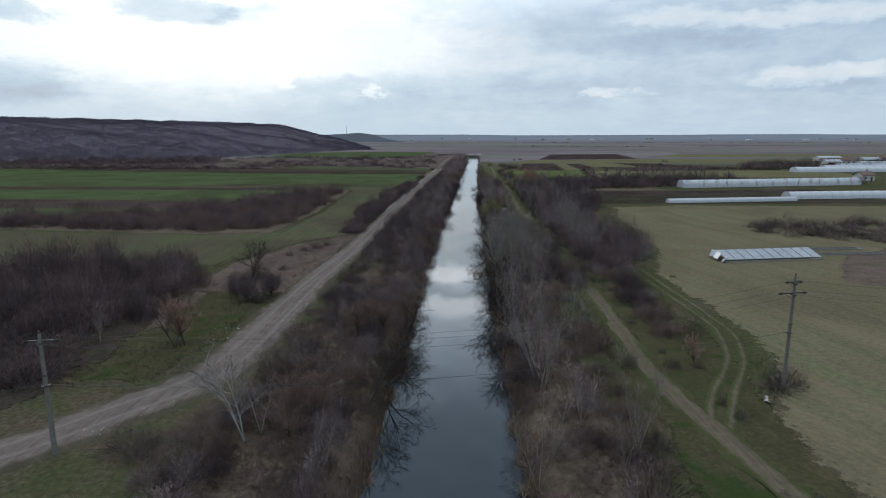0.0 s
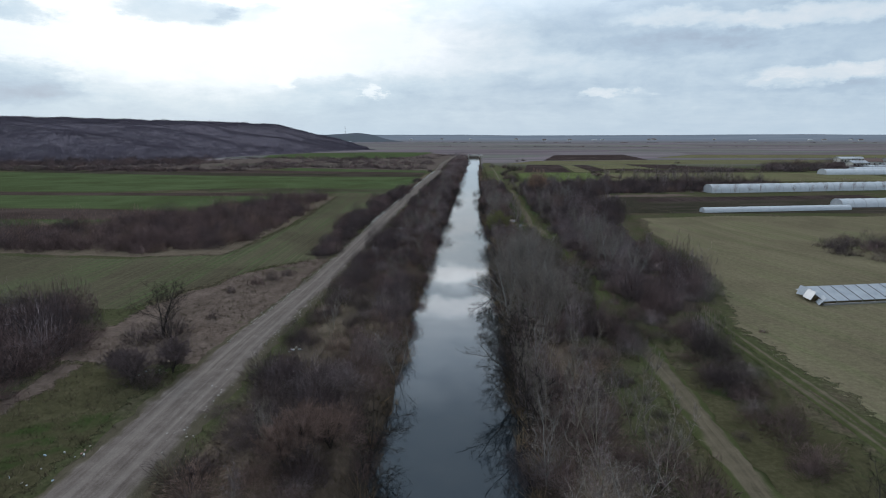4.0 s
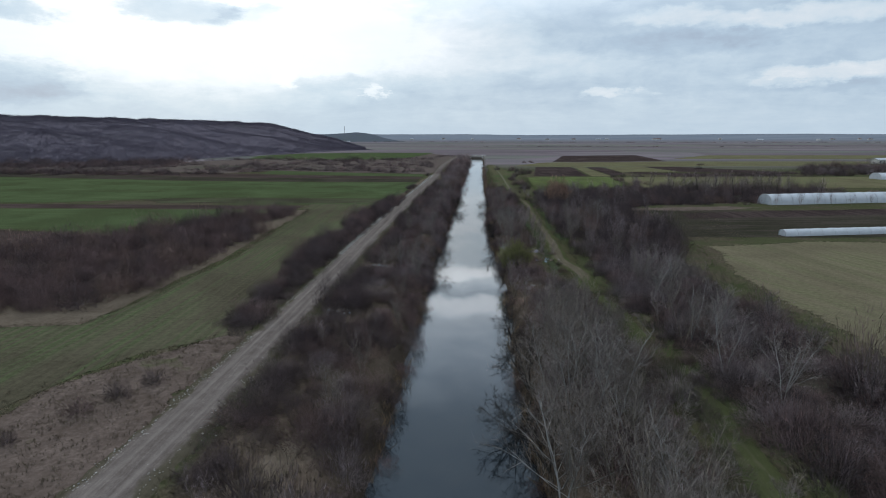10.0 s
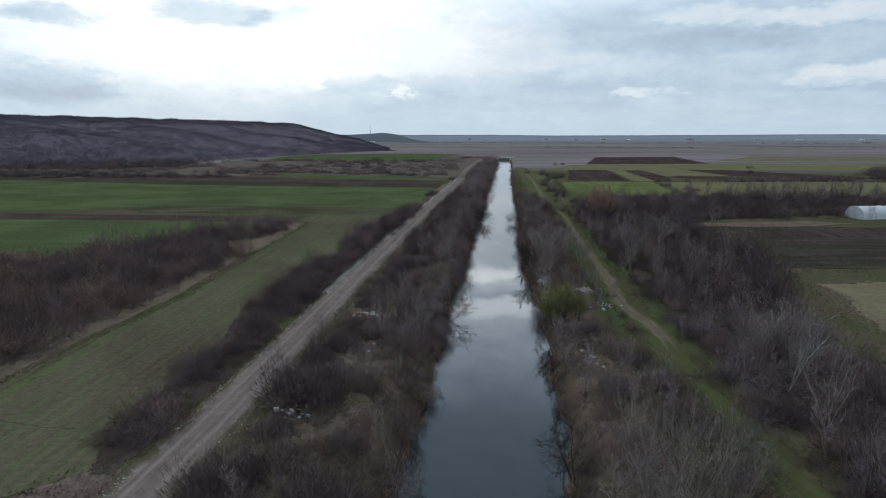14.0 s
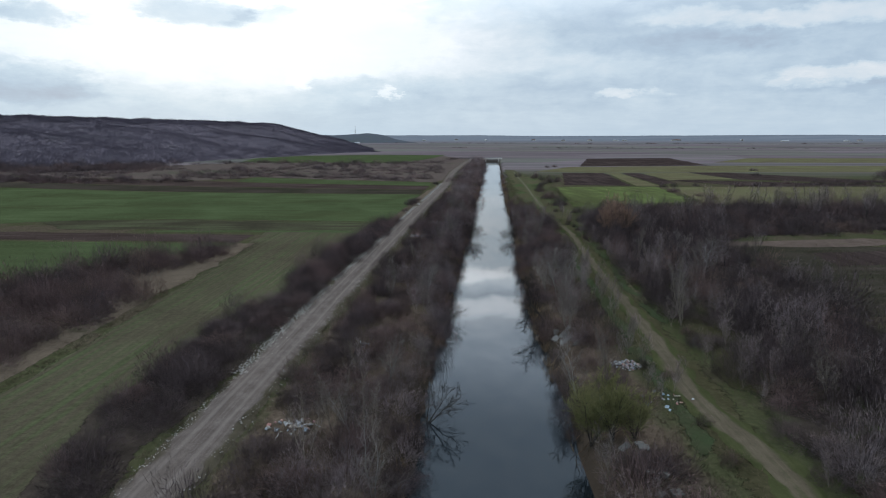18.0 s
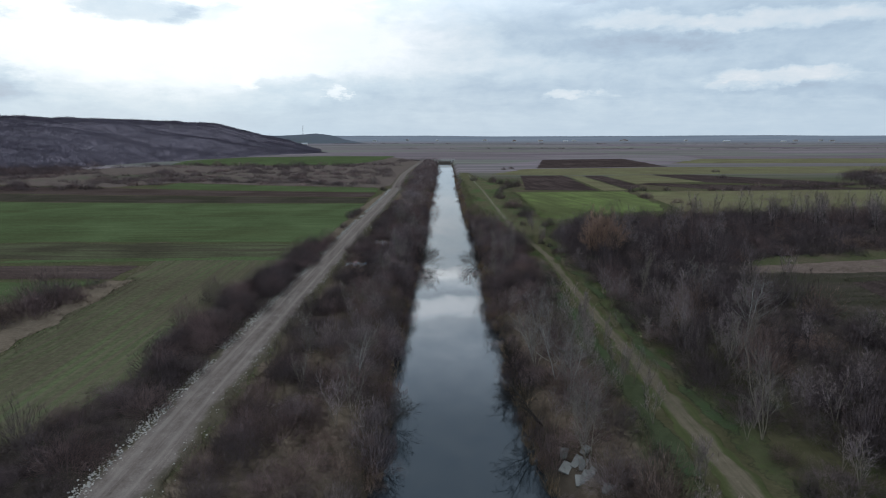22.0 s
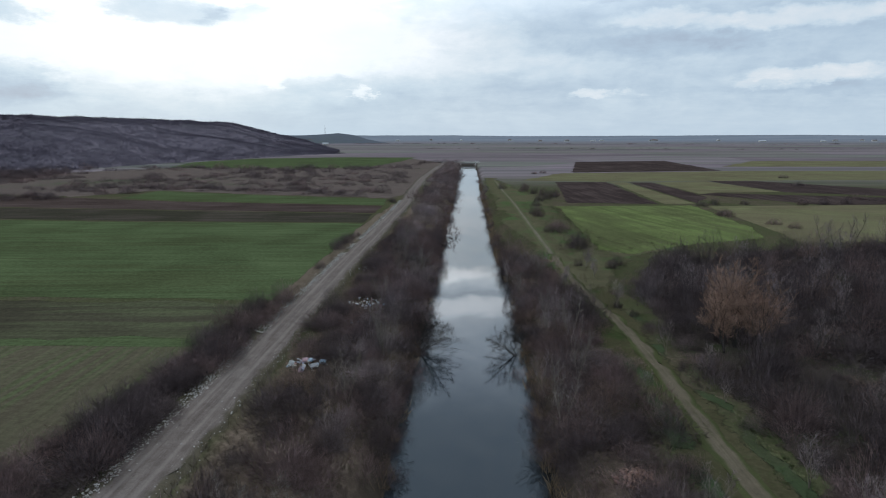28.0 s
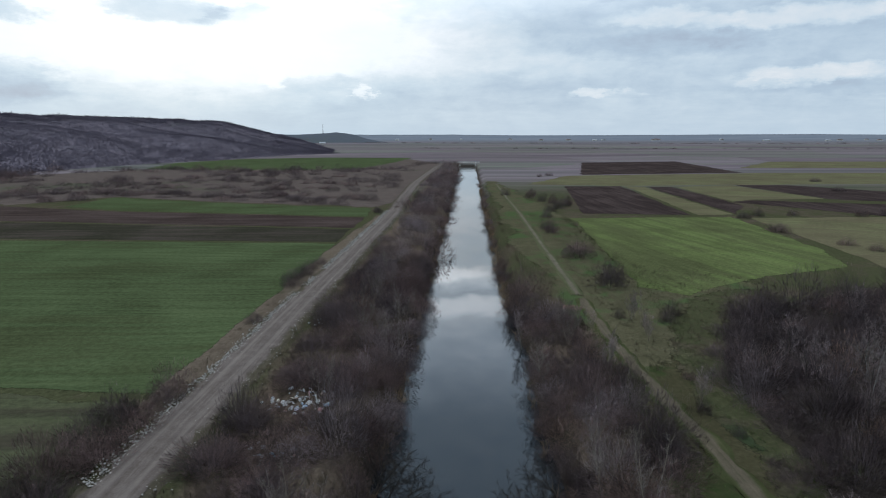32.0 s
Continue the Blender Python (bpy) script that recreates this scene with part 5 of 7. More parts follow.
LABELS = {
    "pale": ("pale-barked bare tree with a forked crown", "bare trees"),
    "poplar": ("slender pale-trunked bare poplar", "bare poplars"),
    "locust": ("dark-barked slender bare tree with grey twigs", "bare saplings"),
    "spread": ("dark bare tree with wide spreading limbs", "spreading trees"),
    "willow": ("bushy willow with yellow-green buds", "budding willows"),
    "forked": ("bleached pale bare tree with forking limbs", "bleached trees"),
    "bush": ("dense dark bare bush beside the gravel road", "roadside bushes"),
    "rust": ("low dense bush with rust-brown bare twigs", "rusty bushes"),
    "brown": ("slender bare tree with brown twigs beside the road", ""),
    "red": ("bushy bare tree with reddish-brown twigs", ""),
}


def tree(kind, x, y, size=1.0, turn=None, rng=random, sink=0.0, tilt=(0, 0)):
    """A tree at a plan place; size scales it from its usual height."""
    v = rng.randrange(len(KINDS[kind]))
    at = (x, y, max(float(land(x, y)), LEVEL - 0.2) - sink)
    turn = rng.uniform(0, 360) if turn is None else turn
    m = Matrix.LocRotScale(at, Euler((radians(tilt[0]), radians(tilt[1]), 0)).to_quaternion() @ Euler((0, 0, radians(turn))).to_quaternion(), (size * rng.uniform(0.92, 1.08), size * rng.uniform(0.92, 1.08), size))
    ob = new("tree")
    tagged(ob, LABELS[kind][0], "tree", LABELS[kind][1])
    for name, me in zip(("trunk", "crown"), KINDS[kind][v]):
        new(name, me).parent = ob
    ob.matrix_world = m
    return ob


def grove(name, label, rows):
    """Many trees of a wood that cannot be told apart, as one."""
    rng = np.random.RandomState(77)
    V, F, W, L, o = [], [], [], [], 0
    for kind, x, y, size in rows:
        for slot, me in enumerate(KINDS[kind][rng.randint(len(KINDS[kind]))]):
            v, f = np.empty(len(me.vertices) * 3), np.empty(len(me.loops), int)
            me.vertices.foreach_get("co", v)
            me.loops.foreach_get("vertex_index", f)
            a = x * 7.3 + y
            c, s = math.cos(a), math.sin(a)
            turn = np.array([(c, s, 0), (-s, c, 0), (0, 0, 1)])
            lit = np.zeros(len(v))
            if slot:
                me.attributes["lit"].data.foreach_get("vector", lit)
            v = v.reshape(-1, 3) @ turn * size + (x, y, float(land(x, y)))
            V.append(v)
            L.append(lit.reshape(-1, 3) @ turn)
            F.append(f.reshape(-1, 3) + o)
            W.append(np.full(len(f) // 3, slot))
            o += len(v)
    me = mesh_of(name, np.concatenate(V), np.concatenate(F), [BARK, TWIG_GREY], np.concatenate(W))
    set_lit(me, np.concatenate(L))
    return tagged(part(name, me, None), label, "wood", kind="stuff")


R = random.Random(5)
# trees that stand out
for kind, x, y, size in [
    ("rust", -13.0, 43.4, 0.95), ("rust", -12.0, 44.6, 0.85), ("rust", -13.6, 41.6, 0.8), ("rust", -11.2, 67.5, 0.9), ("rust", -12.4, 66, 0.8), ("rust", -10.0, 69, 0.75),
    ("forked", -16.7, 41, 1.2), ("pale", -15.9, 42.2, 0.75), ("red", -31.1, 61.5, 0.85), ("brown", -31.8, 60.8, 0.9), ("bush", -30.6, 79.5, 0.8), ("bush", -28.2, 82.0, 0.85), ("bush", -33.0, 81.6, 0.65), ("spread", -34.8, 93, 1.15), ("locust", -41, 62, 0.8), ("pale", -8.6, 163, 0.85), ("pale", -7.2, 87, 0.85),
    ("forked", 5.6, 107, 1.1), ("pale", 7.4, 114, 1.1), ("pale", 5.2, 99, 1.0), ("forked", 31.2, 219, 1.15), ("pale", 6.8, 181, 0.8), ("pale", -10.3, 180, 0.75), ("poplar", -7.4, 186, 0.62), ("pale", -11.6, 170, 0.6),
    ("forked", -9.6, 209.7, 0.8), ("forked", 8.4, 208.6, 0.85), ("poplar", 7.2, 212, 0.75), ("poplar", 9.0, 206, 0.7), ("pale", 8.6, 199, 0.7), ("red", 28.0, 263.2, 1.35), ("red", 26.2, 261.6, 1.05), ("red", 30.0, 262.2, 1.1), ("willow", 6.4, 172.2, 0.95), ("willow", 7.8, 171.2, 1.0), ("willow", 9.2, 170.6, 0.7), ("pale", 35.0, 281, 0.85), ("pale", 36.2, 279.6, 0.7),
    ("forked", 6.8, 55.3, 0.95), ("pale", 5.6, 67.6, 0.9), ("pale", 9.3, 59.5, 0.8), ("pale", 25.1, 135.7, 0.85), ("pale", 8.1, 131, 0.95), ("pale", 9.6, 128, 0.85), ("pale", 9.0, 222, 0.8), ("forked", 7.4, 214.5, 0.85), ("forked", 8.9, 204.8, 0.8), ("forked", 9.4, 218, 0.75), ("pale", 10.4, 99.3, 0.9), ("forked", 24.7, 152, 0.9), ("pale", 29.0, 156, 0.9), ("pale", 25.0, 147, 0.85), ("poplar", -8.3, 262, 0.55), ("poplar", -10.3, 249, 0.6), ("pale", 33.5, 236, 0.8), ("red", 23.4, 58, 0.45), ("spread", 24.5, 62, 0.6), ("locust", 17.4, 50, 0.45), ("locust", 15.7, 57, 0.4),
]:
    tree(kind, x, y, size, rng=R)
# pale trees that rise over the young wood
for x, y, size in [(24.8, 158, 0.95), (27.8, 155.5, 0.9), (23.6, 135, 1.0), (25.4, 134, 0.9), (23.4, 126, 1.05), (25.7, 120, 0.95), (26.9, 122, 0.85), (8.6, 114.5, 1.25), (10.4, 114, 1.3), (11.4, 115.4, 1.2), (6.4, 119.4, 1.1), (11.8, 103, 1.05), (5.8, 109.4, 1.1), (6.8, 86, 0.85), (27.4, 139.5, 0.85), (8.4, 121.5, 1.05)]:
    tree("pale" if R.random() < 0.75 else "forked", x, y, size, rng=R)
# trees that lean out over the water
for x, y, size, lean in [(-7.9, 55, 1.0, -30), (-7.5, 71, 0.9, -30), (-7.5, 63, 0.85, -34), (-8.6, 50, 0.9, -30), (4.6, 62, 0.75, 24), (4.8, 80, 0.8, 26), (6.2, 203, 0.85, 34), (5.6, 214, 0.7, 30), (-5.5, 267.5, 0.95, -38), (-5.9, 270, 0.8, -28), (5.6, 267, 0.75, 36), (3.9, 118, 0.8, 26), (-6.6, 177, 0.75, -24), (6.9, 270, 0.6, 30), (5.0, 84, 1.25, 14), (5.4, 92, 1.1, 10), (5.2, 75, 1.0, 16), (5.4, 112, 1.0, 12), (5.2, 126, 1.1, 12), (4.9, 140, 0.8, 28), (-6.4, 205, 0.6, -22)]:
    tree("spread", x, y, size, rng=R, tilt=(0, -lean))
# rows of slender trees on the far bank, and the young wood
for n in range(52):
    y = R.uniform(30, 165)
    x = float(mid(y)) + R.uniform(6.4, 14.5)
    tree("poplar" if R.random() < 0.5 else "locust", x, y, R.uniform(0.62, 1.0), rng=R)
for n in range(46):  # a dense stand of slender stems
    tree("poplar", R.uniform(5.5, 13.5), R.uniform(94, 136), R.uniform(0.6, 0.95), rng=R)
for n in range(26):  # saplings that close in on the track
    tree("locust", R.uniform(11.5, 15.4), R.uniform(183, 236), R.uniform(0.42, 0.68), rng=R)
for n in range(44):  # thin saplings on the green floor
    tree("locust", R.uniform(20, 29), R.uniform(180, 238), R.uniform(0.4, 0.75), rng=R)
for n in range(22):
    y = R.uniform(165, 300)
    tree("poplar" if R.random() < 0.5 else "locust", float(mid(y)) + R.uniform(6.4, 11.5), y, R.uniform(0.5, 0.8), rng=R)
for n in range(46):
    y = R.uniform(20, 330)
    tree("poplar" if R.random() < 0.45 else "locust", float(mid(y)) - R.uniform(6.8, 14.5), y, R.uniform(0.42, 0.72), rng=R)
wood_edge = [(21.6, 108), (31, 108), (36, 124), (36, 140), (32, 160), (33, 176), (42, 196), (49, 224), (56, 250), (60, 300), (34, 302), (24, 280), (21.5, 240), (21, 180)]
placed, inner = 0, []
while placed < 72:
    x, y = R.uniform(21, 60), R.uniform(106, 302)
    if not inside(wood_edge, np.array([x]), np.array([y]))[0] or math.hypot(x - 28, y - 261) < 6:
        continue
    kind = "locust" if R.random() < 0.68 else "poplar"
    if x < 27.5:
        tree(kind, x, y, R.uniform(0.6, 1.0), rng=R)
    else:
        inner.append((kind, x, y, R.uniform(0.6, 1.0)))
    placed += 1
for n in range(26):  # taller trees at the wood's far side
    inner.append(("locust", R.uniform(58, 130), R.uniform(288, 318), R.uniform(0.9, 1.35)))
grove("wood_trees", "slender bare grey trees standing close in the wood", inner)
for n in range(14):  # along the greenhouse
    f = (n + R.uniform(-0.3, 0.3)) / 13
    tree("locust", 97 + 84 * f, 261 + 19 * f, R.uniform(0.5, 0.75), rng=R)


def shrub_meshes(seed, mat, n=1500):
    t, soft = shrub_shape(np.random.RandomState(seed), n, 1.25, 18, 0.4)
    made = []
    for name, q, w, m in (("stem", t[:18], soft[:18], BARK), ("crown", t[18:], soft[18:], mat)):
        me = mesh_of(name, q.reshape(-1, 3), np.arange(len(q) * 3).reshape(-1, 3), m)
        set_lit(me, w)
        made.append(me)
    return made


SHRUBS = [shrub_meshes(400 + n, (TWIG_DARK, TWIG_DARK, TWIG_BROWN, TWIG_GREY)[n]) for n in range(4)]


def shrub(x, y, r, h, v=None, rng=R):
    v = rng.randrange(3) if v is None else v
    ob = tagged(new("shrub"), ("dark bare shrub standing alone in grass", "dark bare shrub standing alone in grass", "brown bare shrub standing in grass", "grey-twigged bare shrub")[v], "shrub", "single shrubs")
    for name, me in zip(("stem", "crown"), SHRUBS[v]):
        new(name, me).parent = ob
    ob.matrix_world = Matrix.LocRotScale((x, y, float(land(x, y)) - 0.03), Euler((0, 0, rng.uniform(0, 6.28))), (r, r * rng.uniform(0.85, 1.15), h))


for x, y, r, h in [
    (30, 53, 2.4, 2.6), (28.4, 51.6, 1.5, 1.8), (16.6, 57, 1, 2.2), (-33.5, 92, 3, 3.2), (-36, 90, 2.2, 2.4), (-29.8, 80, 2.2, 2.3), (-28.6, 78.6, 1.5, 1.6), (-30.5, 119, 1.6, 1.8), (-29, 122, 1.4, 1.6), (-32, 116, 1.5, 1.5), (-34, 111, 0.8, 1.4), (-31.5, 99, 0.9, 1.2),
    (-26.4, 276, 1.5, 2), (-24.6, 270, 1.5, 2.2), (-24.2, 300, 1.3, 1.5), (-24.4, 317, 2.0, 1.9), (-25.2, 321, 2.1, 2.0), (-24.2, 324, 2.0, 1.9), (-24.6, 328, 2.0, 1.8), (-23.6, 332, 1.6, 1.5), (-22.4, 400, 1.8, 2), (-23.5, 404, 1.5, 1.6),
    (21.6, 339, 3.4, 3.3), (22.8, 343, 2.9, 2.8), (22.2, 318, 3.1, 3.7), (23.6, 322, 2.8, 3.4), (21.2, 366, 2, 3.4), (21, 371, 1.9, 3.1), (26.4, 304, 1.6, 2.1), (24.8, 301, 1.3, 1.8), (17.6, 452, 2.3, 3.4), (25.6, 442, 2.3, 3.6), (28.5, 432, 2.2, 3.4), (31, 426, 2.3, 3.9),
    (33.5, 418, 2.5, 3.9), (30.5, 412, 2.2, 3.4), (27, 405, 2.2, 3.1), (24, 392, 2, 2.6), (35.5, 424, 2, 3.1), (27.5, 452, 2, 3.1), (73, 368, 2.9, 2.3), (75, 372, 2.2, 2), (78, 352, 2, 1.8), (80, 346, 1.7, 1.8), (76.5, 392, 2.3, 2.3), (82, 396, 2, 2.6), (110, 396, 2, 2.4), (118, 398, 2, 2.6), (126, 399, 2, 2.6), (92, 397, 1.7, 2.2),
    (34, 96, 0.6, 0.7), (150, 470, 3.2, 2.6), (50, 560, 2.6, 2.2), (44, 552, 2.2, 2), (170, 520, 3, 2.6), (9.5, 42, 1.6, 1.8), (14.4, 41, 1.5, 1.5), (12.6, 39, 1.4, 1.4), (-88, 440, 3.4, 2.6), (-64, 446, 3.4, 2.8), (-55, 433, 2.6, 2.2), (-46, 432, 2.6, 2.2), (-72, 470, 4.4, 3.6), (-110, 452, 3.4, 2.6), (-34, 436, 3, 2.6), (-128, 430, 5, 3.4), (-136, 426, 4, 3),
]:
    shrub(x, y, r, h)


for n in range(46):
    y = R.uniform(165, 305)
    x = R.choice([R.uniform(12.4, 15.2), R.uniform(19.4, 21.4)])
    if R.random() < 0.5:
        shrub(x, y, R.uniform(0.5, 1.1), R.uniform(0.8, 1.8))
    else:
        tree("locust", x, y, R.uniform(0.35, 0.6), rng=R)
for n in range(26):
    y = R.uniform(26, 84)
    x = R.choice([R.uniform(12.8, 16.0), R.uniform(20.6, 23.5)])
    shrub(x, y, R.uniform(0.4, 1.0), R.uniform(0.5, 1.4))


def tufts(name, label, poly, count, mat, height, seed, bank=False, gaps=0.3):
    """Loose grass: many single blades in small bunches."""
    rng = np.random.RandomState(seed)
    p = np.array(poly, float)
    x, y = rng.uniform(p[:, 0].min(), p[:, 0].max(), count), rng.uniform(p[:, 1].min(), p[:, 1].max(), count)
    keep = inside(poly, x, y) & (waves(x, y, 4.0, seed) + 0.7 * waves(x, y, 1.3, seed + 1) > gaps * 2 - 1.2)
    x, y = x[keep], y[keep]
    if bank:
        x = x + mid(y)
    x, y = np.repeat(x, 5), np.repeat(y, 5)
    n = len(x)
    x, y = x + rng.normal(0, 0.16, n), y + rng.normal(0, 0.16, n)
    z = land(x, y)
    ok = z > LEVEL - 0.5
    x, y, z = x[ok], y[ok], z[ok]
    n = len(x)
    way = unit(np.stack([rng.normal(0, 0.5, n), rng.normal(0, 0.5, n), np.full(n, 0.9)], 1))
    t = slivers(np.stack([x, y, np.maximum(z, LEVEL) - 0.03], 1), way, rng.uniform(*height, n), rng.uniform(0.03, 0.07, n), rng)
    return stuff(name, label, "grass", t, np.zeros(n, int), [mat], unit(way * 0.4 + rng.normal(0, 0.25, (n, 3)) + (0, 0, 0.8)))


tufts("dead_grass", "tussocks of dead tan grass on the canal bank", [(-19, 20), (-6, 20), (-6, 335), (-19, 335)], 13000, STRAW, (0.25, 0.7), 61, True, 0.3)
tufts("dead_grass", "tussocks of dead grass between track and canal", [(6, 20), (17, 20), (15, 160), (14, 330), (6, 330)], 7000, STRAW, (0.2, 0.6), 62, True, 0.35)
tufts("dead_grass", "dry grass tussocks beside the road", [(-48, 52), (-27, 48), (-25, 135), (-33, 130)], 7000, STRAW, (0.15, 0.45), 63, False, 0.3)
tufts("dead_grass", "dry grass along the road's edge", [(-26.0, 60), (-24.6, 60), (-23.4, 330), (-25.0, 330)], 3500, STRAW, (0.15, 0.4), 64, False, 0.2)
tufts("reeds", "brown dead reeds at the water's edge", [(5.0, 20), (6.6, 20), (6.6, 500), (5.0, 500)], 6500, REED, (0.8, 1.9), 65, True, 0.66)
tufts("reeds", "brown dead reeds at the water's edge", [(-6.6, 20), (-5.0, 20), (-5.0, 500), (-6.6, 500)], 4200, REED, (0.6, 1.4), 66, True, 0.66)
tufts("green_grass", "tufts of green grass by the track", [(13, 36), (25, 36), (22, 100), (21, 300), (28, 330), (26, 400), (11, 400), (13, 300), (12, 170)], 12000, BLADE, (0.08, 0.25), 67, False, 0.35)
tufts("weeds", "dry weeds in the wood's clearing", [(38, 196), (60, 200), (70, 256), (56, 250), (44, 215)], 2500, STRAW, (0.2, 0.6), 68, False, 0.3)


def fringe(name, label, line, mat, height, seed, per=7, spread=0.9):
    """Ragged grass along a border between two parcels."""
    rng = np.random.RandomState(seed)
    pts, right = ribbon(line, 1.0 / per)
    n = len(pts)
    keep = waves(pts[:, 0], pts[:, 1], 5.0, seed) > -0.7
    q = (pts + right * rng.normal(0, spread, (n, 1)) * (1 + 0.8 * waves(pts[:, 0], pts[:, 1], 7.0, seed + 1))[:, None])[keep]
    x, y = np.repeat(q[:, 0], 4), np.repeat(q[:, 1], 4)
    n = len(x)
    x, y = x + rng.normal(0, 0.2, n), y + rng.normal(0, 0.2, n)
    way = unit(np.stack([rng.normal(0, 0.7, n), rng.normal(0, 0.7, n), np.full(n, 0.7)], 1))
    t = slivers(np.stack([x, y, np.maximum(land(x, y), LEVEL)], 1), way, rng.uniform(*height, n), rng.uniform(0.03, 0.08, n), rng)
    return stuff(name, label, "grass", t, np.zeros(n, int), [mat], unit(way * 0.3 + rng.normal(0, 0.25, (n, 3)) + (0, 0, 0.9)))


tufts("dead_grass", "dry grass and weeds before the meadow", [(18, 284), (26, 290), (34, 306), (52, 318), (40, 328), (30, 332), (29, 390), (20, 400), (18.5, 330)], 9000, STRAW, (0.15, 0.5), 69, False, 0.42)
fringe("dead_grass", "ragged dry grass between the verge and the crop", [(-46, 100), (-40, 113), (-34, 128), (-26, 136)], STRAW, (0.2, 0.45), 171, 14, 1.4)
fringe("dead_grass", "ragged dry grass beside the scrub island", [(-60, 135), (-46, 139), (-45, 152), (-44.2, 178), (-46, 205), (-47.3, 235), (-49, 249)], STRAW, (0.2, 0.45), 172, 8, 0.8)
fringe("green_grass", "ragged green grass on the fallow's edge", [(25, 46), (29.5, 56), (31, 66), (29, 78), (30, 100), (34, 112), (40, 138), (40, 168), (46, 194)], BLADE, (0.15, 0.35), 173, 9, 1.2)
fringe("dead_grass", "dry grass between the track's bank and the scrub", [(13, 24), (15, 60), (15, 84), (14.5, 160), (12.8, 200), (13, 300), (10.5, 340), (10.6, 420)], STRAW, (0.2, 0.5), 174, 6, 0.8)
fringe("green_grass", "ragged grass along the wood's edge", [(22, 84), (21.5, 110), (21, 162), (20.4, 200), (21, 240), (22, 280), (27, 312), (28.6, 390)], BLADE, (0.15, 0.4), 175, 7, 0.8)

# ---- the wooded hill and the far rises ----
HILL_AZ = np.radians([4.0, 9.5, 10.9, 13.1, 15.3, 17.5, 18.6, 24.0, 29.3, 36.4, 42.7, 60.0, 80.0])
HILL_TOP = np.array([-6.0, -4.0, 2.5, 15.0, 23.2, 34.4, 40.0, 42.6, 42.0, 42.4, 42.4, 43.4, 41.0])
HILL_CREST = np.array([1000, 1000, 1002, 1052, 1093, 1094, 1085, 1008, 912, 848, 824, 820, 820.0])
HILL_FOOT = np.array([900, 870, 836, 800, 735, 690, 668, 590, 510, 500, 540, 560, 560.0])


def hill_height(x, y):
    az, r = np.arctan2(-x, y - 100.0), np.hypot(x, y - 100.0)
    top, crest, foot = (np.interp(az, HILL_AZ, v) for v in (HILL_TOP, HILL_CREST, HILL_FOOT))
    t = np.clip((r - foot) / (crest - foot), 0, 1)
    gully = waves(x, y, 240.0, 71) * 0.7 + waves(x, y, 110.0, 72) * 0.3
    shape = t**1.15 + gully * 0.13 * np.sin(np.clip(t, 0, 1) * 3.1416)
    return top * np.clip(shape, 0, 1.05) + 1.2 * waves(x, y, 60.0, 73) * t - 1.5 * (1 - smooth(t, 0, 0.08))


def make_hill():
    az, t = np.radians(np.linspace(8.5, 80, 110)), np.linspace(-0.05, 1.7, 42)
    foot, crest = np.interp(az, HILL_AZ, HILL_FOOT), np.interp(az, HILL_AZ, HILL_CREST)
    r = foot[:, None] + (crest - foot)[:, None] * t[None]
    X, Y = -np.sin(az)[:, None] * r, 100 + np.cos(az)[:, None] * r
    v = np.stack([X, Y, hill_height(X, Y)], -1).reshape(-1, 3)
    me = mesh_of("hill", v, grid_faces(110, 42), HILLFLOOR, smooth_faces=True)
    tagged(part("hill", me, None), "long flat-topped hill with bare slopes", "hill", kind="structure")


def make_hill_wood():
    rng = np.random.RandomState(81)
    n = 90000
    az = np.radians(rng.uniform(9.5, 66, n))
    t = rng.uniform(0.0, 1.12, n)
    foot, crest = np.interp(az, HILL_AZ, HILL_FOOT), np.interp(az, HILL_AZ, HILL_CREST)
    r = foot + (crest - foot) * t
    x, y = -np.sin(az) * r, 100 + np.cos(az) * r
    keep = (waves(x, y, 55.0, 82) + 0.5 * waves(x, y, 20.0, 83) > -1.7) | (t > 0.9)
    x, y = x[keep], y[keep]
    z = hill_height(x, y)
    ok = z > -0.6
    x, y, z = x[ok], y[ok], z[ok]
    t = t[keep][ok]
    h = rng.uniform(1.2, 2.6, len(x)) * np.where(t > 0.88, 1.9, 1.0) * (1 + 0.25 * waves(x, y, 40.0, 84))
    k = 4
    # each crown is lit as the slope below it
    e = 6.0
    slope = np.stack([-(hill_height(x + e, y) - hill_height(x - e, y)) / (2 * e) * 1.0, -(hill_height(x, y + e) - hill_height(x, y - e)) / (2 * e) * 1.0, np.full(len(x), 0.7)], 1)
    N = np.repeat(unit(slope), k, 0)
    X, Y, Z, Hh = (np.repeat(a, k) for a in (x, y, z, h))
    m = len(X)
    way = unit(np.stack([rng.normal(0, 0.5, m), rng.normal(0, 0.5, m), np.full(m, 0.7)], 1))
    tri = slivers(np.stack([X + rng.normal(0, 1.5, m), Y + rng.normal(0, 1.5, m), Z - 0.3 + Hh * rng.uniform(0, 0.4, m)], 1), way, Hh * rng.uniform(0.3, 0.6, m), rng.uniform(0.45, 0.95, m), rng)
    stuff("hill_wood", "bare winter wood on the hillside, tinted grey-violet by painted haze", "wood", tri, np.zeros(m, int), [HILLWOOD], unit(rng.normal(0, 0.10, (m, 3)) + N))


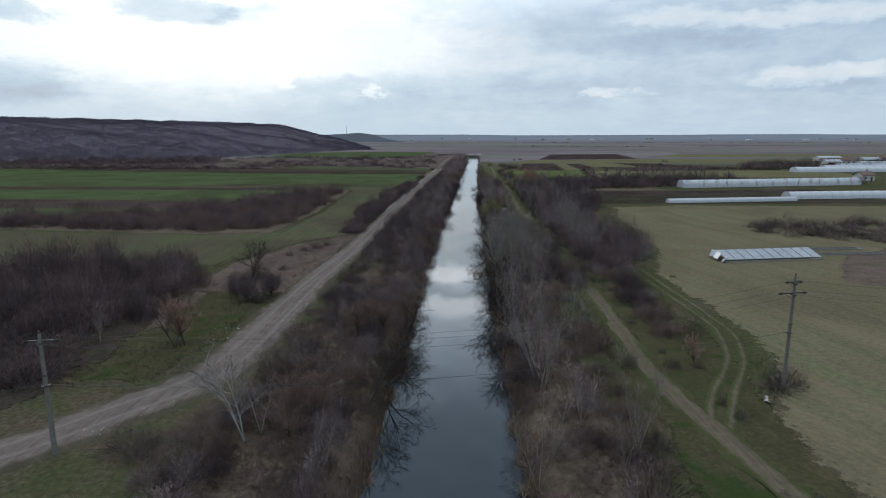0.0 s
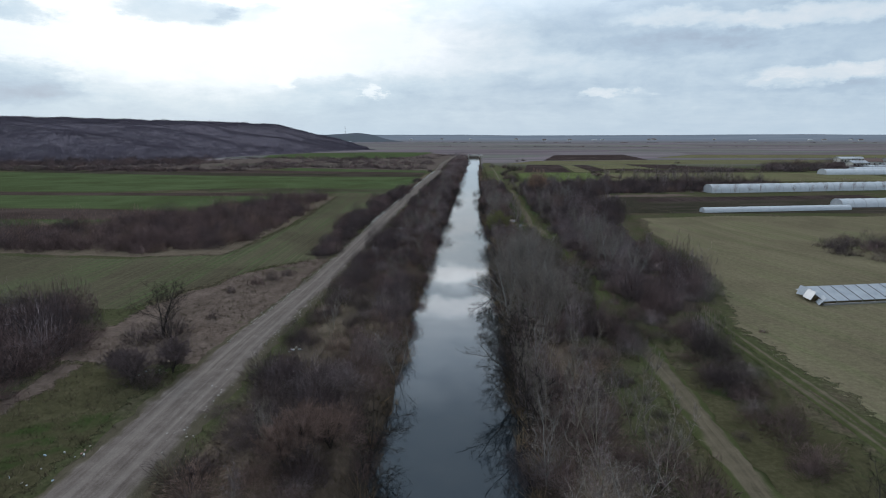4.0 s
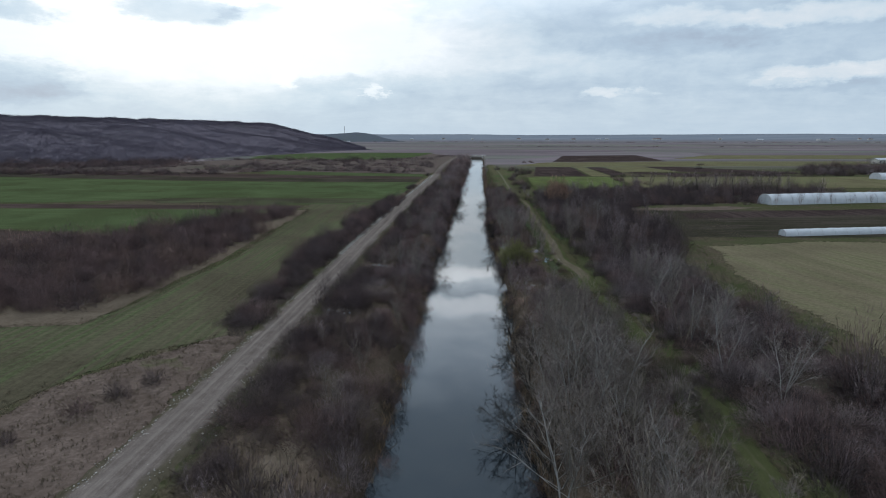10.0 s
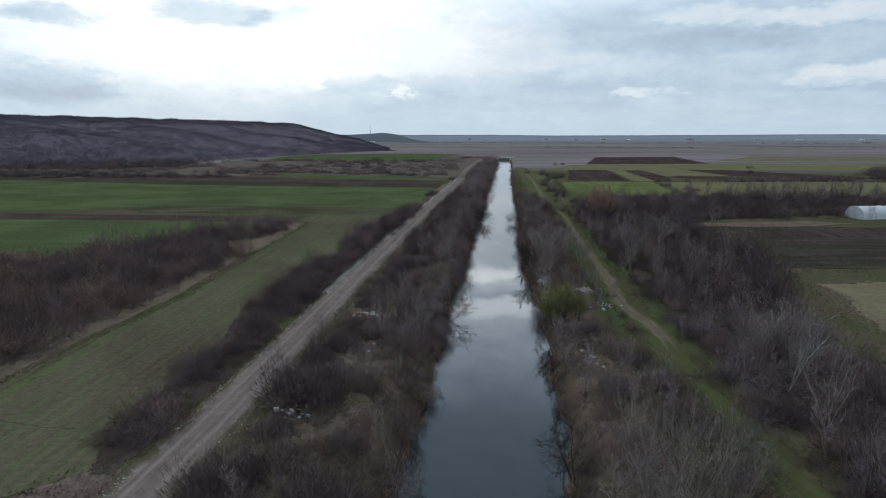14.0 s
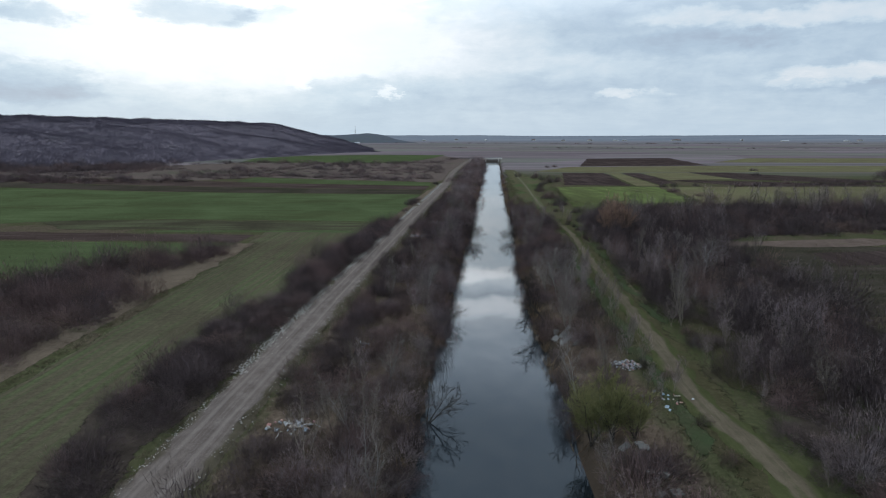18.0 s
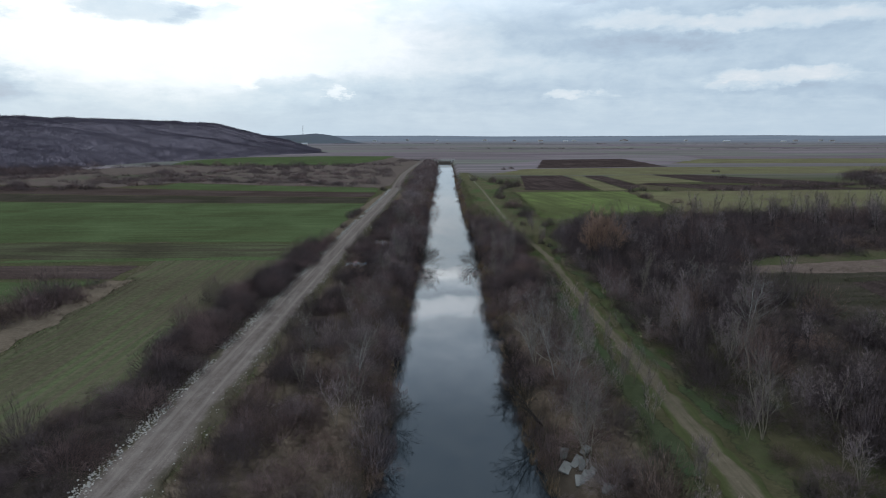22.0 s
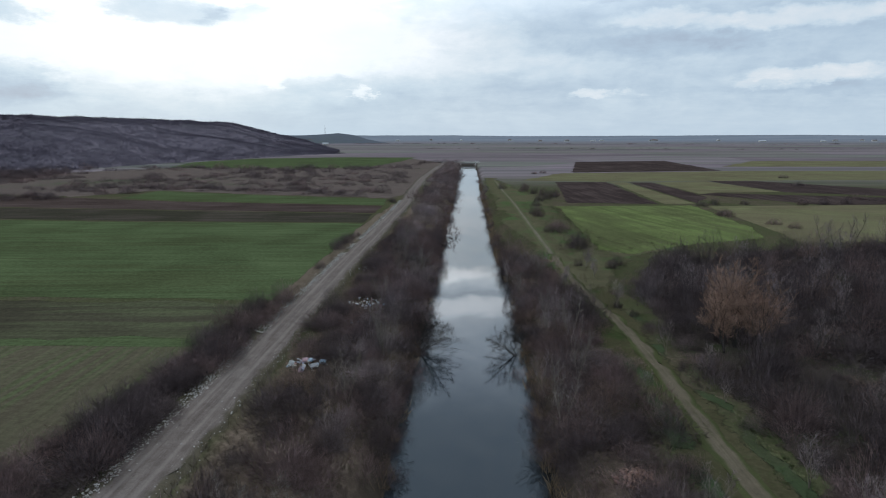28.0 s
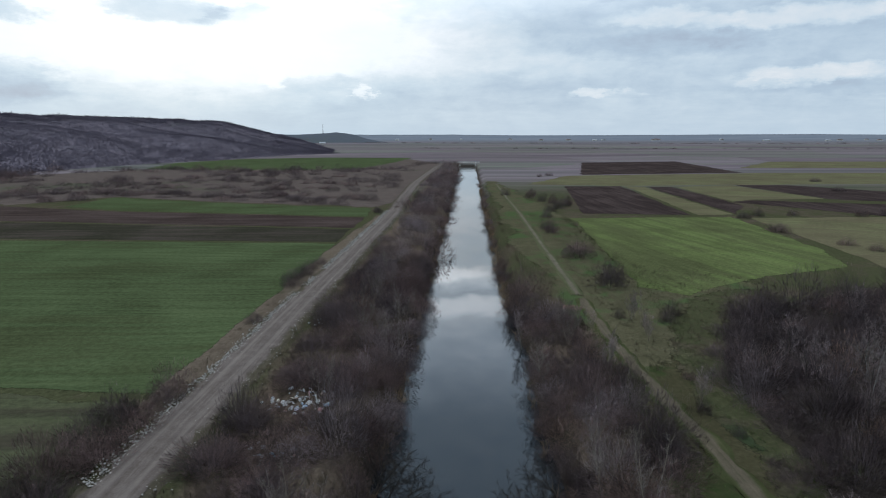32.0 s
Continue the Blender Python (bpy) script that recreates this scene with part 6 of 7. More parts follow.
def far_rise(name, label, points, half, height, seed, mat, last=0.75):
    """A long low rise on the horizon, running through plan points."""
    line, right = ribbon(points, 40.0)
    o = np.linspace(-1, 1, 9)
    s = np.linspace(0, 1, len(line))
    ends = smooth(s, 0, 0.25) * (1 - smooth(s, last, 1))
    h = height * ends * (0.85 + 0.15 * waves(line[:, 0], line[:, 1], 260.0, seed))
    P = line[:, None] + right[:, None] * (o * half)[None, :, None]
    Z = h[:, None] * (np.cos(o * 3.1416) * 0.5 + 0.5)[None] - 1.0 + land(P[..., 0], P[..., 1]) * 0.9
    v = np.concatenate([P, Z[..., None]], -1).reshape(-1, 3)
    me = mesh_of(name, v, grid_faces(len(line), 9)[:, ::-1], mat, smooth_faces=True)
    tagged(part(name, me, None), label, "hill", kind="structure")


# aerial haze put into the base colour as pale blue
FAR_HAZE = soil_material("haze_tinted_rise", (0.115, 0.130, 0.155), (0.150, 0.166, 0.190), (0.185, 0.200, 0.220), (0.13, 0.15, 0.155), 0.004, 0.3, (0.05, 0.05, 0.05))
# the nearer spur gets a darker painted blue haze over its woods
SPUR = soil_material("haze_tinted_spur", (0.066, 0.075, 0.092), (0.088, 0.098, 0.115), (0.112, 0.121, 0.138), (0.082, 0.094, 0.096), 0.01, 0.3, (0.2, 0.2, 0.2))
make_hill()
make_hill_wood()
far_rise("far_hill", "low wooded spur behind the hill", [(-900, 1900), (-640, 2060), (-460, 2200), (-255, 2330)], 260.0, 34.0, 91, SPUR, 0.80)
far_rise("far_ridge", "low ridge along the horizon, tinted blue by painted haze", [(300, 4350), (1300, 4250), (2400, 3850), (3300, 3200)], 220.0, 6.0, 92, FAR_HAZE)
far_rise("far_ridge", "low hills on the horizon, made faint by painted haze", [(-1500, 4100), (-800, 4350), (-100, 4450), (500, 4480)], 200.0, 10.0, 93, FAR_HAZE)

# ---- poles and cables ----
def box(w, d, h, bevel=0.0, taper=1.0, at=(0, 0, 0)):
    """A box standing on its base, with softened edges and an optional taper."""
    bm = bmesh.new()
    bmesh.ops.create_cube(bm, size=1.0)
    for v in bm.verts:
        t = taper if v.co.z > 0 else 1.0
        v.co = Vector((v.co.x * w * t, v.co.y * d * t, (v.co.z + 0.5) * h))
    if bevel:
        bmesh.ops.bevel(bm, geom=bm.edges[:], offset=bevel, segments=1, affect="EDGES")
    bmesh.ops.translate(bm, verts=bm.verts[:], vec=at)
    return bm


def rod(a, b, r0, r1=None, sides=8):
    v, f = tube([a, tuple((np.array(a) + np.array(b)) / 2), b], [r0, (r0 + (r1 or r0)) / 2, r1 or r0], sides)
    n = len(v)
    o = [tuple(range(sides))[::-1], tuple(range(n - sides, n))]
    bm = bmesh.new()
    vs = [bm.verts.new(p) for p in v]
    for t in [*f, *o]:
        bm.faces.new([vs[i] for i in t])
    bmesh.ops.recalc_face_normals(bm, faces=bm.faces[:])
    return bm


def lathe(profile, sides=10):
    """A turned solid: (radius, height) pairs from bottom to top."""
    a = np.arange(sides) * 6.28319 / sides
    bm = bmesh.new()
    rings = [[bm.verts.new((r * math.cos(t), r * math.sin(t), h)) for t in a] for r, h in profile]
    for p, q in zip(rings, rings[1:]):
        for i in range(sides):
            bm.faces.new([p[i], p[(i + 1) % sides], q[(i + 1) % sides], q[i]])
    bm.faces.new(rings[0][::-1])
    bm.faces.new(rings[-1])
    return bm


def insulator(parent, at, way):
    """A string of porcelain sheds hanging out along the line."""
    ob = part("insulator", lathe([(0.02, 0), (0.07, 0.03), (0.03, 0.07), (0.075, 0.10), (0.03, 0.14), (0.075, 0.17), (0.03, 0.21), (0.06, 0.24), (0.02, 0.28)]), CERAMIC, parent, "brown porcelain insulator")
    ob.matrix_local = Matrix.Translation(at) @ Vector(way).to_track_quat("Z", "Y").to_matrix().to_4x4()


def utility_pole(label, at, height, turn, arms, low):
    """A tapered concrete pole. arms: (height, half length); low: height of the bracket of the lower cable."""
    ob = thing("utility_pole", label, "utility pole", at, turn, "poles of the power line")
    part("shaft", box(0.34, 0.26, height + 0.6, 0.03, 0.6, (0, 0, -0.6)), POLE_CONC, ob, "tapered weathered concrete shaft")
    for h, half in arms:
        part("crossarm", box(2 * half, 0.10, 0.10, 0.012, 1.0, (0, 0.16, h)), STEEL, ob, "steel crossarm")
        part("clamp", box(0.34, 0.44, 0.09, 0.01, 1.0, (0, 0.02, h - 0.11)), STEEL, ob)
        for s in (-1, 1):
            part("brace", rod((s * half * 0.7, 0.17, h), (0, 0.14, h - 0.5), 0.018, None, 6), STEEL, ob)
            insulator(ob, (s * half * 0.94, 0.2, h + 0.05), (s * 0.9, 0.3, -0.1))
            insulator(ob, (s * half * 0.94, 0.1, h + 0.05), (s * 0.9, -0.3, -0.1))
            strap = [(s * (half * 0.94 + 0.1 + 0.24 * math.cos(a)), 0.15 + 0.03 * math.sin(a), h + 0.02 + 0.09 * math.sin(a)) for a in np.linspace(0, 6.283, 9)]
            v, f = tube(strap, np.full(9, 0.03), 4)
            part("strap", mesh_of("strap", v, f, STEEL), None, ob, "dark steel strap round the insulators")
    insulator(ob, (0, 0, height - 0.02), (0, 0.1, 1))
    part("bracket", box(0.5, 0.42, 0.07, 0.01, 1.0, (0, 0, low)), STEEL, ob)
    part("collar", box(0.30, 0.26, 0.12, 0.01, 1.0, (0, 0, low + 0.75)), STEEL, ob)
    return ob


utility_pole("grey concrete utility pole with wooden-brown insulators beside the road", (-29.9, 38.6, 0), 9.2, 12, [(8.6, 0.95)], 5.3)
utility_pole("tall grey concrete utility pole in a shrub at the field", (28.9, 51.6, 0), 10.8, 12, [(10.2, 0.55), (9.2, 1.15)], 5.6)


def cable(a, b, sag, r, label, n=28):
    t = np.linspace(0, 1, n)[:, None]
    p = np.array(a) * (1 - t) + np.array(b) * t - np.array((0, 0, 4 * sag)) * t * (1 - t)
    v, f = tube(p, np.full(n, r), 4)
    me = mesh_of("cable", v, f, WIRE, smooth_faces=True)
    tagged(part("cable", me, None), label, "cable", "overhead cables")


for da, db, za, zb in ((-0.9, -1.1, 8.8, 9.4), (0.9, 1.1, 8.8, 9.4), (0.0, 0.3, 9.3, 10.4)):
    cable((-29.9 + da * 0.2, 38.6 + da, za), (28.9 + db * 0.2, 51.6 + db, zb), 2.3, 0.014, "thin bare overhead wire across the canal")
    cable((-29.9 + da * 0.2, 38.6 + da, za), (-88 + da * 0.2, 25.5 + da, za), 2.0, 0.014, "thin bare overhead wire over the thicket")
    cable((28.9 + db * 0.2, 51.6 + db, zb), (92 + db * 0.2, 66 + db, zb - 1), 2.2, 0.014, "thin bare overhead wire over the field")
cable((-29.7, 38.6, 5.4), (28.7, 51.6, 5.7), 1.8, 0.022, "black sagging cable across the canal")
cable((-30.1, 38.6, 5.4), (-88, 25.5, 5.4), 1.5, 0.022, "black sagging cable over the thicket")
for m, at in ((0, (-88, 25.5, 0)), (1, (92, 66, 0))):
    utility_pole("grey concrete utility pole far along the line", at, 9.4, 12, [(8.6, 1.0)], 5.3)


# ---- greenhouses, sheds, houses ----
def arch(width, height, n=11):
    """Points of a greenhouse hoop, from one foot over the top to the other."""
    a = np.linspace(0, math.pi, n)
    return np.stack([-np.cos(a) * width / 2, np.minimum(np.sin(a) ** 0.75, 1) * height], 1)


def tunnel(label, a, b, width, height, mat, bay=4.0, hoop=0.05):
    """A plastic-covered hoop greenhouse from a to b in plan."""
    a, b = np.array(a, float), np.array(b, float)
    ln = float(np.hypot(*(b - a)))
    turn = math.degrees(math.atan2(b[1] - a[1], b[0] - a[0])) - 90
    ob = thing("greenhouse", label, "greenhouse", (a[0], a[1], -0.04), turn, "plastic greenhouses")
    p = arch(width, height)
    n = max(2, int(round(ln / bay)))
    ys = np.linspace(0, ln, 3 * n + 1)
    rows = []
    for i, y in enumerate(ys):
        s = 1.0 if i % 3 == 0 else 0.985
        rows.append(np.c_[p[:, 0] * s, np.full(len(p), y), p[:, 1] * s + 0.02 * math.sin(i * 1.7)])
    me = mesh_of("film", np.concatenate(rows), grid_faces(len(ys), len(p)), mat, smooth_faces=True)
    part("film", me, None, ob, "milky plastic film cover")
    for y in (0.02, ln - 0.02):
        bm = bmesh.new()
        f = bm.faces.new([bm.verts.new((x * 0.985, y, z * 0.985)) for x, z in p])
        r = bmesh.ops.extrude_face_region(bm, geom=[f])
        bmesh.ops.translate(bm, verts=[v for v in r["geom"] if isinstance(v, bmesh.types.BMVert)], vec=(0, 0.04, 0))
        wall = part("end_wall", bm, FOIL_DIM, ob, "plastic end wall")
        door = part("door", box(1.4 if height > 2 else 0.6, 0.06, min(2.0, height * 0.7), 0.01, 1.0, (0, y - 0.06 if y < 1 else y + 0.08, 0)), FOIL_DIM, wall)
    hv, hf = tube(np.c_[p[:, 0] * 1.01, np.zeros(len(p)), p[:, 1] * 1.01], np.full(len(p), hoop), 4)
    me = mesh_of("hoop", hv, hf, FRAME, smooth_faces=True)
    for i in range(n + 1):
        h = part("hoop", me, None, ob)
        h.location = (0, ln * i / n, 0)
    return ob


tunnel("long white plastic greenhouse with hoops", (95.5, 268.6), (184, 288), 6.4, 3.3, FOIL)
tunnel("low white plastic tunnel", (69.3, 206), (117, 215), 2.6, 1.5, FOIL, 3.0, 0.03)
tunnel("white plastic greenhouse beside the low tunnel", (117.5, 222), (190, 232), 5.5, 2.6, FOIL)
tunnel("far white plastic greenhouse", (206, 384), (300, 396), 8.0, 3.2, FOIL, 6.0)
tunnel("far white plastic greenhouse", (234, 402), (345, 418), 8.0, 3.4, FOIL, 6.0)
tunnel("far white plastic greenhouse", (262, 432), (360, 448), 8.0, 3.2, FOIL_DIM, 6.0)
tunnel("far white plastic greenhouse", (300, 470), (400, 486), 8.0, 3.2, FOIL, 6.0)


def lean_shed():
    """A broken low glasshouse with sheet panels and a tumbled gable."""
    ob = thing("low_shed", "low pale glasshouse with ten roof panels and broken gable", "shed", (47.6, 107.8, -0.04), 10.6)
    ln, deep, eave, ridge, n = 19.5, 5.0, 0.55, 1.7, 10
    for i in range(n):
        x0 = ln * i / n
        bm = bmesh.new()
        vs = [(x0 + 0.05, 0, eave), (x0 + ln / n - 0.05, 0, eave), (x0 + ln / n - 0.05, deep * 0.72, ridge), (x0 + 0.05, deep * 0.72, ridge)]
        f = bm.faces.new([bm.verts.new(v) for v in vs])
        r = bmesh.ops.extrude_face_region(bm, geom=[f])
        bmesh.ops.translate(bm, verts=[v for v in r["geom"] if isinstance(v, bmesh.types.BMVert)], vec=(0, -0.01, 0.035))
        part("roof_panel", bm, ROOF_PANEL, ob)
    for i in range(n + 1):
        x = ln * i / n
        part("rafter", rod((x, -0.03, eave + 0.03), (x, deep * 0.72, ridge + 0.03), 0.055, None, 6), STEEL, ob)
        part("post", rod((x, 0, 0), (x, 0, eave), 0.035, None, 6), FRAME, ob)
        part("back_post", rod((x, deep * 0.72, 0), (x, deep * 0.72, ridge), 0.035, None, 6), FRAME, ob)
    part("back_slope", box(ln, deep * 0.34, 0.05, 0.01, 1.0, (ln / 2, deep * 0.88, 0.9)), FOIL_DIM, ob)
    part("plinth", box(ln + 0.3, 0.25, 0.30, 0.02, 1.0, (ln / 2, -0.05, 0)), CONCRETE, ob)
    for (x, y, z, rz, rx) in ((-0.4, 0.6, 0.15, 62, 38), (-0.9, 2.0, 0.5, 80, 30), (-0.6, 3.2, 0.6, 100, 26)):
        g = part("gable_sheet", box(1.9, 0.05, 1.3, 0.01), FOIL_DIM, ob, "loose pale sheet leaning at the gable")
        g.matrix_local = pose(x, y, z, rx, 0, rz)


ROOF_PANEL = plain_material("dull_pale_panel", (0.22, 0.235, 0.255), (0.36, 0.375, 0.395), 1.0, 0.4, 0.0, 0.2, 0.4)
lean_shed()


def bed_frame(x, y, turn, ln):
    ob = thing("bed_frame", "pale wooden seedbed frame lying on weedy ground", "bed frame", (x, y, -0.03), turn, "seedbed frames")
    for s in (0, 1.6):
        part("rail", box(ln, 0.09, 0.32, 0.01, 1.0, (ln / 2, s, 0)), CONCRETE, ob)
    for i in range(int(ln / 2) + 1):
        part("crossbar", box(0.07, 1.6, 0.07, 0.01, 1.0, (i * 2.0, 0.8, 0.28)), CONCRETE, ob)


bed_frame(69.5, 115.5, 4, 12)
bed_frame(83.0, 116.5, 5, 14)
bed_frame(70.5, 120.5, 5, 10)
bed_frame(86.0, 121.5, 3, 16)


def house(label, x, y, turn, w, d, wall, roof_mat, roof_h):
    """A small rural house or barn with a gabled roof, doors and windows."""
    ob = thing("house", label, "house", (x, y, -0.04), turn, "village houses")
    part("wall", box(w, d, 3.0, 0.03), PLASTER if wall else CONCRETE, ob)
    bm = bmesh.new()
    o = 0.45
    prof = [(-d / 2 - o, 2.85), (0, 2.85 + roof_h), (d / 2 + o, 2.85), (d / 2 + o, 3.02), (0, 3.05 + roof_h), (-d / 2 - o, 3.02)]
    A = [bm.verts.new((-w / 2 - o, yy, zz)) for yy, zz in prof]
    B = [bm.verts.new((w / 2 + o, yy, zz)) for yy, zz in prof]
    for i in range(6):
        bm.faces.new([A[i], A[(i + 1) % 6], B[(i + 1) % 6], B[i]])
    bm.faces.new(A[::-1])
    bm.faces.new(B)
    bmesh.ops.recalc_face_normals(bm, faces=bm.faces[:])
    roof = part("roof", bm, roof_mat, ob)
    part("chimney", box(0.6, 0.6, 1.3, 0.02, 1.0, (w * 0.2, 0.3, 2.7 + roof_h)), CONCRETE, roof)
    for s in (-1, 1):
        gb = bmesh.new()
        f = gb.faces.new([gb.verts.new((s * (w / 2 - 0.12), yy, zz)) for yy, zz in ((-d / 2, 2.9), (d / 2, 2.9), (0, 2.9 + roof_h * 0.97))])
        r = bmesh.ops.extrude_face_region(gb, geom=[f])
        bmesh.ops.translate(gb, verts=[v for v in r["geom"] if isinstance(v, bmesh.types.BMVert)], vec=(s * 0.1, 0, 0))
        bmesh.ops.recalc_face_normals(gb, faces=gb.faces[:])
        part("gable", gb, PLASTER, ob)
    for i in range(max(2, int(w / 3))):
        xx = -w / 2 + (i + 0.5) * w / max(2, int(w / 3))
        if i == 1:
            part("door", box(1.0, 0.1, 2.05, 0.02, 1.0, (xx, -d / 2 - 0.02, 0)), BARK, ob)
        else:
            win = part("window", box(1.1, 0.08, 1.2, 0.01, 1.0, (xx, -d / 2 - 0.02, 1.0)), FRAME, ob)
            part("pane", box(0.95, 0.05, 1.05, 0.0, 1.0, (xx, -d / 2 - 0.05, 1.07)), GLASS_DARK, win)


for label, x, y, turn, w, d, wl, rf, rh in [
    ("small white house with a dark roof behind the greenhouse", 203, 312, 10, 7, 6, 1, ROOF, 1.8),
    ("low white farmhouse with a grey roof", 280, 470, 8, 12, 7, 1, ROOF_GREY, 1.6), ("white village house with a red-brown roof", 305, 492, -6, 11, 7, 1, ROOF, 2.2), ("grey barn with a sheet roof", 335, 512, 12, 16, 8, 0, ROOF_GREY, 2.0),
    ("pale village house with a red-brown roof", 365, 540, 4, 10, 8, 1, ROOF, 2.4), ("long low white barn", 325, 552, 9, 22, 8, 1, ROOF_GREY, 1.4), ("white village house among bare trees", 400, 520, -10, 11, 8, 1, ROOF, 2.2), 
    ("white far farm building", 1150, 2500, 4, 26, 10, 1, ROOF_GREY, 3), ("white far farm building", 560, 2700, 0, 20, 10, 1, ROOF_GREY, 3), ("white far farm building", 1900, 2600, 10, 30, 12, 1, ROOF_GREY, 3), ("white far farm building", -330, 1700, 10, 14, 9, 1, ROOF_GREY, 2.5), ("white far farm building", 880, 2900, 0, 22, 10, 1, ROOF, 3),
]:
    house(label, x, y, turn, w, d, wl, rf, rh)


def far_house(x, y, z, turn, w, wall, roof_mat):
    """A house so far off that only its walls, roof and windows show."""
    ob = thing("house", "small pale house far off below the wooded spur" if z > 1 else "small pale house far off on the plain", "house", (x, y, z), turn, "far houses")
    part("wall", box(w, 8, 4.0, 0.05), wall, ob)
    part("roof", box(w + 1.0, 9, 2.6, 0.05, 0.45, (0, 0, 4.0)), roof_mat, ob)
    for i in (-1, 1):
        part("window", box(1.6, 0.12, 1.5, 0.0, 1.0, (i * w * 0.25, -4.05, 1.3)), GLASS_DARK, ob)


FAR = random.Random(12)
for n in range(13):  # on the spur's slope and at its foot
    f = n / 12
    x, y = -560 + 235 * f + FAR.uniform(-12, 12), 1980 + 190 * f + FAR.uniform(-25, 25)
    far_house(x, y, FAR.uniform(2.0, 9.0), FAR.uniform(-20, 20), FAR.uniform(9, 16), PLASTER, FAR.choice([ROOF, ROOF_GREY]))
for n in range(16):  # a thin line of farms before the horizon
    far_house(-250 + 150 * n + FAR.uniform(-50, 50), FAR.uniform(2500, 3100), 0.0, FAR.uniform(-20, 20), FAR.uniform(10, 22), PLASTER, FAR.choice([ROOF, ROOF_GREY]))


def mast():
    ob = thing("radio_mast", "thin far lattice radio mast on the wooded spur", "mast", (-441, 2206, 26), 0)
    for s in range(3):
        a = s * 2.094
        part("leg", rod((1.2 * math.cos(a), 1.2 * math.sin(a), 0), (0.4 * math.cos(a), 0.4 * math.sin(a), 30), 0.25, 0.15, 5), STEEL, ob)
    for i in range(6):
        part("ring", lathe([(1.2 - i * 0.14, i * 5.0), (1.2 - i * 0.14, i * 5.0 + 0.3)], 6), STEEL, ob)


mast()


def footbridge():
    y = CANAL_END - 1.0
    ob = thing("footbridge", "pale concrete footbridge across the canal's end", "bridge", (float(mid(y)), y, -0.1), 0)
    part("deck", box(19, 2.6, 0.6, 0.04), PLASTER, ob)
    for s in (-1, 1):
        part("pier", box(1.0, 2.6, 2.9, 0.05, 1.0, (s * 6.2, 0, -2.9)), PLASTER, ob)
        part("rail", rod((-9.3, s * 1.2, 1.45), (9.3, s * 1.2, 1.45), 0.06, None, 6), FRAME, ob)
        for i in range(7):
            part("rail_post", rod((-9 + 3 * i, s * 1.2, 0.4), (-9 + 3 * i, s * 1.2, 1.45), 0.05, None, 6), FRAME, ob)


footbridge()


# ---- rubbish, rubble and stones ----
def pebble(seed, squash=0.7):
    r = random.Random(seed)
    bm = bmesh.new()
    bmesh.ops.create_icosphere(bm, subdivisions=1, radius=0.5)
    for v in bm.verts:
        v.co *= r.uniform(0.75, 1.15)
        v.co.z *= squash
    me = bpy.data.meshes.new("stone")
    bm.to_mesh(me)
    bm.free()
    return me


def bent_sheet(seed):
    """A crumpled sheet with thickness."""
    r = random.Random(seed)
    bm = bmesh.new()
    g = bmesh.ops.create_grid(bm, x_segments=3, y_segments=2, size=0.5)
    for v in bm.verts:
        v.co.z = r.uniform(-0.12, 0.18)
    e = bmesh.ops.extrude_face_region(bm, geom=bm.faces[:])
    bmesh.ops.translate(bm, verts=[v for v in e["geom"] if isinstance(v, bmesh.types.BMVert)], vec=(0, 0, 0.03))
    me = bpy.data.meshes.new("sheet")
    bm.to_mesh(me)
    bm.free()
    return me


def mesh_from(bm, name):
    me = bpy.data.meshes.new(name)
    bm.to_mesh(me)
    bm.free()
    return me


PIECES = {
    "bag": [pebble(1, 0.75), pebble(2, 0.6)],
    "sheet": [bent_sheet(3), bent_sheet(4)],
    "box": [mesh_from(box(1.0, 0.7, 0.6, 0.04), "box")],
    "board": [mesh_from(box(1.8, 0.22, 0.05, 0.01), "board")],
}
for some in PIECES.values():
    for me in some:
        me.materials.append(LITTER)
BRICKS = [mesh_from(box(0.5, 0.25, 0.2, 0.02), "brick"), pebble(7, 0.8)]
for me in BRICKS:
    me.materials.append(RUBBLE)


def heap(label, x, y, radius, count, seed, size=(0.12, 0.4), name="rubbish_heap", category="rubbish heap", pieces=None, flat=0.5):
    r = random.Random(seed)
    z = float(land(x, y))
    ob = thing(name, label, category, (x, y, z), 0, "dumped heaps")
    for i in range(count):
        a, d = r.uniform(0, 6.28), radius * r.uniform(0, 1) ** 0.7
        px, py = d * math.cos(a) * 1.3, d * math.sin(a)
        up = max(0.0, (1 - d / radius)) * flat * r.uniform(0.0, 1.0)
        kind = r.choice(["bag", "bag", "sheet", "box", "sheet", "board"]) if pieces is None else "brick"
        me = r.choice(PIECES[kind]) if pieces is None else r.choice(pieces)
        o = new(kind, me)
        o.parent = ob
        s = r.uniform(*size)
        ground = float(land(x + px, y + py)) - z
        o.matrix_local = Matrix.LocRotScale((px, py, ground + up + s * 0.18), Euler((r.uniform(-0.6, 0.6), r.uniform(-0.6, 0.6), r.uniform(0, 6.28))), (s, s * r.uniform(0.6, 1.2), s))
    return ob


heap("heap of white and coloured rubbish on the grass bank", 12.0, 185.0, 1.2, 190, 1, (0.08, 0.26), flat=0.6)
heap("scattered rubbish on the grass by the track", 13.4, 177.5, 2.6, 26, 2, (0.12, 0.34), flat=0.1)
heap("dumped rubbish with boards beside the road", -15.9, 257.2, 1.5, 46, 3, (0.2, 0.6), flat=0.6)
heap("scattered white rubbish in the bank scrub", -12.9, 279.0, 2.6, 85, 4, (0.15, 0.42), flat=0.3)
heap("scattered rubbish in the bank scrub", -13.6, 270.5, 1.8, 30, 5, (0.15, 0.36), flat=0.2)
heap("rubbish in dry grass on the road's edge", -17.0, 144.5, 1.4, 22, 6, (0.18, 0.45), flat=0.3)
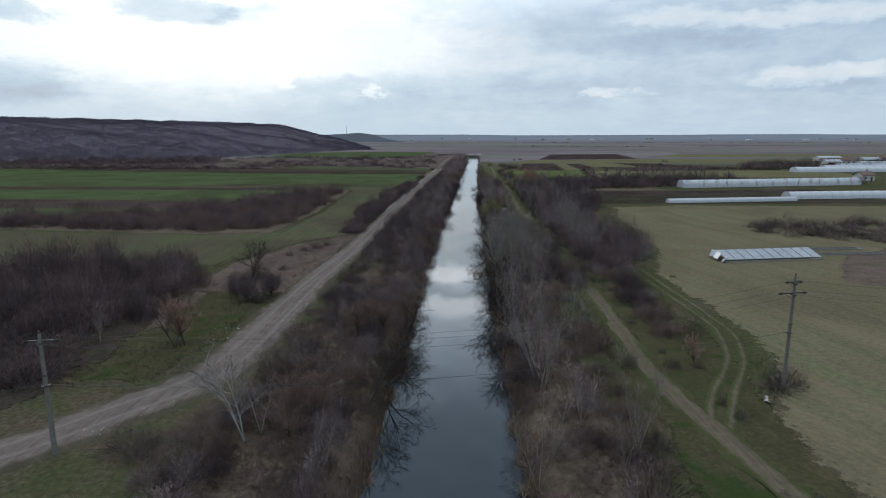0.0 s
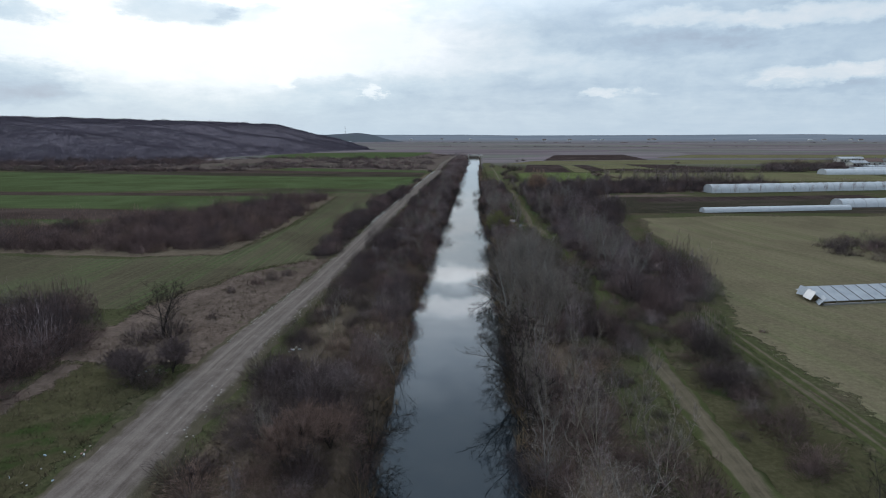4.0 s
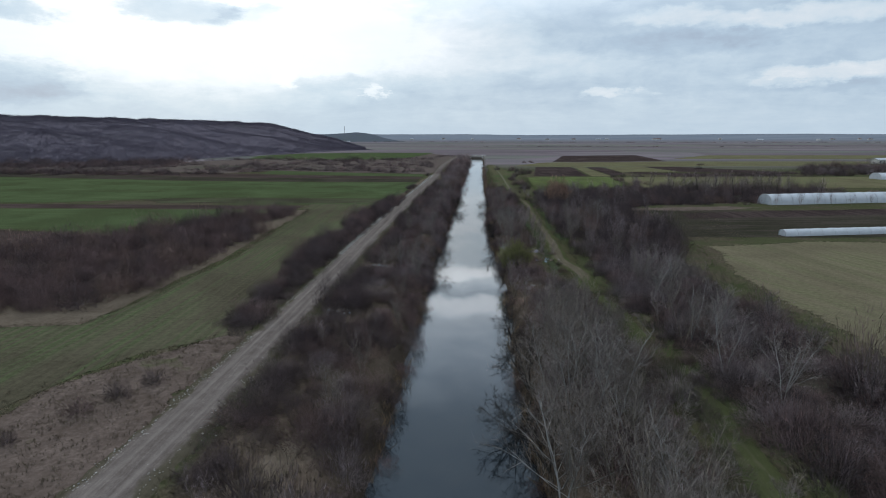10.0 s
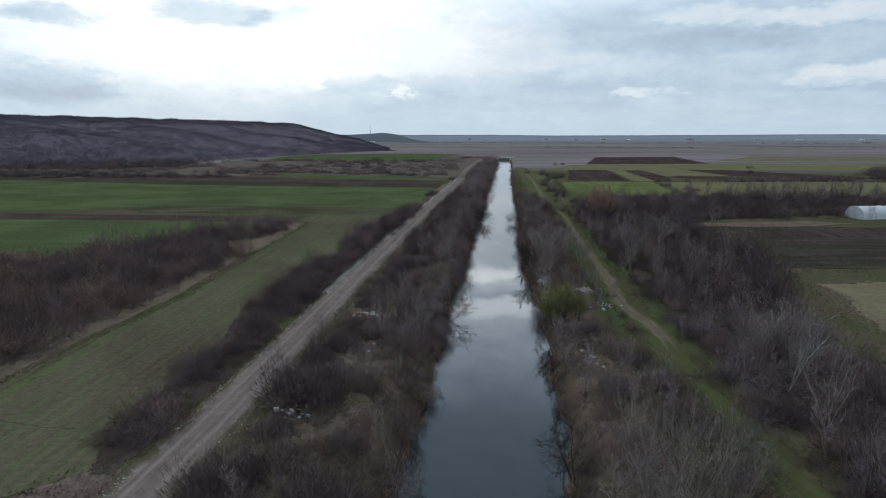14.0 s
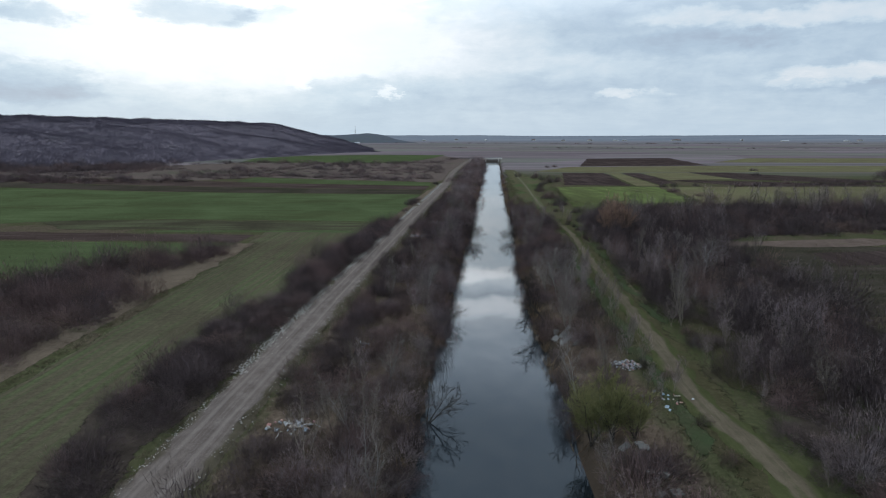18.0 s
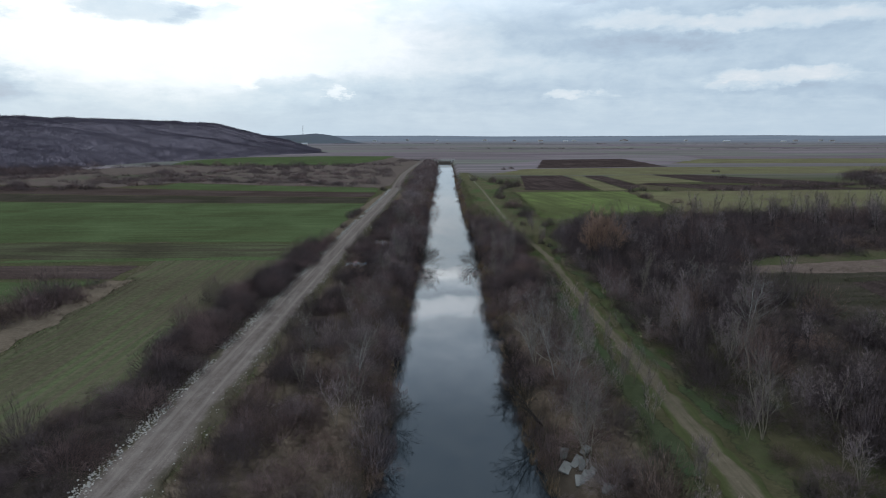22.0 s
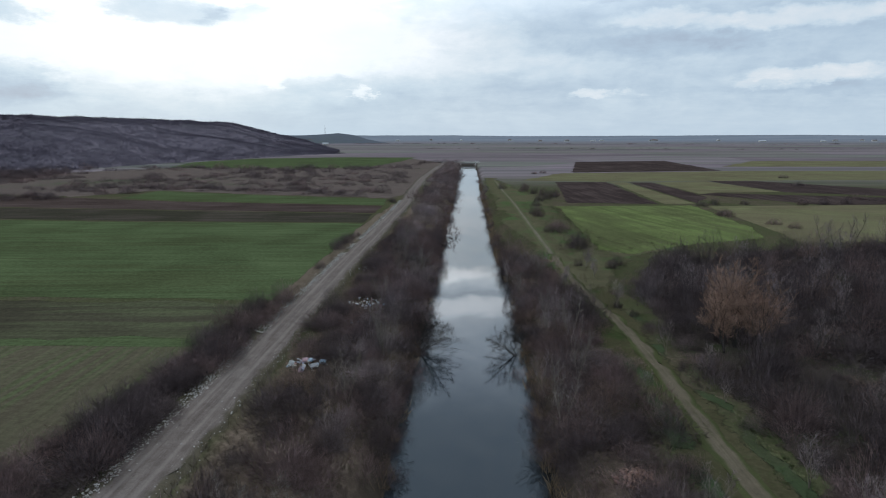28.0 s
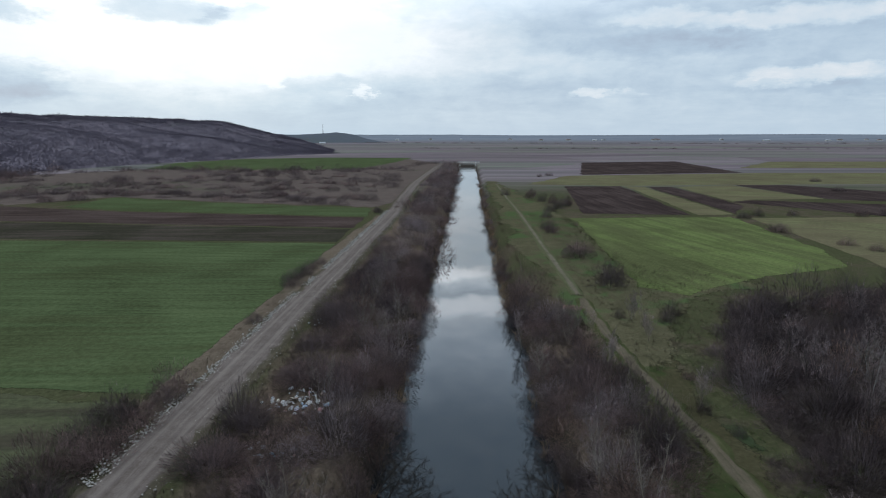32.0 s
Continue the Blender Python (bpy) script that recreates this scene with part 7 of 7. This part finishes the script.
heap("rubbish in dry grass on the road's edge", -16.2, 170.6, 1.6, 34, 7, (0.2, 0.5), flat=0.4)
heap("a little white rubbish in the bank scrub", -14.8, 189.0, 0.8, 12, 8, (0.18, 0.4), flat=0.2)
heap("small white rubbish in the roadside grass", -30.6, 82.0, 1.2, 12, 9, (0.15, 0.35), flat=0.1)
heap("dumped sheet metal and branches beside the road", -18.0, 88.6, 0.9, 9, 10, (0.15, 0.4), flat=0.15)
heap("white rubbish among shrubs below the road", -15.0, 300.0, 2.0, 24, 11, (0.15, 0.4), flat=0.2)
heap("scattered litter on the canal bank", -14.4, 160.0, 3.0, 20, 12, (0.14, 0.34), flat=0.1)
heap("litter along the road's grassy edge", -27.4, 66.0, 3.0, 18, 13, (0.10, 0.25), flat=0.05)
heap("heap of brick rubble on the bank", 10.4, 238.6, 1.2, 170, 14, (0.14, 0.36), "rubble_heap", "rubble heap", BRICKS, 0.5)
heap("small heap of broken bricks by the path", 14.5, 306.6, 1.1, 110, 15, (0.16, 0.4), "rubble_heap", "rubble heap", BRICKS, 0.3)
heap("white sack and rubbish by the field track", 27.0, 49.6, 0.7, 5, 16, (0.3, 0.6), flat=0.1)


def slab_row(label, points, seed, size):
    """Broken concrete slabs lying on the bank."""
    r = random.Random(seed)
    for x, y in points:
        for i in range(3):
            px, py = x + r.uniform(-1.0, 1.0), y + r.uniform(-1.4, 1.4)
            w = r.uniform(*size)
            ob = part("concrete_slab", box(w, w * r.uniform(0.5, 0.9), 0.14, 0.02), CONCRETE)
            tagged(ob, label, "concrete slab", "broken slabs")
            s = (float(land(px + 0.4, py)) - float(land(px - 0.4, py))) / 0.8
            ob.matrix_world = pose(px, py, float(land(px, py)) - 0.03, r.uniform(-6, 6), -math.degrees(math.atan(s)) + r.uniform(-6, 6), r.uniform(0, 90))


slab_row("broken pale concrete slab on the canal bank", [(9.1, 157), (9.0, 160), (9.2, 163), (9.0, 166), (9.2, 169)], 21, (0.4, 0.9))
slab_row("pale concrete slab on the canal slope", [(7.6, 193.6), (7.4, 195.6), (7.9, 197)], 22, (0.7, 1.2))


def stone_berm(name, label, points, count, spread, size, seed, mat):
    """Loose stones pushed to the road's edge."""
    line, right = ribbon(points, 0.5)
    rng = np.random.RandomState(seed)
    base = pebble(9)
    bv = np.array([v.co for v in base.vertices])
    bf = np.array([tuple(p.vertices) for p in base.polygons])
    i = rng.randint(0, len(line), count)
    keep = waves(line[i, 0], line[i, 1], 18.0, seed) > -0.7
    i = i[keep]
    n = len(i)
    p = line[i] + right[i] * rng.normal(0, spread, n)[:, None] + rng.uniform(-0.25, 0.25, (n, 2))
    s = rng.uniform(*size, n) * rng.uniform(0.5, 1.0, n)
    a = rng.uniform(0, 6.28, n)
    c, d = np.cos(a)[:, None], np.sin(a)[:, None]
    v = np.stack([bv[None, :, 0] * c - bv[None, :, 1] * d, bv[None, :, 0] * d + bv[None, :, 1] * c, np.repeat(bv[None, :, 2], n, 0)], -1) * s[:, None, None]
    v += np.stack([p[:, 0], p[:, 1], land(p[:, 0], p[:, 1]) + s * 0.2 + 0.17], -1)[:, None]
    f = (bf[None] + (np.arange(n) * len(bv))[:, None, None]).reshape(-1, 3)
    me = mesh_of(name, v.reshape(-1, 3), f, mat)
    tagged(part(name, me, None), label, "stones", kind="stuff")


left_edge = [(x - 2.05, y) for x, y in road_line[13:20]]
thin_edge = [(x - 1.95, y) for x, y in road_line[10:14]]
right_edge = [(x + 2.1, y) for x, y in road_line[4:22]]
stone_berm("road_stones", "pale broken stones piled along the road's edge", left_edge, 8500, 0.36, (0.08, 0.25), 31, STONES)
stone_berm("road_stones", "thin line of stones along the road's edge", thin_edge, 1300, 0.22, (0.06, 0.18), 34, STONES)
stone_berm("road_stones", "small stones scattered along the road's edge", right_edge, 2600, 0.55, (0.06, 0.22), 32, STONES)
stone_berm("road_stones", "loose gravel stones on the road", road_line[3:20], 1600, 1.1, (0.04, 0.11), 33, STONES)
